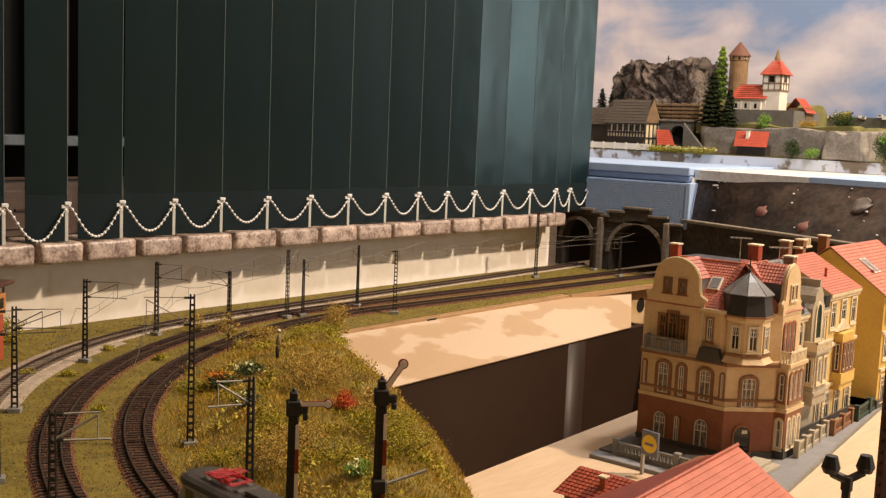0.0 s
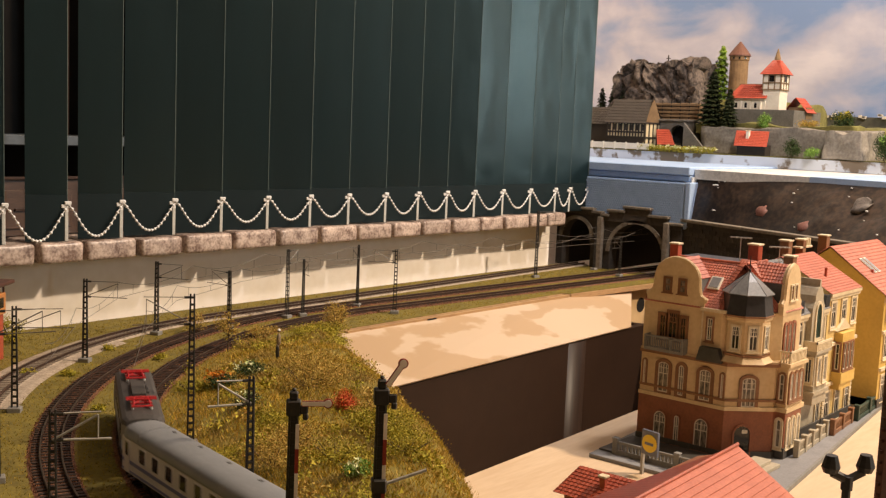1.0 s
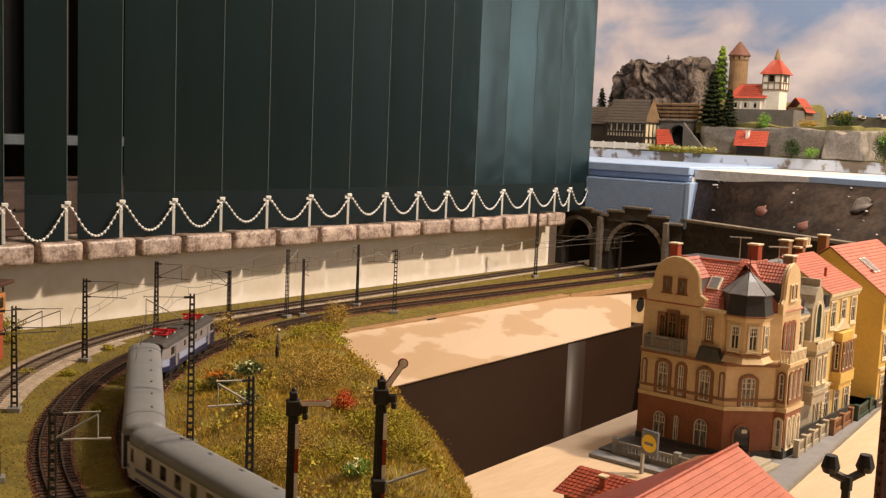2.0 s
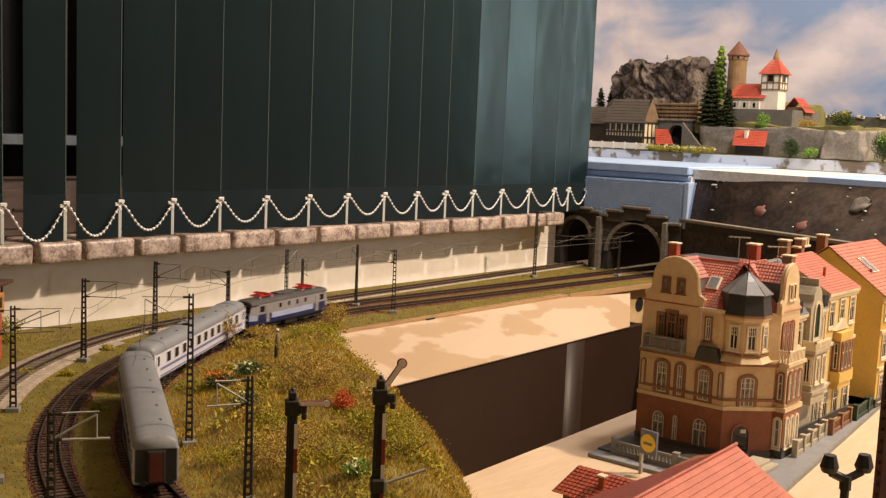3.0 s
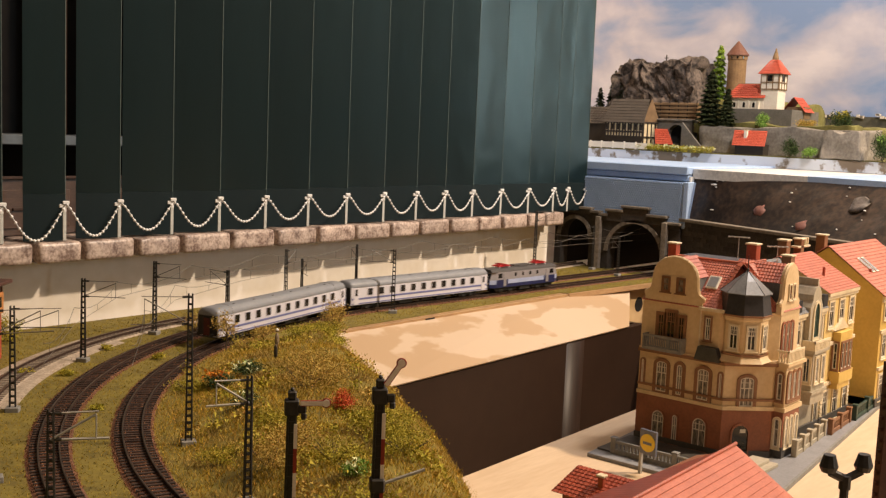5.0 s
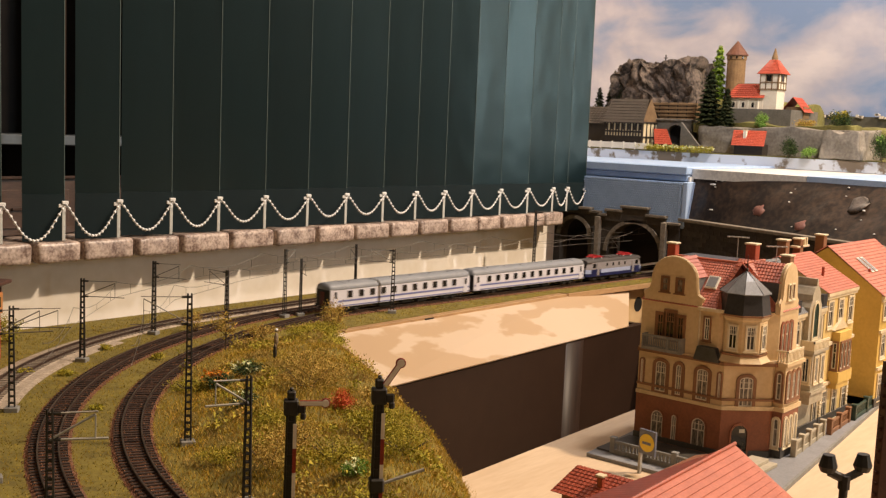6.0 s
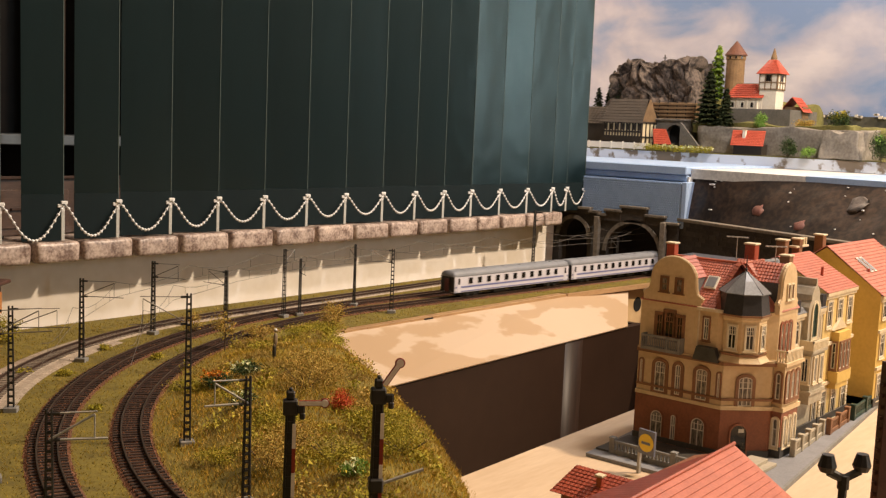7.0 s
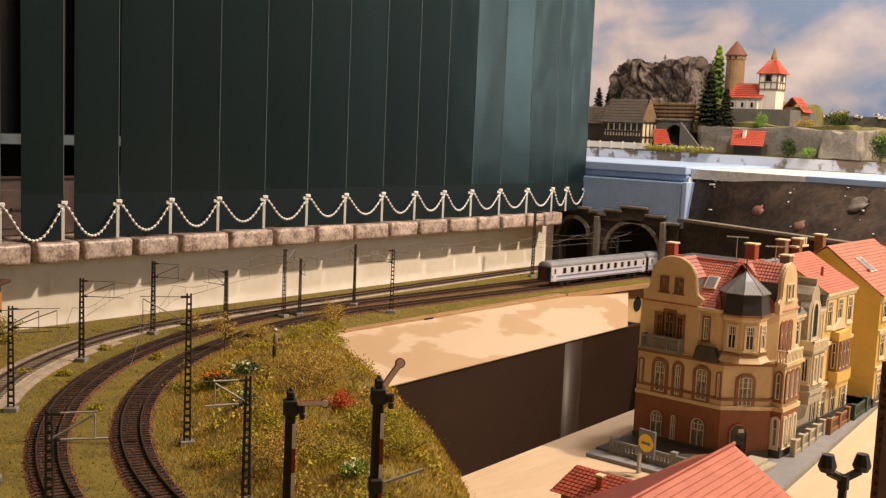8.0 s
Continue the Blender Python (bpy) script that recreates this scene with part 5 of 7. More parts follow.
top = [(0.965, 0.592), (0.965, 0.425), (1.000, 0.392), (1.85, 0.488), (1.85, 0.62), (1.30, 0.62)]
f = bm.faces.new([bm.verts.new((x, y, G)) for x, y in top])
r = bmesh.ops.extrude_face_region(bm, geom=[f])
bmesh.ops.translate(bm, verts=[v for v in r["geom"] if isinstance(v, bmesh.types.BMVert)], vec=(0, 0, -0.004))
bmesh.ops.recalc_face_normals(bm, faces=list(bm.faces))
part("slab", bm, M["pavement"], pv)
part("kerb", boxes((0, 0.86, -0.003, 0.0, -0.0045, 0.0008)), M["concrete"], pv).matrix_basis = pose(1.0, 0.392, G, 0, 0, 6.45)
yard = part("yard_slab", boxes((0.985, 1.056, 0.445, 0.592, G, G + 0.002)), M["dark_plinth"], pv)


def balustrade(label, length, height, m, material, posts):
    t = thing("garden_fence", label, "fence", m, group="front garden fences")
    part("rail", boxes((0, length, -0.0012, 0.0012, height - 0.003, height), bevel=0.0004), material, t)
    part("footing", boxes((0, length, -0.002, 0.002, 0, 0.005), bevel=0.0004), material, t)
    n = int(length / 0.0042)
    me = None
    for i in range(n):
        x = length * (i + 0.5) / n
        if me is None:
            o = part("baluster", boxes((-0.0011, 0.0011, -0.0008, 0.0008, 0.005, height - 0.003)), material, t)
            me = o.data
        else:
            o = new("baluster", me)
            o.parent = t
        o.location.x = x
    for i in range(posts):
        x = length * i / (posts - 1)
        bm = boxes((x - 0.003, x + 0.003, -0.003, 0.003, 0, height + 0.002), (x - 0.0036, x + 0.0036, -0.0036, 0.0036, height + 0.002, height + 0.0035), bevel=0.0005)
        part("pier", bm, material, t)
    return t


balustrade("pale stone garden balustrade beside the corner house", 0.110, 0.0145, pose(0.986, 0.572, G, 0, 0, -90), M["concrete"], 4)
balustrade("grey stone garden wall along the pavement", 0.110, 0.016, pose(1.125, 0.4280, G, 0, 0, 5), M["greystone"], 5)
balustrade("brown front garden fence before the grey house", 0.075, 0.016, pose(1.245, 0.4330, G, 0, 0, 4), M["trim"], 3)
balustrade("dark green garden fence before the yellow houses", 0.110, 0.017, pose(1.335, 0.4360, G, 0, 0, 4), M["green_paint"], 3)
porch = thing("house_steps", "pale stone steps before the corner entrance", "steps")
part("lower_step", boxes((1.03, 1.075, 0.425, 0.452, G, G + 0.004), bevel=0.0005), M["greystone"], porch)
part("upper_step", boxes((1.04, 1.070, 0.433, 0.452, G + 0.004, G + 0.008), bevel=0.0005), M["greystone"], porch)

# shop sign on a post
sg = thing("shop_sign", "round yellow shop sign on a grey post", "sign", pose(0.957, 0.523, BASE, 0, 0, 50))
part("post", boxes((-0.0015, 0.0015, -0.0015, 0.0015, 0, 0.047)), M["arm_grey"], sg)
pn = part("panel", boxes((-0.0015, 0.0190, -0.0016, 0.0016, 0.022, 0.0475), bevel=0.0003), M["sign_blue"], sg)
bm = bmesh.new()
tube(bm, (0.009, -0.0024, 0.0345), (0.009, 0.0024, 0.0345), 0.0092, seg=28)
part("disc", bm, M["sign_yellow"], pn, "yellow disc")
part("bar", boxes((0.0035, 0.0145, -0.0027, 0.0027, 0.0328, 0.0355)), M["sign_blue"], pn)
sg.matrix_basis = pose(0.957, 0.523, BASE, 0, 0, -100) @ Matrix.Scale(1.0, 4)

# ---- station building ----
st = thing("station_building", "station building with salmon tiled gable roof", "house")
rz, ez, ry0 = 0.04, 0.0, 0.354
xr, xl = 0.803, 0.50
part("wall", boxes((xl + 0.01, xr - 0.008, ry0 - 0.066, ry0 + 0.030, BASE, ez - 0.006)), M["brick"], st)
part("gable_end", (lambda b: (prism(b, [(-0.066, ez - 0.006), (0.030, ez - 0.006), (0.030, 0.026), (0, rz - 0.004)], xr - xl - 0.018, Matrix(((0, 1, 0, xl + 0.01), (1, 0, 0, ry0), (0, 0, 1, 0), (0, 0, 0, 1)))), b)[1])(bmesh.new()), M["brick"], st)
rfl = M["tiles"]
YL_ = 0.338          # the ridge's other end
slab_roof(st, "roof", rfl, [((xl, YL_ - 0.078, ez - 0.008), (xr, ry0 - 0.078, ez - 0.008), (xr, ry0, rz), (xl, YL_, rz))], 16, 1, "salmon roof slope of long tile strips", loose=True)
# back slope: dark red tiles, deepened because it is turned from the key light
slab_roof(st, "roof_back", M["tiles_deep_shaded"], [((xr, ry0 + 0.005, rz - 0.003), (xl, 0.3968, 0.0293), (xl, YL_, rz), (xr, ry0, rz))], 8, 60, "dark red roof slope, partly darkened as shade")
bm = bmesh.new()
for i in range(60):
    a, b = i / 60, (i + 1.05) / 60
    tube(bm, (xl + (xr - xl) * a, YL_ + (ry0 - YL_) * a, rz + 0.0008), (xl + (xr - xl) * b, YL_ + (ry0 - YL_) * b, rz + 0.0013), 0.0013, 0.0016, seg=6)
part("ridge_tiles", bm, M["tiles_dark"], st)
chimney(st, 0.735, ry0 - 0.052, 0.0, 0.020, 0.006, M["tiles_dark"])
lx0, lx1, ly0, ly1 = 0.726, 0.786, 0.404, 0.478
lr = thing("station_annex", "small station annex with red hipped tile roof", "house")
part("wall", boxes((lx0 + 0.008, lx1 - 0.005, ly0 + 0.004, ly1 - 0.006, BASE, -0.011)), M["brick"], lr)
slab_roof(lr, "roof", M["tiles_dark"], [((lx0, ly1, -0.012), (lx0, ly0, -0.012), (lx0 + 0.028, ly0, 0.006), (lx0 + 0.028, ly1 - 0.008, 0.006)), ((lx1, ly1, -0.012), (lx0, ly1, -0.012), (lx0 + 0.028, ly1 - 0.008, 0.006)), ((lx1, ly0, -0.012), (lx1, ly1, -0.012), (lx0 + 0.028, ly1 - 0.008, 0.006), (lx0 + 0.028, ly0, 0.006))], 9, 16, "red tiles with pale joints")
chimney(lr, lx0 + 0.016, 0.440, -0.008, 0.006, 0.005, M["tiles_dark"])

# double-armed platform lamp
pl = thing("platform_lamp", "black double-armed platform lamp", "street lamp", pose(0.536, 0.177, BASE, 0, 0, -40))
bm = bmesh.new()
tube(bm, (0, 0, 0), (0, 0, 0.176), 0.0026, 0.0022, seg=8)
part("post", bm, M["mast"], pl)
bm = bmesh.new()
tube(bm, (-0.0085, 0, 0.181), (0, 0, 0.177), 0.0023)
tube(bm, (0.0085, 0, 0.181), (0, 0, 0.177), 0.0023)
tube(bm, (0, 0, 0.172), (0, 0, 0.179), 0.0030, seg=8)
part("arms", bm, M["mast"], pl)
for sx in (-1, 1):
    bm = bmesh.new()
    tube(bm, (sx * 0.0095, 0, 0.181), (sx * 0.0095, 0, 0.184), 0.0034, 0.0048, seg=10)
    tube(bm, (sx * 0.0095, 0, 0.184), (sx * 0.0095, 0, 0.190), 0.0048, 0.0030, seg=10)
    part("lantern", bm, M["mast"], pl)


# ---- sloping plywood facing between track board and base plate ----
fc = bmesh.new()
q = [(0.86, 1.030, BED - 0.006), (1.06, 1.0615, BED - 0.0042), (1.622, 1.0655, BED - 0.0042), (1.856, 1.0640, -0.0165), (1.684, 0.9615, BASE + 0.0005), (1.00, 0.9350, BASE + 0.0005), (0.84, 0.9320, BASE + 0.0005)]
vs = [fc.verts.new(p) for p in q]
for a, b, c in ((0, 1, 6), (1, 5, 6), (1, 2, 5), (2, 4, 5), (2, 3, 4)):
    fc.faces.new((vs[a], vs[b], vs[c]))
bmesh.ops.subdivide_edges(fc, edges=list(fc.edges), cuts=3, use_grid_fill=True)
bmesh.ops.solidify(fc, geom=list(fc.faces), thickness=0.002)
tagged(link_mesh("plywood_facing", fc, M["ply_facing"]), "pale stained plywood facing below the tracks", "board", kind="structure")
bm = bmesh.new()
for i in range(24):
    x = 1.06 + i * 0.0236
    box(bm, x, x + 0.0238, 1.0585 + 0.0008 * noise.noise((i * 0.7, 0, 0)), 1.0655, BED - 0.0045, BED - 0.0004 + 0.0006 * noise.noise((i, 3, 0)))
tagged(link_mesh("board_edging", bm, M["ply_edge"]), "brown wooden edging strip along the track board", "edging", kind="structure")
# black block on the edging, painted as the hole's dark inside
tagged(link_mesh("edging_gap", boxes((1.232, 1.252, 1.0570, 1.0592, BED - 0.0036, BED - 0.0016)), M["tunnel"]), "dark knot hole in the edging", "hole", kind="structure")
# black disc laid on the support as the hole's shaded inside
bm = bmesh.new()
tube(bm, (1.890, 1.0592, -0.052), (1.890, 1.0602, -0.052), 0.0150, seg=20)
tagged(link_mesh("riser_hole", bm, M["tunnel"]), "round hole in the plywood support", "hole", kind="structure")

# ---- hill inside the curve ----
LINE_A, LINE_D = Vector((0.655, 0.533)), Vector((0.6003, 0.7998))


def beyond(x, y):
    """How far a place lies outside the hill's bulging brow."""
    along = (x - LINE_A.x) * LINE_D.x + (y - LINE_A.y) * LINE_D.y
    return (x - LINE_A.x) * LINE_D.y - (y - LINE_A.y) * LINE_D.x - 0.004 + 0.26 * (along - 0.26) ** 2


def hill_z(x, y):
    d = beyond(x, y)
    rim = INNER.r - 0.024 - math.hypot(x - INNER.c.x, y - INNER.c.y)
    up = min(1.0, max(0.0, rim / 0.10))
    top = BED + 0.016 * up * up * (3 - 2 * up) + 0.009 * up * noise.noise((x * 15, y * 15, 0.0)) + 0.003 * up * noise.noise((x * 38, y * 38, 6.0))
    u = min(1.0, max(0.0, (d + 0.03) / 0.085 + 0.12 * noise.noise((x * 12, y * 12, 4.0))))
    return top + (BASE - 0.003 - top) * u ** 1.7


rng = np.random.default_rng(11)
N = 130
xs, ys = np.linspace(0.42, 1.16, N), np.linspace(0.25, 1.13, N)
verts, ids, faces = [], {}, []
def on_hill(x, y):
    d = beyond(x, y)
    return math.hypot(x - INNER.c.x, y - INNER.c.y) < INNER.r - 0.019 and d < 0.062 and y < 1.072
for i, x in enumerate(xs):
    for j, y in enumerate(ys):
        if on_hill(x, y):
            ids[i, j] = len(verts)
            verts.append((x, y, hill_z(x, y)))
for (i, j), a in ids.items():
    if (i + 1, j) in ids and (i, j + 1) in ids and (i + 1, j + 1) in ids:
        faces.append((a, ids[i + 1, j], ids[i + 1, j + 1], ids[i, j + 1]))
tagged(soup("hill", verts, faces, M["turf"], smooth=True), "grassy model hillside inside the curve", "hill", kind="structure")

roots = {"green": [], "straw": [], "brown": []}
for x, y in rng.uniform((0.42, 0.25), (1.16, 1.13), (260000, 2)):
    if not on_hill(x, y):
        continue
    n = noise.noise((x * 13, y * 13, 9.0)) + 0.5 * noise.noise((x * 40, y * 40, 2.0))
    k = "green" if n < 0.12 else ("straw" if n < 0.42 else "brown")
    if noise.noise((x * 22, y * 22, 30.0)) > 0.33 and rng.random() < 0.7:
        continue
    roots[k].append((x, y, hill_z(x, y) - 0.0004))
tagged(blades("hill_grass", np.array(roots["green"]), 0.0058, 0.0008, M["hill_grass"], seed=2), "mixed green and straw grass fibres on the hill", "grass", kind="stuff")
tagged(blades("dry_grass", np.array(roots["straw"]), 0.0060, 0.0008, M["dry_grass"], seed=3), "straw-coloured dry grass fibres on the hill", "grass", kind="stuff")
tagged(blades("brown_grass", np.array(roots["brown"]), 0.0054, 0.0008, M["brown_grass"], seed=4), "brown withered grass fibres on the hill", "grass", kind="stuff")

# low undergrowth in clumps over the hill
for nm, mt, lab, sd, cnt in (("undergrowth", M["leaf_olive"], "olive green undergrowth on the hill", 91, 42), ("dry_undergrowth", M["leaf_tan"], "straw and rust undergrowth on the hill", 92, 20)):
    rg_ = np.random.default_rng(sd)
    vs, fs = [], []
    made = 0
    while made < cnt:
        x, y = rg_.uniform((0.44, 0.42), (1.1, 1.07))
        if not on_hill(x, y) or (y < 0.8 and x > 0.80) or (x - 0.83) ** 2 + (y - 0.93) ** 2 < 0.0042:
            continue
        made += 1
        r, h = rg_.uniform(0.008, 0.024), rg_.uniform(0.006, 0.013)
        for q in rg_.normal(0, 0.45, (int(110 * r / 0.014), 3)):
            px, py = x + q[0] * r, y + q[1] * r
            pz = hill_z(px, py) + 0.002 + abs(q[2]) * h * 1.3
            d = rg_.normal(0, 0.0012, (3, 3))
            b = len(vs)
            vs += [(px + d[i][0], py + d[i][1], pz + d[i][2]) for i in range(3)]
            fs.append((b, b + 1, b + 2))
    tagged(soup(nm, vs, fs, mt), lab, "undergrowth", kind="stuff")
# pale gravel beside the siding
v, f = ribbon(FAR, -0.57, -0.22, -0.034, 0.030, BED + 0.0010, BED + 0.0022, 0.008, 60)
tagged(soup("gravel_yard", v, f, M["grey_way"]), "pale gravel strip beside the siding", "gravel", kind="structure")

# short grass on the track board
roots = []
for x, y in rng.uniform((0.3, 0.45), (2.0, 1.322), (160000, 2)):
    if x > 1.06 and y < 1.071 and x < 1.63 or (x >= 1.63 and y < 1.06 - (x - 1.63) * 0.075):
        continue
    p = Vector((x, y))
    skip = False
    for way, half in ((INNER, 0.0185), (OUTER, 0.0185), (FAR, 0.0215)):
        v = p - way.top
        along = v.dot(way.t)
        off = v.dot(way.n) if along > 0 else (p - way.c).length - way.r
        if not (way is FAR and y < 0.985) and abs(off) < half + 0.004 * noise.noise((x * 60, y * 60, 1)):
            skip = True
            break
    if skip or (p - INNER.c).length < INNER.r - 0.03 and x < 1.06:
        continue
    if p.x < 0.80 and p.y > 0.985 and -0.034 < (p - FAR.c).length - FAR.r < 0.03 and rng.random() < 0.93:
        continue
    roots.append((x, y, BED + 0.001))
tagged(blades("track_grass", np.array(roots), 0.0026, 0.0010, M["grass"], lean=0.9, seed=6), "short green grass fibres beside the tracks", "grass", kind="stuff")


# ---- bushes and trees ----
def crown(centre, radii, n, size, material, parent, seed, hollow=0.45, clumps=9, name="crown"):
    """Many small leaves gathered in clumps with gaps between."""
    rg = np.random.default_rng(seed)
    cs = rg.normal(0, 1, (clumps, 3))
    cs /= np.linalg.norm(cs, axis=1)[:, None]
    cs *= rg.uniform(0.35, 0.85, (clumps, 1))
    pick = rg.integers(0, clumps, n)
    p = cs[pick] + rg.normal(0, 0.24, (n, 3))
    r = np.linalg.norm(p, axis=1)
    p = p[r < 1.25]
    p = p * np.array(radii) + np.array(centre)
    n = len(p)
    d = rg.normal(0, 1, (n, 2, 3))
    d /= np.linalg.norm(d, axis=2)[:, :, None]
    d *= size * rg.uniform(0.6, 1.3, (n, 1, 1))
    v = np.empty((n * 3, 3))
    v[0::3], v[1::3], v[2::3] = p - d[:, 0] * 0.5, p + d[:, 0] * 0.5, p + d[:, 1]
    me = bpy.data.meshes.new(name)
    me.from_pydata(v.tolist(), [], [(3 * i, 3 * i + 1, 3 * i + 2) for i in range(n)])
    me.materials.append(material)
    ob = new(name, me)
    ob.parent = parent
    return ob


def bush(name, label, x, y, z, r, h, n, size, material, seed, twigs=5, category="bush", extra=None):
    b = thing(name, label, category, pose(x, y, z))
    rg = random.Random(seed)
    bm = bmesh.new()
    for i in range(twigs):
        a = rg.uniform(0, 6.28)
        tube(bm, (0, 0, -0.001), (math.cos(a) * r * 0.6, math.sin(a) * r * 0.6, h * rg.uniform(0.5, 0.9)), 0.0007, 0.0003, seg=4)
    part("twigs", bm, M["twig"], b)
    crown((0, 0, h * 0.50), (r, r, h * 0.55), n * 3, size * 0.55, material, b, seed, clumps=16)
    if extra:
        crown((0, 0, h * 0.75), (r * 0.9, r * 0.9, h * 0.35), n // 5, size * 1.1, extra, b, seed + 50, name="blossoms")
    return b


def hz(x, y):
    return max(hill_z(x, y), BED - 0.001) if y > 0.96 else hill_z(x, y)


bush("dry_bush", "straw and rust coloured bush on the hillside", 0.785, 0.825, hz(0.785, 0.825), 0.042, 0.034, 1500, 0.0030, M["leaf_tan"], 21)
bush("dry_bush", "straw coloured bush low on the hillside", 0.60, 0.66, hz(0.60, 0.66), 0.030, 0.020, 800, 0.0030, M["leaf_tan"], 22)
bush("red_bush", "bright orange-red autumn bush on the hillside", 0.722, 0.722, hz(0.722, 0.722), 0.0125, 0.020, 650, 0.0026, M["leaf_red"], 23)
bush("flower_bush", "dark green bush with orange and white blossoms", 0.705, 0.895, hz(0.705, 0.895), 0.018, 0.016, 700, 0.0028, M["leaf_dark"], 24, extra=M["blossom_orange"])
bush("flower_bush", "green bush with cream blossoms", 0.750, 0.900, hz(0.750, 0.900), 0.018, 0.016, 650, 0.0028, M["leaf_dark"], 25, extra=M["blossom_cream"])
bush("flower_bush", "green bush with cream blossoms near the mast", 0.655, 0.790, hz(0.655, 0.790), 0.016, 0.016, 500, 0.0026, M["leaf_dark"], 26, extra=M["blossom_cream"])
bush("flower_bush", "pale green low bush on the near slope", 0.575, 0.560, hz(0.575, 0.560), 0.012, 0.012, 450, 0.0026, M["leaf_bright"], 27, extra=M["blossom_cream"])
bush("dry_bush", "straw coloured shrub at the brow of the hill", 0.930, 1.085, hz(0.93, 1.06), 0.022, 0.015, 600, 0.0032, M["leaf_tan"], 28)
bush("green_bush", "olive green shrubs at the brow of the hill", 1.010, 1.065, hz(1.01, 1.06), 0.030, 0.016, 800, 0.0032, M["leaf_olive"], 29)
bush("green_bush", "olive green shrubs at the edge of the hill", 0.975, 0.990, hz(0.975, 0.99), 0.020, 0.009, 420, 0.0032, M["leaf_olive"], 30)
bush("green_bush", "olive green bush low on the slope", 0.69, 0.64, hz(0.69, 0.64), 0.034, 0.020, 1000, 0.0032, M["leaf_olive"], 31)
bush("dry_bush", "straw coloured grass tuft on the slope", 0.735, 0.690, hz(0.735, 0.690), 0.020, 0.020, 600, 0.0034, M["leaf_tan"], 32)
for k, (x, y, r, h, mt, lab) in enumerate((
        (0.748, 0.800, 0.040, 0.026, "leaf_tan", "large straw and rust coloured bush in the middle of the hill"),
        (0.560, 0.640, 0.034, 0.026, "leaf_tan", "rust and straw coloured bush on the near slope"),
        (0.602, 0.610, 0.030, 0.020, "leaf_olive", "olive green bush on the near slope"),
        (0.668, 0.590, 0.032, 0.020, "leaf_olive", "olive green bush near the foot of the slope"),
        (0.700, 0.645, 0.030, 0.018, "leaf_olive", "yellowish green bush on the slope"),
        (0.560, 0.700, 0.022, 0.016, "leaf_olive", "olive green low bush between the masts"),
        (0.690, 0.920, 0.024, 0.014, "leaf_olive", "olive green low bush on the inner edge"),
        (0.640, 0.720, 0.026, 0.014, "leaf_olive", "olive green undergrowth bush by the signal"),
        (0.820, 0.870, 0.030, 0.016, "leaf_tan", "straw coloured grass bush below the brow"),
        (0.950, 1.030, 0.034, 0.015, "leaf_olive", "olive green shrub row at the brow"),
        (0.880, 1.040, 0.030, 0.016, "leaf_tan", "rust coloured shrub at the brow beside the track"))):
    bush("dry_bush" if mt == "leaf_tan" else "green_bush", lab, x, y, hz(x, y) - 0.002, r, h, int(900 * r / 0.03), 0.0026, M[mt], 120 + k, twigs=9)
for i, (x, y) in enumerate(((0.598, 1.095), (0.735, 1.150), (0.628, 1.060), (0.575, 0.915), (0.752, 1.066))):
    bush("grass_tuft", "olive green grass tuft beside the tracks", x, y, BED, 0.009, 0.008, 150, 0.0036, M["leaf_olive"], 40 + i, twigs=3, category="grass tuft")


def sapling(label, x, y, z, h, r, n, material, seed):
    t = thing("small_tree", label, "tree", pose(x, y, z))
    rg = random.Random(seed)
    bm = bmesh.new()
    tube(bm, (0, 0, -0.002), (0.002, 0.001, h * 0.55), 0.0011, 0.0008, seg=6)
    tube(bm, (0.002, 0.001, h * 0.55), (0.0, 0.003, h * 0.9), 0.0008, 0.0003, seg=6)
    for i in range(9):
        a = i * 2.4
        z0 = h * rg.uniform(0.35, 0.7)
        tube(bm, (0.001, 0.001, z0), (math.cos(a) * r * 0.8, math.sin(a) * r * 0.8, z0 + h * 0.22), 0.0006, 0.0002, seg=4)
    part("trunk", bm, M["twig"], t)
    crown((0, 0, h * 0.70), (r, r, h * 0.36), n, 0.0022, material, t, seed, clumps=14)
    return t


sapling("slender tree with thin tan foliage", 0.842, 1.052, hz(0.842, 1.052), 0.050, 0.018, 800, M["leaf_tan"], 51)
bush("small_tree", "bushy young tree with tan-green foliage", 1.048, 1.070, BED, 0.024, 0.040, 800, 0.0034, M["leaf_tan"], 52, twigs=14, category="tree")
bush("green_bush", "low olive shrub at the foot of the young tree", 1.015, 1.052, BED - 0.002, 0.034, 0.018, 900, 0.0030, M["leaf_olive"], 152)
bush("green_bush", "tan-green shrub by the wall track", 0.880, 1.170, BED, 0.016, 0.030, 380, 0.0030, M["leaf_tan"], 53)

# plain miniature figurine on a small post, one mesh
bm = bmesh.new()
zf = hz(0.826, 0.940)
for (x, y, z, sx, sy, sz) in ((0, 0, 0.007, 0.0020, 0.0018, 0.0080), (0.0012, 0, 0.018, 0.0024, 0.0020, 0.0062), (0.0012, 0, 0.0265, 0.0016, 0.0016, 0.0019)):
    bmesh.ops.create_icosphere(bm, subdivisions=2, radius=1, matrix=Matrix.Translation((x, y, z)) @ Matrix.Diagonal((sx, sy, sz, 1)))
bmesh.ops.scale(bm, vec=(1.25, 1.25, 1.3), verts=list(bm.verts))
fig = link_mesh("figurine", bm, M["figurine"])
for mt in (M["mast"], M["white_plastic"]):
    fig.data.materials.append(mt)
for p in fig.data.polygons:
    zc = p.center.z
    p.material_index = 1 if zc < 0.0155 else (2 if zc > 0.0345 else 0)
tagged(fig, "plain dark and tan miniature figurine on the hill", "figurine").matrix_basis = pose(0.826, 0.940, zf)


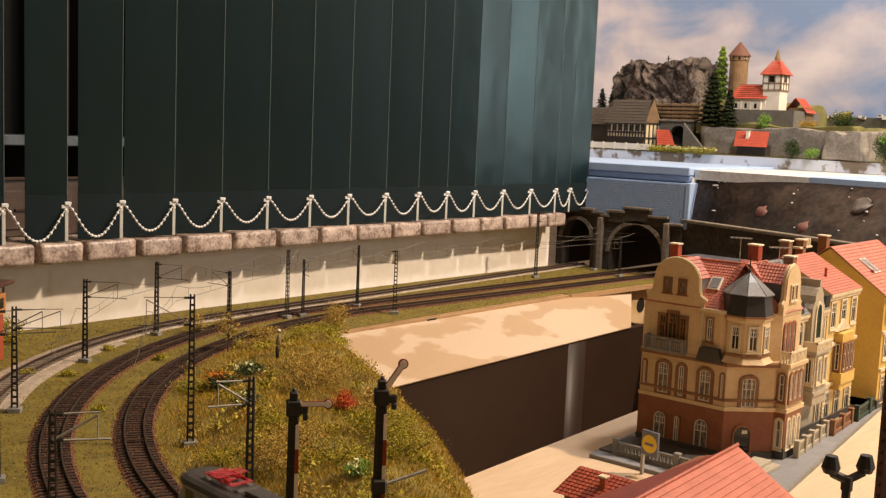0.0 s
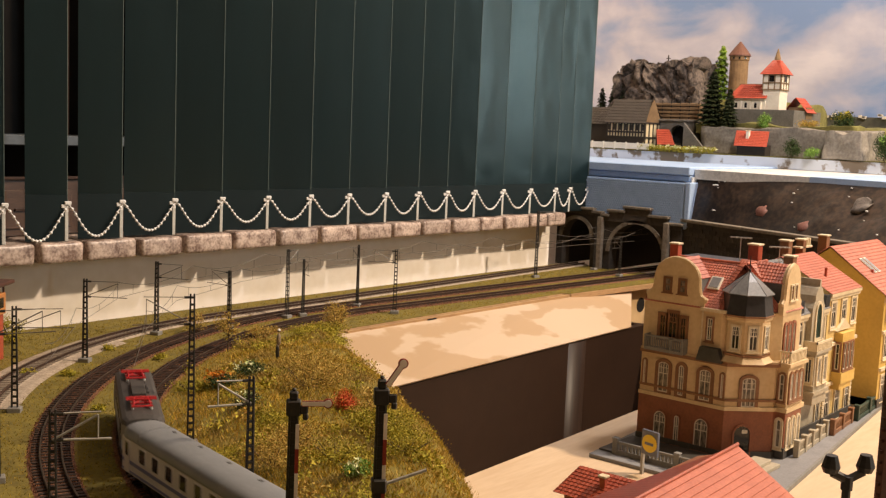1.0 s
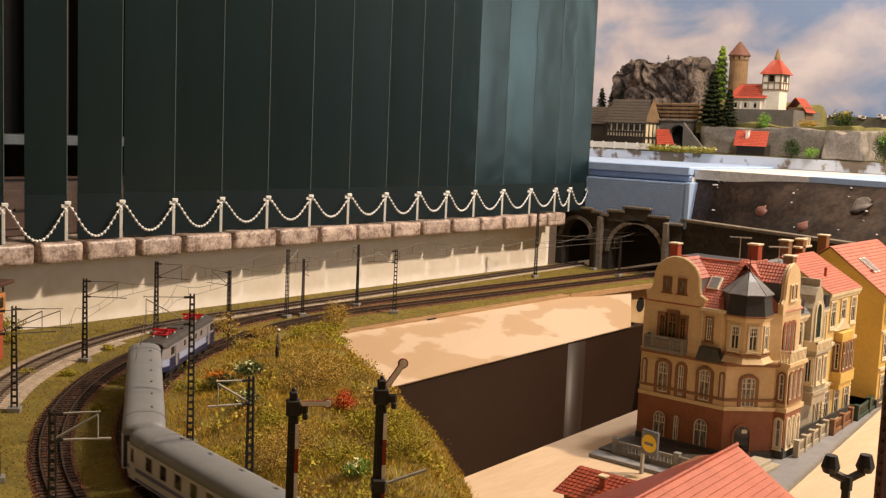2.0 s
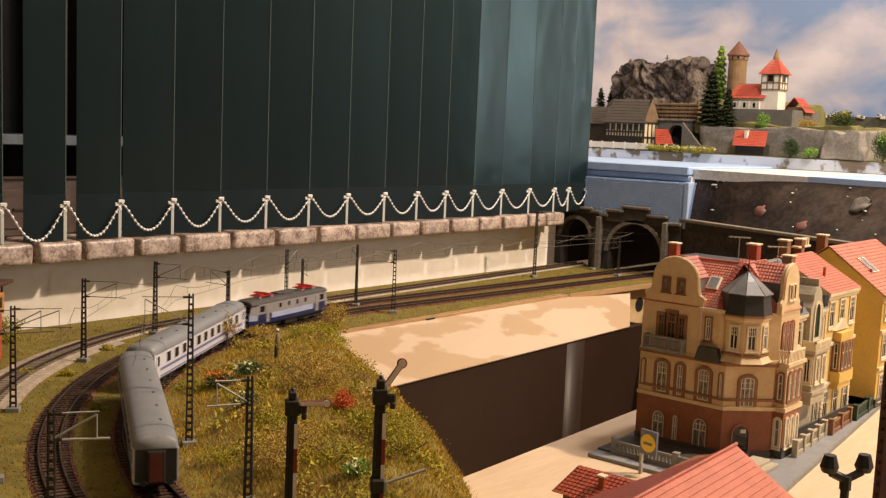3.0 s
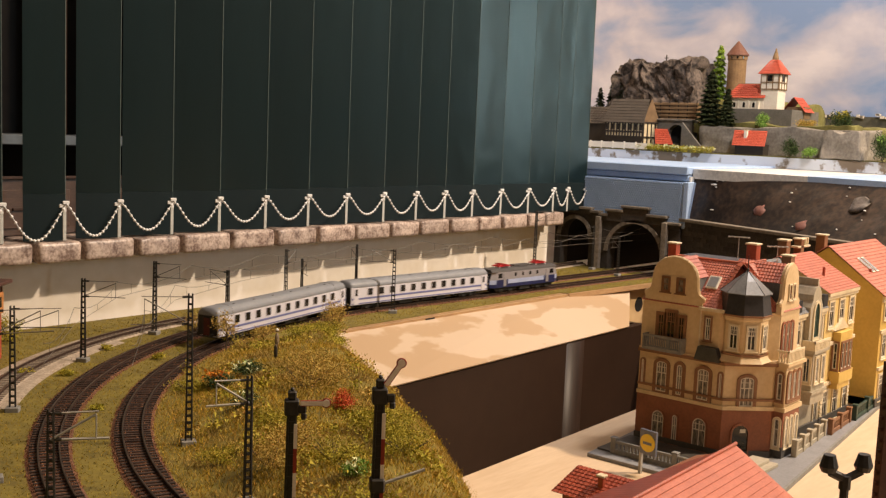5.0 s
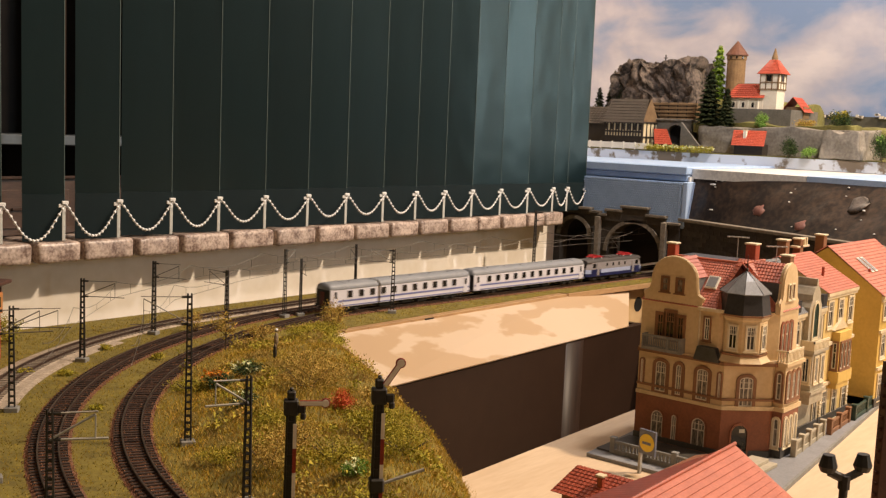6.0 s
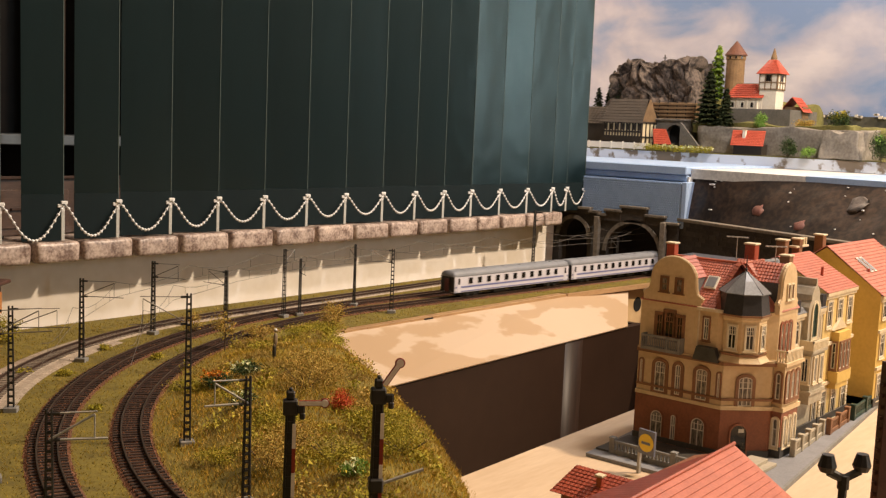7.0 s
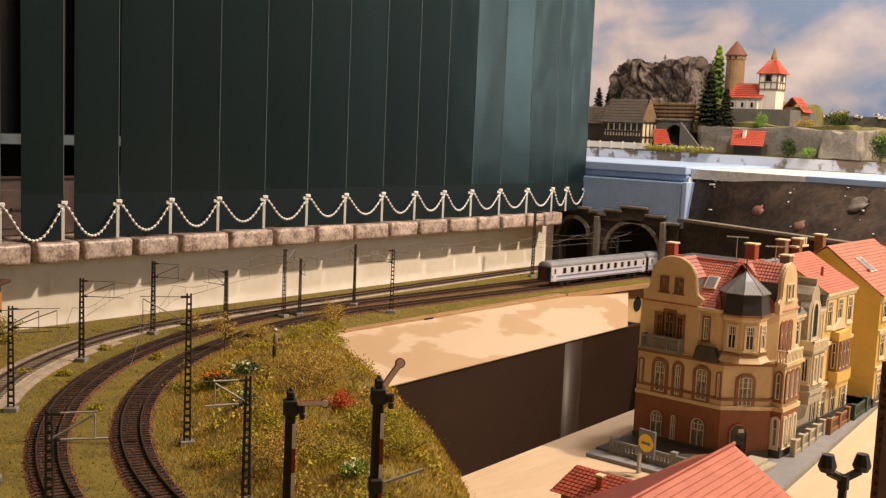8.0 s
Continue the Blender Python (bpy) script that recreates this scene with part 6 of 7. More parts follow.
# ---- catenary masts ----
def mast_mesh(h, w=0.0052):
    bm = bmesh.new()
    for sx in (-1, 1):
        for sy in (-1, 1):
            tube(bm, (sx * w / 2, sy * w * 0.3, 0), (sx * w / 2 * 0.62, sy * w * 0.2, h), 0.00075, seg=4)
    n = int(h / 0.0062)
    for i in range(n):
        z = (i + 0.5) * h / n
        k = 1 - 0.38 * z / h
        for sy in (-1, 1):
            box(bm, -w / 2 * k, w / 2 * k, sy * w * 0.3 * k - 0.0003, sy * w * 0.3 * k + 0.0003, z - 0.0008, z + 0.0008)
    return bm


def mast(x, y, h, heading, reach, label="black lattice catenary mast beside the track", base=True, arm=None, z=BED, lower=0.018):
    t = thing("catenary_mast", label, "mast", pose(x, y, z, 0, 0, heading), group="catenary masts")
    part("lattice", mast_mesh(h), M["mast"], t)
    if base:
        part("footing", boxes((-0.0065, 0.0065, -0.0055, 0.0055, -0.001, 0.006), bevel=0.0006), M["concrete"], t, "grey concrete footing")
    mt = arm or M["wire"]
    bm = bmesh.new()
    r = 0.0005 if arm is None else 0.0009
    top = h - 0.003
    tube(bm, (0, 0, top), (reach * 0.9, 0, top + 0.001), r * 0.7, seg=5)
    tube(bm, (0, 0, top - lower), (reach * 0.85, 0, top - 0.001), r, seg=5)
    tube(bm, (0, 0, top - lower), (reach * 1.1, 0, top - lower + 0.0005), r, seg=5)
    tube(bm, (reach * 0.85, 0, top - 0.001), (reach * 0.85, 0, top - lower), r * 0.6, seg=5)
    part("bracket", bm, mt, t)
    for zz in (top, top - lower):
        bm = bmesh.new()
        tube(bm, (0.002, 0, zz), (0.007, 0, zz), 0.0011, seg=7)
        part("insulator", bm, M["mast"], t)
    return t


def towards(x, y, way):
    d = way.c - Vector((x, y))
    return math.degrees(math.atan2(d.y, d.x))


mast(0.678, 1.110, 0.100, towards(0.678, 1.11, OUTER), 0.046)
mast(0.835, 1.194, 0.100, towards(0.835, 1.194, OUTER), 0.044)
mast(0.570, 0.762, 0.138, towards(0.57, 0.762, INNER) + 180, 0.046, lower=0.024)
mast(0.936, 1.168, 0.083, 100, 0.038)
mast(1.056, 1.183, 0.104, 15, 0.030)
mast(1.085, 1.180, 0.088, -120, 0.034)
mast(1.214, 1.193, 0.101, -150, 0.040)
mast(1.215, 1.112, 0.102, 130, 0.040)
mast(1.752, 1.224, 0.136, -20, 0.050, "tall black lattice catenary mast between the tracks")
mast(0.512, 0.962, 0.105, towards(0.512, 0.962, OUTER), 0.050)
mast(0.402, 0.784, 0.140, towards(0.402, 0.784, OUTER), 0.040)
mast(0.512, 0.611, 0.101, towards(0.512, 0.611, INNER) + 175, 0.030, "black lattice catenary mast with pale bracket arms", arm=M["arm_grey"])
mast(0.366, 0.638, 0.096, -38, 0.034, "black lattice catenary mast with pale bracket arms", arm=M["arm_grey"])
mast(1.962, 1.219, 0.096, 180, 0.030)
mast(1.922, 1.132, 0.082, 180, 0.030)

# overhead wires along both main tracks
def wires(way, s0, s1, span, seed):
    cu = bmesh.new()
    rg = random.Random(seed)
    n = int((s1 - s0) / span)
    for k in range(n):
        a, b = s0 + k * span, s0 + (k + 1) * span
        last = None
        for i in range(7):
            s = a + (b - a) * i / 6
            pa, pb = way.at(a, 0.004 * (-1) ** k), way.at(b, -0.004 * (-1) ** k)
            p = pa.lerp(pb, i / 6)
            sag = 0.011 * (1 - (2 * i / 6 - 1) ** 2)
            cur = (Vector((p.x, p.y, 0.073)), Vector((p.x, p.y, 0.0905 - sag)))
            if last:
                tube(cu, last[0], cur[0], 0.00028, seg=4)
                tube(cu, last[1], cur[1], 0.00028, seg=4)
            if i in (1, 3, 5):
                tube(cu, cur[0], cur[1], 0.00018, seg=3)
            last = cur
    return cu


tagged(link_mesh("overhead_wire", wires(INNER, -0.84, 0.86, 0.17, 1), M["wire"]), "thin grey overhead wires above the inner track", "overhead wire")
tagged(link_mesh("overhead_wire", wires(OUTER, -0.85, 0.90, 0.175, 2), M["wire"]), "thin grey overhead wires above the outer track", "overhead wire")


# ---- semaphores ----
def semaphore(x, y, top, heading, tilt, label):
    t = thing("semaphore_signal", label, "signal", pose(x, y, BED, 0, 0, heading), group="semaphore signals")
    h = top - BED
    bm = mast_mesh(h, 0.0066)
    box(bm, -0.0020, 0.0018, -0.0013, 0.0010, 0, h)
    part("lattice", bm, M["mast"], t)
    z = h - 0.010
    k = 0
    while z > 0.01:
        part("mast_plate", boxes((0.0012, 0.0032, -0.0027, -0.0020, z - 0.0140, z)), M["signal_white"] if k % 2 == 0 else M["signal_red"], t, "white mast plate" if k % 2 == 0 else "red mast plate")
        z -= 0.0142
        k += 1
    part("lamp_box", boxes((-0.0042, 0.0040, -0.0028, 0.0040, h - 0.0055, h + 0.0035), (-0.0024, 0.0024, -0.0022, 0.0022, h + 0.0035, h + 0.0085), (0.0030, 0.0080, -0.0030, -0.0018, h - 0.0040, h + 0.0010), (0.0050, 0.0082, -0.0034, -0.0014, h - 0.0075, h - 0.0035), (-0.0012, 0.0012, -0.0012, 0.0012, h + 0.0085, h + 0.0105), bevel=0.0008), M["mast"], t)
    arm = part("arm", boxes((0.0045, 0.0172, -0.0006, 0.0006, -0.0012, 0.0012)), M["signal_white"], t, "pale signal arm with red rim")
    arm.matrix_basis = pose(0, -0.0035, h + 0.0022, 0, -tilt, 0)
    part("arm_rim", boxes((0.0045, 0.0172, -0.0004, 0.0008, -0.0016, 0.0016)), M["signal_red"], arm)
    bm = bmesh.new()
    tube(bm, (0.0188, -0.0007, 0), (0.0188, 0.0006, 0), 0.0021, seg=14)
    part("arm_disc", bm, M["signal_white"], arm)
    bm = bmesh.new()
    tube(bm, (0.0188, -0.0001, 0), (0.0188, 0.0009, 0), 0.0028, seg=14)
    part("disc_rim", bm, M["signal_red"], arm)
    return t


semaphore(0.397, 0.437, 0.1270, -40, 0, "semaphore signal, arm level, red and white mast plates")
semaphore(0.4115, 0.3835, 0.1415, -40, 56, "semaphore signal, arm raised, red and white mast plates")
# bracket with a rod at the foot of the second signal
rod = thing("signal_rod", "grey wire guide rod beside the signal", "rod", pose(0.4115, 0.3835, BED, 0, 0, -40))
bm = bmesh.new()
tube(bm, (0.002, 0, 0.098), (0.026, 0.0, 0.106), 0.0010, seg=6)
part("rod", bm, M["arm_grey"], rod)
part("collar", boxes((-0.004, 0.004, -0.004, 0.004, 0.094, 0.102), bevel=0.001), M["mast"], rod)

tm = thing("tall_mast", "dark red-brown lattice mast close by", "mast", pose(0.5640, 0.1675, BASE, 0, 0, -40))
part("post", boxes((-0.0030, 0.0030, -0.0030, 0.0030, 0, 0.235)), M["brown_mast"], tm)
rg_me = None
for i in range(36):
    if rg_me is None:
        o = part("rung", boxes((-0.0042, -0.0030, -0.0012, 0.0012, -0.0008, 0.0008)), M["brown_mast"], tm)
        rg_me = o.data
    else:
        o = new("rung", rg_me)
        o.parent = tm
    o.location.z = 0.02 + i * 0.0058

# wooden hut by the wall
hut = thing("signal_hut", "orange-brown wooden signal hut with flat roof", "hut", pose(0.578, 1.190, BED, 0, 0, -50))
part("wall", boxes((-0.03, 0.03, -0.025, 0.025, 0, 0.055), bevel=0.0006), M["tiles_dark"], hut)
part("upper_wall", boxes((-0.032, 0.032, -0.027, 0.027, 0.055, 0.080), bevel=0.0006), M["orange_wood"], hut, "orange timber upper storey")
part("roof", boxes((-0.040, 0.040, -0.034, 0.034, 0.090, 0.0945), bevel=0.001), M["brown_mast"], hut)
for sx in (-0.03, 0.03):
    for sy in (-0.025, 0.025):
        part("post", boxes((sx - 0.001, sx + 0.001, sy - 0.001, sy + 0.001, 0.080, 0.090)), M["brown_mast"], hut)
part("window", boxes((0.0320, 0.0324, -0.02, 0.02, 0.063, 0.075)), M["window_dark"], hut)
bush("green_bush", "dark bush beside the hut", 0.668, 1.262, BED, 0.022, 0.034, 500, 0.0036, M["leaf_olive"], 54)


# ---- brown slope and upper deck ----
M["rock"] = mat("grey_rock", (0.17, 0.130, 0.105), (0.035, 0.027, 0.022), 0.85, 30, 1.0, fine=4, spread=(0.4, 0.6))
M["deck_wall"] = mat("rough_stone_wall", (0.30, 0.265, 0.22), (0.17, 0.145, 0.115), 0.85, 40, 0.7, fine=4)
M["deck_turf"] = mat("deck_turf", (0.22, 0.20, 0.06), (0.12, 0.11, 0.03), 0.95, 30, 0.6)
M["deck_edge"] = mat("patchy_painted_edge", (0.62, 0.66, 0.74), (0.20, 0.155, 0.11), 0.7, 12, 0.4, fine=2.5, spread=(0.46, 0.50))
M["timber"] = mat("dark_timber", (0.035, 0.026, 0.02), (0.02, 0.015, 0.012), 0.7, 80, 0.3)
M["plaster"] = mat("cream_plaster", (0.72, 0.62, 0.42), (0.60, 0.50, 0.32), 0.7, 60, 0.2)
M["church_white"] = mat("church_white", (0.80, 0.74, 0.62), (0.70, 0.62, 0.50), 0.7, 60, 0.2)
M["barn_roof"] = mat("brown_shingle_roof", (0.070, 0.055, 0.042), (0.042, 0.033, 0.025), 0.6, 60, 0.4)
M["bright_red"] = mat("bright_red_roof", (0.50, 0.085, 0.045), (0.40, 0.062, 0.032), 0.5, 60, 0.2, per=("island", 0.08))
M["tower_stone"] = mat("tower_stone", (0.30, 0.185, 0.085), (0.18, 0.105, 0.05), 0.85, 60, 0.6)
M["tower_roof"] = mat("brown_tower_roof", (0.20, 0.085, 0.05), (0.13, 0.05, 0.03), 0.6, 60, 0.3)
M["log"] = mat("log_wall", (0.25, 0.16, 0.08), (0.14, 0.085, 0.045), 0.8, 50, 0.5)
M["church_grey"] = mat("grey_wall", (0.17, 0.155, 0.135), (0.11, 0.10, 0.085), 0.85, 50, 0.4)
M["leaf_far"] = many("conifer_needles", [(0.012, 0.022, 0.009), (0.025, 0.04, 0.014), (0.05, 0.055, 0.02), (0.015, 0.02, 0.01)], 0.8)

verts, faces = [], []
low = [(2.018, 1.030, 0.1200), (1.831, 0.565, 0.1200), (1.62, 0.05, 0.1200)]
high = [(2.040, 1.034, 0.2055), (1.980, 0.630, 0.2145), (1.86, 0.05, 0.2145)]
nu, nv = 90, 26
for i in range(nu + 1):
    u = 2 * i / nu
    k, fr = min(int(u), 1), u - min(int(u), 1)
    a, b = Vector(low[k]).lerp(Vector(low[k + 1]), fr), Vector(high[k]).lerp(Vector(high[k + 1]), fr)
    for j in range(nv + 1):
        p = a.lerp(b, j / nv)
        edge_k = min(1, 4 * j / nv, 4 * (1 - j / nv))
        p.z += edge_k * (0.006 * noise.noise((p.x * 16, p.y * 16, 0)) + 0.003 * noise.noise((p.x * 50, p.y * 50, 3)))
        verts.append(p)
for i in range(nu):
    for j in range(nv):
        a = i * (nv + 1) + j
        faces.append((a, a + 1, a + nv + 2, a + nv + 1))
tagged(soup("brown_slope", verts, faces, M["brown_rough"], smooth=True), "glossy dark brown unfinished slope above the wall", "slope", kind="structure")
tagged(link_mesh("slope_end", boxes((2.020, 2.046, 1.0305, 1.0340, 0.12, 0.205))  , M["white_rough"]), "white plastered slope end", "slope", kind="structure")
# pale crumbs and pink stains stuck on the slope
rg = random.Random(77)
bm = bmesh.new()
def on_slope(u, v):
    k, fr = min(int(u), 1), u - min(int(u), 1)
    return Vector(low[k]).lerp(Vector(low[k + 1]), fr).lerp(Vector(high[k]).lerp(Vector(high[k + 1]), fr), v)
for i in range(18):
    p = on_slope(rg.uniform(0.05, 1.1), rg.uniform(0.05, 0.95))
    s = rg.uniform(0.001, 0.0035)
    bmesh.ops.create_icosphere(bm, subdivisions=1, radius=1, matrix=Matrix.Translation(p + Vector((0, 0, 0.003))) @ Matrix.Rotation(rg.uniform(0, 3), 4, "Z") @ Matrix.Diagonal((s * rg.uniform(1, 3), s, s * 0.6, 1)))
tagged(link_mesh("plaster_crumbs", bm, M["white_rough"]), "pale plaster crumbs stuck on the slope", "crumbs", kind="stuff")
for u, v, r in ((0.40, 0.36, 0.013), (0.62, 0.17, 0.012), (0.88, 0.62, 0.020)):
    p = on_slope(u, v)
    bm = bmesh.new()
    bmesh.ops.create_icosphere(bm, subdivisions=2, radius=1, matrix=Matrix.Translation(p) @ (on_slope(u, v + 0.05) - on_slope(u, v)).cross(on_slope(u - 0.05, v) - on_slope(u, v)).to_track_quat("Z", "Y").to_matrix().to_4x4() @ Matrix.Diagonal((r, r * 1.1, 0.0035, 1)))
    for vv in bm.verts:
        vv.co += Vector((noise.noise(vv.co * 90), noise.noise(vv.co * 90 + Vector((5, 0, 0))), noise.noise(vv.co * 90 + Vector((0, 5, 0))))) * r * 0.45
    tagged(link_mesh("glue_patch", bm, M["glue_grey"] if u > 0.8 else M["glue_pink"], smooth=True), "pinkish lump of filler on the slope", "filler")

bm = bmesh.new()
def wedge(pts, z0, z1, name, material, label):
    b = bmesh.new()
    f = b.faces.new([b.verts.new((x, y, z1)) for x, y in pts])
    r = bmesh.ops.extrude_face_region(b, geom=[f])
    bmesh.ops.translate(b, verts=[v for v in r["geom"] if isinstance(v, bmesh.types.BMVert)], vec=(0, 0, z0 - z1))
    bmesh.ops.recalc_face_normals(b, faces=list(b.faces))
    return tagged(link_mesh(name, b, material), label, "board", kind="structure")
bm.free()
wedge([(2.034, 1.0330), (2.003, 0.780), (2.9, 0.78), (2.9, 1.0330)], 0.2016, 0.2215, "white_ledge", M["white_rough"], "white plastered ledge below the upper deck")
wedge([(2.003, 0.779), (1.976, 0.630), (1.856, 0.05), (2.9, 0.05), (2.9, 0.779)], 0.2100, 0.2220, "foam_ledge", M["foam"], "pale blue foam ledge below the upper deck")
wedge([(2.40, 2.0), (2.44, 1.2), (2.52, 0.05), (3.29, 0.05), (3.29, 2.0)], 0.2225, 0.2480, "upper_deck", M["deck_edge"], "upper deck edge with patchy white and blue paint")
wedge([(2.405, 2.0), (2.445, 1.2), (2.525, 0.05), (3.29, 0.05), (3.29, 2.0)], 0.2484, 0.2500, "deck_ground", M["deck_turf"], "dry turf on the upper deck")


def rocky(name, label, x0, x1, y0, y1, z0, z1, material, seed, rough, kind="structure", nx=8, ny=60, nz=22, taper=0.0, crag=0.0):
    """A craggy block: a box whose skin is pushed about by noise."""
    bm = bmesh.new()
    box(bm, x0, x1, y0, y1, z0, z1)
    bmesh.ops.subdivide_edges(bm, edges=list(bm.edges), cuts=46 if crag else 26, use_grid_fill=True)
    c = Vector(((x0 + x1) / 2, (y0 + y1) / 2, z0))
    for v in bm.verts:
        h = (v.co.z - z0) / (z1 - z0)
        p = v.co * 1.0
        d = Vector((noise.noise(p * 14 + Vector((seed, 0, 0))), noise.noise(p * 14 + Vector((0, seed, 0))), noise.noise(p * 14 + Vector((0, 0, seed)))))
        d += 0.6 * Vector((noise.noise(p * 38 + Vector((seed, 0, 0))), noise.noise(p * 38 + Vector((0, seed, 0))), noise.noise(p * 38 + Vector((0, 0, seed)))))
        if crag:
            near = noise.voronoi(Vector((p.x * 13, p.y * 24, p.z * 11)))[0]
            fine_ = noise.voronoi(Vector((p.x * 40, p.y * 60, p.z * 32)))[0]
            d += Vector((1.0, 0.25 * d.y, -0.35 * h)) * (crag / rough) * ((near[1] - near[0]) * -1.0 + 0.45 * (fine_[0] - fine_[1]) + 0.5)
        v.co += d * rough * (0.25 + 0.75 * min(1, h * 3))
        v.co.y = c.y + (v.co.y - c.y) * (1 - taper * h)
        v.co.x = c.x + (v.co.x - c.x) * (1 - taper * 0.6 * h)
    return tagged(link_mesh(name, bm, material, smooth=not crag), label, "rock", kind=kind)


rocky("rock_cliff", "grey craggy rock outcrop", 2.63, 2.78, 1.352, 1.618, 0.30, 0.488, M["rock"], 3.0, 0.022, taper=0.12, crag=0.034)
rocky("stone_bank", "rough pale stone retaining wall of the castle hill", 2.500, 2.60, 0.840, 1.262, 0.250, 0.318, M["deck_wall"], 8.0, 0.006)
rocky("stone_bank", "rounded stone end of the castle hill", 2.46, 2.56, 0.840, 0.935, 0.250, 0.312, M["deck_wall"], 9.0, 0.010, taper=0.15)
rocky("castle_hill", "dry grassy terrace below the church", 2.53, 2.95, 0.880, 1.290, 0.300, 0.326, M["deck_turf"], 5.0, 0.008)
rocky("castle_hill", "grassy knoll below the castle tower", 2.66, 2.95, 1.110, 1.320, 0.320, 0.385, M["deck_turf"], 6.0, 0.012, taper=0.1)
rocky("back_bank", "earth bank behind the half-timbered house", 2.60, 2.95, 1.25, 1.75, 0.250, 0.325, M["deck_turf"], 7.0, 0.008)


def xface(x, yl, z=0.0):
    """A front that looks towards -x; its own x runs towards -y."""
    return facing(x, yl, 180, z)


# half-timbered farmhouse
fh = thing("half_timbered_house", "half-timbered farmhouse with brown shingle roof", "house")
X, YL, YR, Z0, ZE, ZR = 2.47, 1.517, 1.393, 0.252, 0.322, 0.381
part("wall", boxes((X, X + 0.085, YR + 0.012, YL, Z0, ZE)), M["plaster"], fh)
ff = xface(X, YL)
wlen = YL - YR - 0.012
part("ground_wall", boxes((X - 0.001, X, YR + 0.012, YL, Z0, Z0 + 0.030)), M["timber"], fh)
for z in (Z0 + 0.030, Z0 + 0.043, ZE - 0.003):
    bm = bmesh.new()
    box(bm, 0, wlen, -0.0022, 0, z - 0.0022, z + 0.0022, m=ff)
    part("beam", bm, M["timber"], fh)
for i in range(14):
    u = wlen * i / 13
    bm = bmesh.new()
    box(bm, u - 0.0016, u + 0.0016, -0.0020, 0, Z0 + 0.03, ZE, m=ff)
    part("post", bm, M["timber"], fh)
for i in range(13):
    if i % 2 == 0:
        u = wlen * (i + 0.5) / 13
        bm = bmesh.new()
        box(bm, u - 0.0050, u + 0.0050, -0.0016, 0, Z0 + 0.0475, ZE - 0.0065, m=ff)
        part("window", bm, M["window_dark"], fh)
# gable end towards -y, seen obliquely
fg = facing(X, YR + 0.012, -90)
part("gable", (lambda b: (prism(b, [(0, ZE), (0.085, ZE), (0.0425, ZR)], 0.003, fg), b)[1])(bmesh.new()), M["log"], fh)
for u in (0.002, 0.022, 0.0425, 0.063, 0.083):
    bm = bmesh.new()
    box(bm, u - 0.0018, u + 0.0018, -0.002, 0, Z0, ZE, m=fg)
    part("post", bm, M["timber"], fh)
for z in (Z0 + 0.03, ZE - 0.002):
    bm = bmesh.new()
    box(bm, 0, 0.085, -0.0024, 0, z - 0.002, z + 0.002, m=fg)
    part("beam", bm, M["timber"], fh)
slab_roof(fh, "roof", M["barn_roof"], [((X - 0.010, YL + 0.006, ZE - 0.004), (X - 0.010, YR + 0.004, ZE - 0.004), (X + 0.0425, YR + 0.020, ZR), (X + 0.0425, YL + 0.006, ZR)), ((X + 0.095, YR + 0.004, ZE - 0.004), (X + 0.095, YL + 0.006, ZE - 0.004), (X + 0.0425, YL + 0.006, ZR), (X + 0.0425, YR + 0.020, ZR))], 8, 30)
wing = thing("farm_wing", "dark farm wing with brown roof", "house")
part("wall", boxes((2.50, 2.58, 1.525, 1.66, 0.25, 0.318)), M["timber"], wing)
slab_roof(wing, "roof", M["barn_roof"], [((2.49, 1.67, 0.313), (2.49, 1.522, 0.313), (2.54, 1.522, 0.360), (2.54, 1.67, 0.360)), ((2.59, 1.522, 0.313), (2.59, 1.67, 0.313), (2.54, 1.67, 0.360), (2.54, 1.522, 0.360))], 7, 14)
# white fence
fe = thing("white_fence", "white panel fence before the farmhouse", "fence", pose(2.425, 1.60, 0.25, 0, 0, -90))
for i in range(7):
    part("panel", boxes((i * 0.034, i * 0.034 + 0.031, -0.0012, 0.0012, 0.002, 0.017)), M["church_white"], fe)
    part("post", boxes((i * 0.034 - 0.003, i * 0.034, -0.002, 0.002, 0.0, 0.019)), M["church_white"], fe)
# red shed roof beside it
sh = thing("red_shed", "small shed with bright red lean-to roof", "shed")
part("wall", boxes((2.47, 2.51, 1.318, 1.360, 0.25, 0.270)), M["timber"], sh)
slab_roof(sh, "roof", M["bright_red"], [((2.462, 1.362, 0.266), (2.462, 1.311, 0.266), (2.50, 1.350, 0.305), (2.50, 1.388, 0.305))], 7, 12)
# upper tunnel mouth
tp = thing("upper_portal", "grey stone tunnel mouth on the upper deck", "tunnel portal", kind="structure")
bm = bmesh.new()
mw = Matrix(((0, 1, 0, 2.545), (1, 0, 0, 0), (0, 0, 1, 0), (0, 0, 0, 1)))
pts = [(1.304, 0.25), (1.304, 0.328), (1.416, 0.328), (1.416, 0.25), (1.3733, 0.25)] + [(1.3486 + 0.0247 * math.cos(math.pi * i / 12), 0.293 + 0.0247 * math.sin(math.pi * i / 12)) for i in range(13)] + [(1.3239, 0.25)]
prism(bm, pts, 0.03, mw)
part("front", bm, M["church_grey"], tp)
# black plate that stands in for the dark of the bore
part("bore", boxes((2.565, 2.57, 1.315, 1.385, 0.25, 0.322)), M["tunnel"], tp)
part("coping", boxes((2.540, 2.58, 1.300, 1.420, 0.328, 0.333), bevel=0.001), M["deck_wall"], tp)
bm = bmesh.new()
prism(bm, [(1.304, 0.25), (1.304, 0.324), (1.250, 0.266), (1.250, 0.25)], 0.008, Matrix(((0, 1, 0, 2.488), (1, 0, 0, 0), (0, 0, 1, 0), (0, 0, 0, 1))))
part("wing_wall", bm, M["church_grey"], tp)
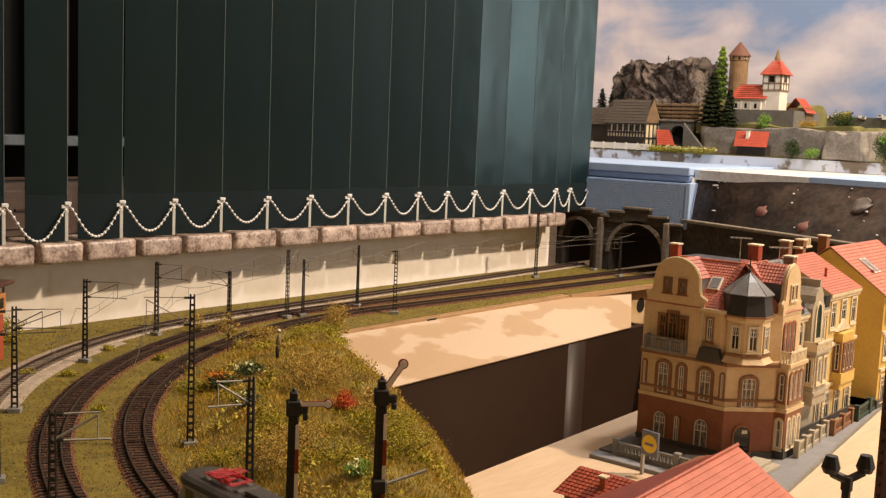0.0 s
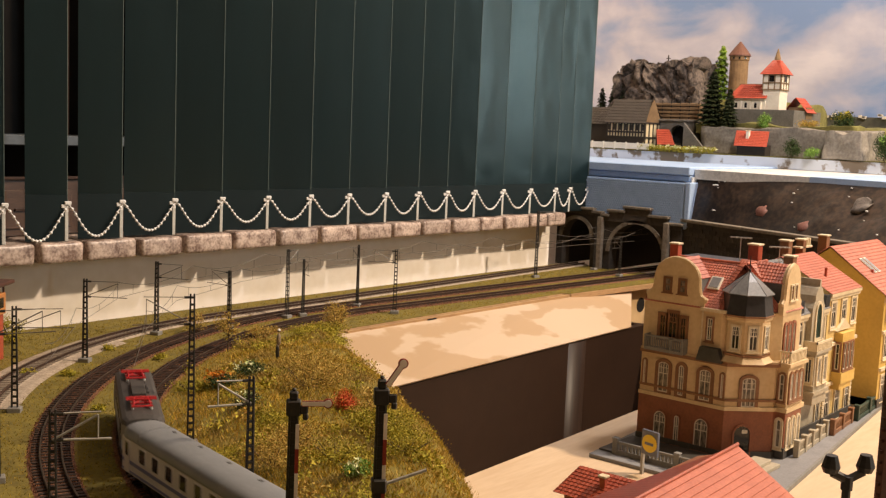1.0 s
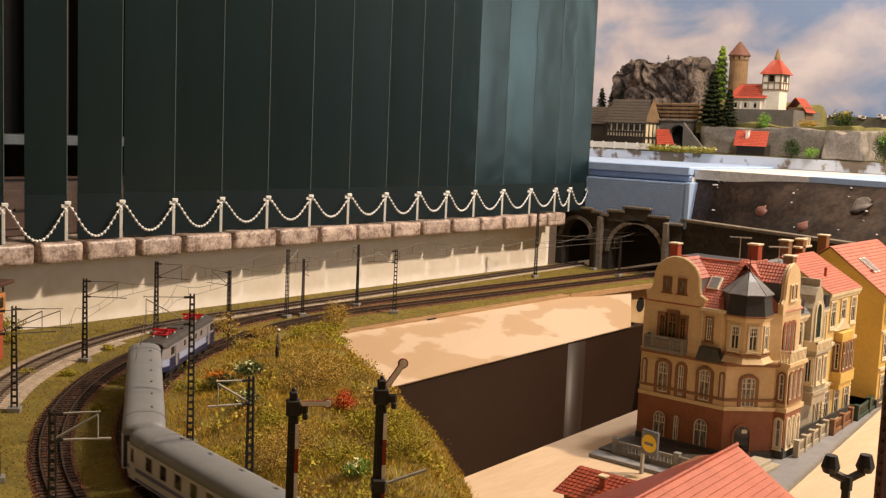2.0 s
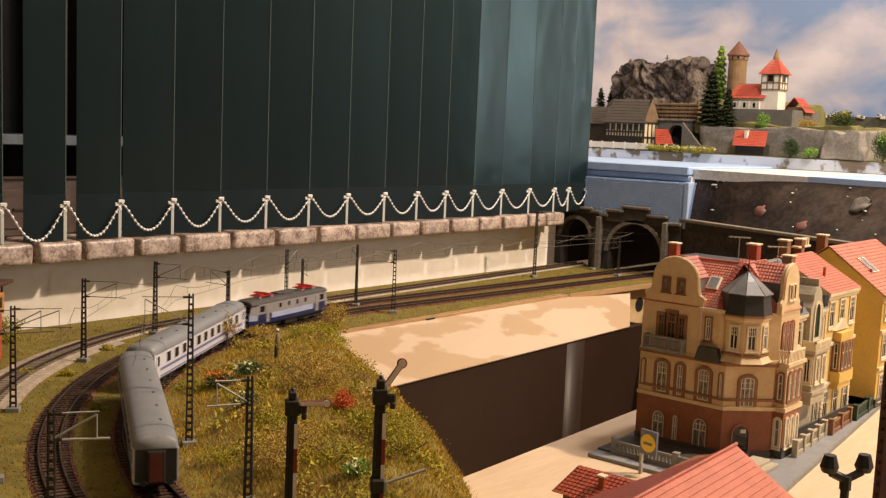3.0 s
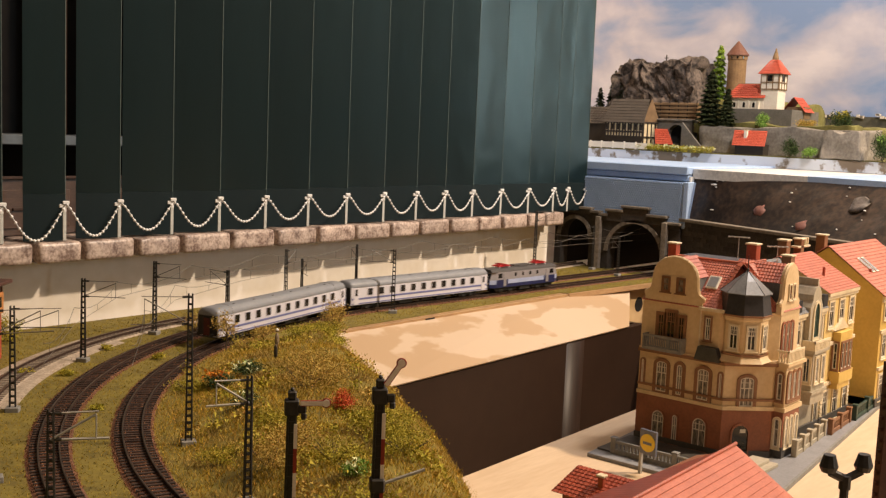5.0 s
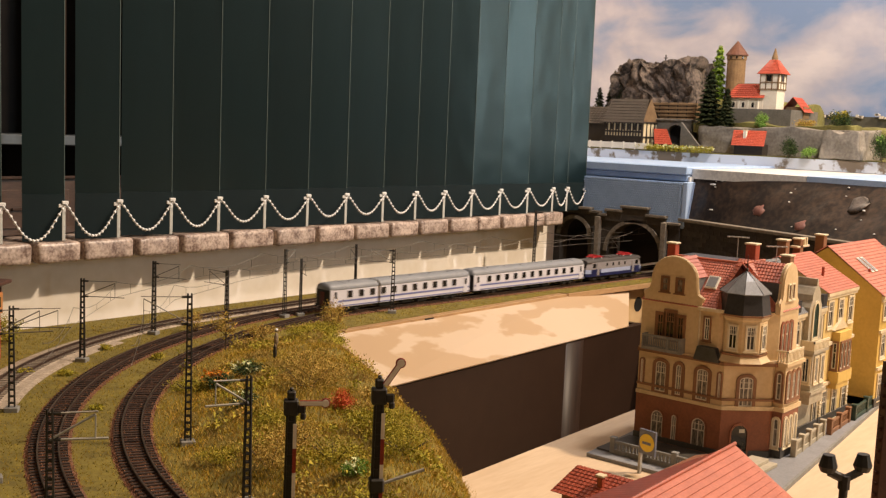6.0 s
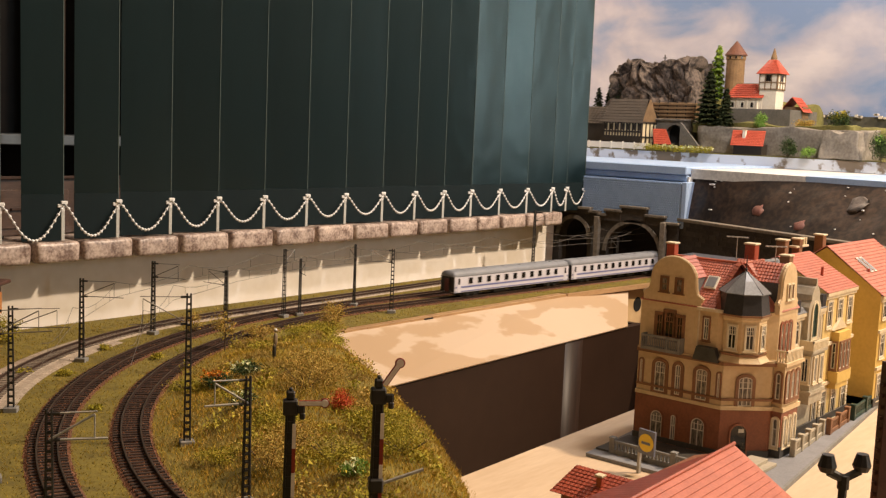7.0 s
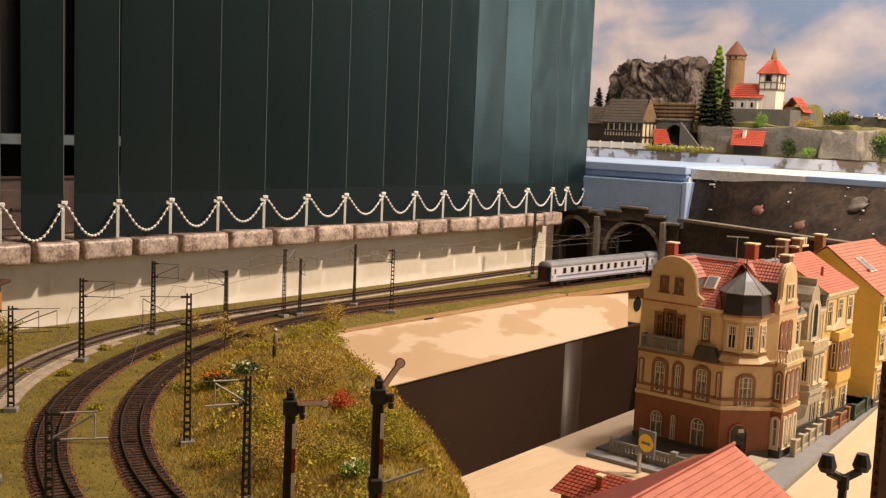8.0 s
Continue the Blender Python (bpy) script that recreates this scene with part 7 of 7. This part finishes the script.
# log walls above the tunnel
lw = thing("log_wall", "brown log retaining wall above the tunnel", "retaining wall")
part("backing", boxes((2.60, 2.615, 1.318, 1.458, 0.326, 0.374)), M["log"], lw)
for i in range(6):
    bm = bmesh.new()
    tube(bm, (2.597, 1.321 + i * 0.0266, 0.325), (2.597, 1.321 + i * 0.0266, 0.384), 0.0018, seg=6)
    part("post", bm, M["timber"], lw)
for j in range(5):
    bm = bmesh.new()
    tube(bm, (2.599, 1.318, 0.333 + j * 0.010), (2.599, 1.458, 0.332 + j * 0.010), 0.0046, seg=6)
    part("log", bm, M["log"], lw)
# summit cross
cr = thing("summit_cross", "small dark cross on the rock", "cross", pose(2.70, 1.475, 0.478))
part("upright", boxes((-0.0012, 0.0012, -0.0012, 0.0012, 0, 0.034)), M["timber"], cr)
part("crossbar", boxes((-0.001, 0.001, -0.006, 0.006, 0.024, 0.026)), M["timber"], cr)
# castle tower
ct = thing("castle_tower", "round brown stone castle tower with conical roof", "tower", pose(2.75, 1.288, 0.37))
def lathe(rows, seg=20):
    b = bmesh.new()
    return loft(b, [[(r * math.cos(2 * math.pi * i / seg), r * math.sin(2 * math.pi * i / seg), z) for i in range(seg)] for r, z in rows])
part("shaft", lathe([(0.0270, 0), (0.0250, 0.05), (0.0245, 0.128), (0.0265, 0.130), (0.0265, 0.141)]), M["tower_stone"], ct)
part("roof", lathe([(0.0300, 0.141), (0.0295, 0.144), (0.0160, 0.162), (0.0015, 0.180)]), M["tower_roof"], ct, "brown conical roof")
for a in (170, 205, 240):
    o = part("slit", boxes((-0.001, 0.001, -0.0022, 0.0022, 0, 0.006)), M["window_dark"], ct)
    o.matrix_basis = pose(0.0262 * math.cos(radians(a)), 0.0262 * math.sin(radians(a)), 0.132, 0, 0, a)
part("curtain_wall", boxes((-0.02, 0.0, -0.085, -0.010, 0.02, 0.066)), M["tower_stone"], ct, "brown castle wall")
# church
ch = thing("church", "white village church with red roofs", "church")
cx0, cx1, cyl, cyr, cz = 2.60, 2.665, 1.236, 1.140, 0.364
part("terrace", boxes((2.585, 2.76, 1.058, 1.245, 0.320, 0.3645)), M["church_grey"], ch, "grey terrace wall")
part("nave", boxes((cx0, cx1, cyr, cyl, 0.3645, 0.394)), M["church_white"], ch)
fc2 = xface(cx0, cyl)
for u in (0.018, 0.044, 0.070):
    window(ch, fc2, u, 0.3675, 0.0090, 0.015, 0.005, M["church_white"], pane=M["window_dark"], bars=0, cross=0, sill=False)
for u in (0.006, 0.031, 0.057, 0.084):
    bm = bmesh.new()
    box(bm, u - 0.002, u + 0.002, -0.005, 0, 0.3645, 0.386, m=fc2)
    part("buttress", bm, M["church_white"], ch)
slab_roof(ch, "nave_roof", M["bright_red"], [((cx0 - 0.006, cyl + 0.006, 0.392), (cx0 - 0.006, cyr - 0.004, 0.392), (cx0 + 0.033, cyr - 0.004, 0.429), (cx0 + 0.033, cyl - 0.012, 0.429)), ((cx1 + 0.006, cyr - 0.004, 0.392), (cx1 + 0.006, cyl + 0.006, 0.392), (cx0 + 0.033, cyl - 0.012, 0.429), (cx0 + 0.033, cyr - 0.004, 0.429))], 7, 16)
tx, ty = 2.625, 1.1270
part("tower", boxes((tx - 0.024, tx + 0.024, ty - 0.0222, ty + 0.0222, 0.3645, 0.413)), M["church_white"], ch)
part("belfry", boxes((tx - 0.025, tx + 0.025, ty - 0.0240, ty + 0.0240, 0.413, 0.454)), M["church_white"], ch, "half-timbered belfry")
for f_ in (xface(tx - 0.025, ty + 0.0240), facing(tx - 0.025, ty - 0.0240, -90)):
    for u in (0.001, 0.016, 0.032, 0.047):
        bm = bmesh.new()
        box(bm, u - 0.0012, u + 0.0012, -0.0016, 0, 0.413, 0.454, m=f_)
        part("post", bm, M["log"], ch)
    for z in (0.415, 0.432, 0.452):
        bm = bmesh.new()
        box(bm, 0, 0.048, -0.0018, 0, z - 0.0012, z + 0.0012, m=f_)
        part("beam", bm, M["log"], ch)
    bm = bmesh.new()
    box(bm, 0.018, 0.030, -0.001, 0, 0.435, 0.450, m=f_)
    part("bell_opening", bm, M["window_dark"], ch)
q = [(tx - 0.031, ty - 0.031), (tx + 0.031, ty - 0.031), (tx + 0.031, ty + 0.031), (tx - 0.031, ty + 0.031)]
k2 = [(tx - 0.008, ty - 0.008), (tx + 0.008, ty - 0.008), (tx + 0.008, ty + 0.008), (tx - 0.008, ty + 0.008)]
slab_roof(ch, "tower_roof", M["bright_red"], [((*q[i], 0.453), (*q[(i + 1) % 4], 0.453), (*k2[(i + 1) % 4], 0.489), (*k2[i], 0.489)) for i in range(4)], 9, 16)
bm = bmesh.new()
for r0, r1, z0, z1 in ((0.0088, 0.0078, 0.488, 0.493), (0.0086, 0.0012, 0.493, 0.518)):
    tube(bm, (tx, ty, z0), (tx, ty, z1), r0, r1, seg=8)
part("spire", bm, M["tower_stone"], ch, "brown pointed spire")
ah = thing("gabled_hut", "brown timber hut with red gable roof", "hut")
part("wall", boxes((2.66, 2.70, 1.057, 1.105, 0.345, 0.374)), M["log"], ah)
slab_roof(ah, "roof", M["bright_red"], [((2.65, 1.05, 0.360), (2.71, 1.05, 0.360), (2.71, 1.083, 0.398), (2.65, 1.083, 0.398)), ((2.71, 1.114, 0.360), (2.65, 1.114, 0.360), (2.65, 1.083, 0.398), (2.71, 1.083, 0.398))], 5, 8)
# red-roofed cottage at the foot of the bank
co = thing("red_roof_cottage", "low cottage with bright red roof and white chimney", "house")
part("wall", boxes((2.462, 2.495, 1.072, 1.144, 0.25, 0.276)), M["timber"], co)
slab_roof(co, "roof", M["bright_red"], [((2.452, 1.148, 0.272), (2.452, 1.064, 0.272), (2.486, 1.074, 0.309), (2.486, 1.159, 0.309))], 10, 24)
chimney(co, 2.472, 1.122, 0.280, 0.308, 0.008, M["church_white"])


def conifer(label, x, y, z, h, r, n, seed, material=None, broad=1.0):
    t = thing("conifer", label, "tree", pose(x, y, z), group="conifers on the upper deck")
    rg = np.random.default_rng(seed)
    bm = bmesh.new()
    tube(bm, (0, 0, -0.004), (0, 0, h * 0.97), 0.0022, 0.0004, seg=6)
    part("trunk", bm, M["twig"], t)
    u = rg.uniform(0, 1, n) ** 0.75
    zc = h * (0.05 + 0.95 * (1 - u))
    rr = r * u ** broad * (0.72 + 0.28 * np.cos(u * 11 * 6.28)) * rg.uniform(0.35, 1.0, n)
    a = rg.uniform(0, 6.283, n)
    c = np.stack([rr * np.cos(a), rr * np.sin(a), zc], 1)
    out = np.stack([np.cos(a), np.sin(a), np.full(n, -0.35)], 1) * (0.006 + 0.006 * u)[:, None]
    side = np.stack([-np.sin(a), np.cos(a), rg.normal(0, 0.4, n)], 1) * 0.003
    v = np.empty((n * 3, 3))
    v[0::3], v[1::3], v[2::3] = c - side, c + side, c + out
    soup("crown", v.tolist(), [(3 * i, 3 * i + 1, 3 * i + 2) for i in range(n)], material or M["leaf_far"], t)
    return t


conifer("tall dark conifer beside the castle hill", 2.53, 1.250, 0.316, 0.140, 0.034, 3400, 1, broad=0.55)
conifer("dark conifer beside the castle hill", 2.52, 1.198, 0.316, 0.096, 0.023, 1700, 2, broad=0.8)
for i, (y, h) in enumerate(((1.610, 0.10), (1.622, 0.125), (1.645, 0.085), (1.590, 0.13), (1.67, 0.075), (1.630, 0.11))):
    conifer("dark conifer beside the rock", 2.66 + 0.02 * (i % 3), y, 0.325, h + 0.02, 0.026, 700, 10 + i)
conifer("dark slim conifer behind the castle hill", 2.80, 1.378, 0.34, 0.165, 0.020, 700, 20)
conifer("bright green poplar on the castle hill", 2.76, 1.342, 0.35, 0.190, 0.028, 2600, 21, M["leaf_poplar"], broad=0.5)
conifer("tiny dark conifers on the skyline", 2.9, 1.03, 0.335, 0.030, 0.006, 160, 22)
bush("round_tree", "round dark green tree on the stone wall", 2.56, 0.928, 0.316, 0.026, 0.046, 900, 0.0050, M["leaf_dark"], 61, category="tree", extra=M["leaf_olive"])
bush("green_bush", "dark round bush at the foot of the wall", 2.450, 1.000, 0.250, 0.020, 0.042, 800, 0.0048, M["leaf_dark"], 62)
bush("green_bush", "bright green low bush at the wall", 2.450, 0.955, 0.250, 0.020, 0.024, 500, 0.0048, M["leaf_bright"], 63)
bush("green_bush", "bright green bush below the church", 2.515, 1.100, 0.316, 0.016, 0.034, 600, 0.0050, M["leaf_bright"], 64)
bush("green_bush", "dark green bush beside the stone end", 2.47, 0.795, 0.250, 0.022, 0.065, 900, 0.0050, M["leaf_dark"], 65, extra=M["leaf_bright"])
bush("green_bush", "olive bushes on the terrace", 2.56, 1.01, 0.322, 0.026, 0.018, 500, 0.0045, M["leaf_tan"], 66)
bush("green_bush", "yellow-green bush by the castle wall", 2.72, 1.235, 0.385, 0.022, 0.030, 500, 0.0050, M["leaf_bright"], 67)
for i in range(9):
    bush("flower_hedge", "olive hedge with yellow blossoms along the fence", 2.432, 1.385 - i * 0.024, 0.250, 0.014, 0.015, 220, 0.0042, M["leaf_olive"], 70 + i, twigs=2, extra=M["blossom_cream"])

# ---- painted sky behind the layout ----
sky = bpy.data.materials.new("painted_sky")
sky.use_nodes = True
nt = sky.node_tree
bs = nt.nodes["Principled BSDF"]
tc = nt.nodes.new("ShaderNodeTexCoord")
mp = nt.nodes.new("ShaderNodeMapping")
mp.inputs["Scale"].default_value = (1.0, 1.6, 3.2)
mp.inputs["Location"].default_value = (0.0, 0.35, 0.2)
nz = nt.nodes.new("ShaderNodeTexNoise")
nz.inputs["Scale"].default_value, nz.inputs["Detail"].default_value, nz.inputs["Distortion"].default_value = 2.2, 6, 0.3
nt.links.new(tc.outputs["Object"], mp.inputs[0])
nt.links.new(mp.outputs[0], nz.inputs[0])
rp = nt.nodes.new("ShaderNodeValToRGB")
els = rp.color_ramp.elements
els[0].position, els[0].color = 0.30, (0.24, 0.36, 0.62, 1)
els[1].position, els[1].color = 0.66, (0.80, 0.76, 0.82, 1)
e = els.new(0.50)
e.color = (0.58, 0.57, 0.68, 1)
spot_map = nt.nodes.new("ShaderNodeMapping")
spot_map.vector_type = "TEXTURE"
spot_map.inputs["Location"].default_value = (3.2, 1.50, 0.82)
spot_map.inputs["Scale"].default_value = (1.0, 0.62, 0.24)
spot = nt.nodes.new("ShaderNodeTexGradient")
spot.gradient_type = "SPHERICAL"
nt.links.new(tc.outputs["Object"], spot_map.inputs[0])
nt.links.new(spot_map.outputs[0], spot.inputs[0])
clear = nt.nodes.new("ShaderNodeMath")
clear.operation = "MULTIPLY_ADD"
clear.inputs[1].default_value = -0.30
nt.links.new(spot.outputs["Fac"], clear.inputs[0])
nt.links.new(nz.outputs[0], clear.inputs[2])
nt.links.new(clear.outputs[0], rp.inputs[0])
nt.links.new(rp.outputs[0], bs.inputs["Base Color"])
bs.inputs["Roughness"].default_value = 0.6
tagged(link_mesh("backdrop", boxes((3.20, 3.21, -0.4, 2.19, 0.2, 1.6)), sky), "painted sky backdrop with soft clouds", "backdrop", kind="structure")
far = mat("distant_land", (0.13, 0.12, 0.085), (0.07, 0.07, 0.055), 0.9, 12, 0.1)
bm = bmesh.new()
top = [(0.0 + i * 0.05, 0.368 + 0.012 * noise.noise((i * 0.6, 0, 0))) for i in range(27)]
prism(bm, [(0.0, 0.25), *[], (1.3, 0.25)] + top[::-1], 0.01, Matrix(((0, 1, 0, 3.17), (1, 0, 0, 0), (0, 0, 1, 0), (0, 0, 0, 1))))
tagged(link_mesh("distant_hills", bm, far), "distant dark hills before the sky", "backdrop", kind="structure")
bm = bmesh.new()
rg = random.Random(9)
for i in range(26):
    y = rg.uniform(0.95, 1.26)
    z = 0.365 + rg.uniform(-0.004, 0.006)
    box(bm, 3.160, 3.168, y, y + rg.uniform(0.006, 0.014), z, z + rg.uniform(0.004, 0.008))
tagged(link_mesh("distant_village", bm, M["church_white"]), "tiny pale houses of a distant village", "backdrop", kind="stuff")

motions()
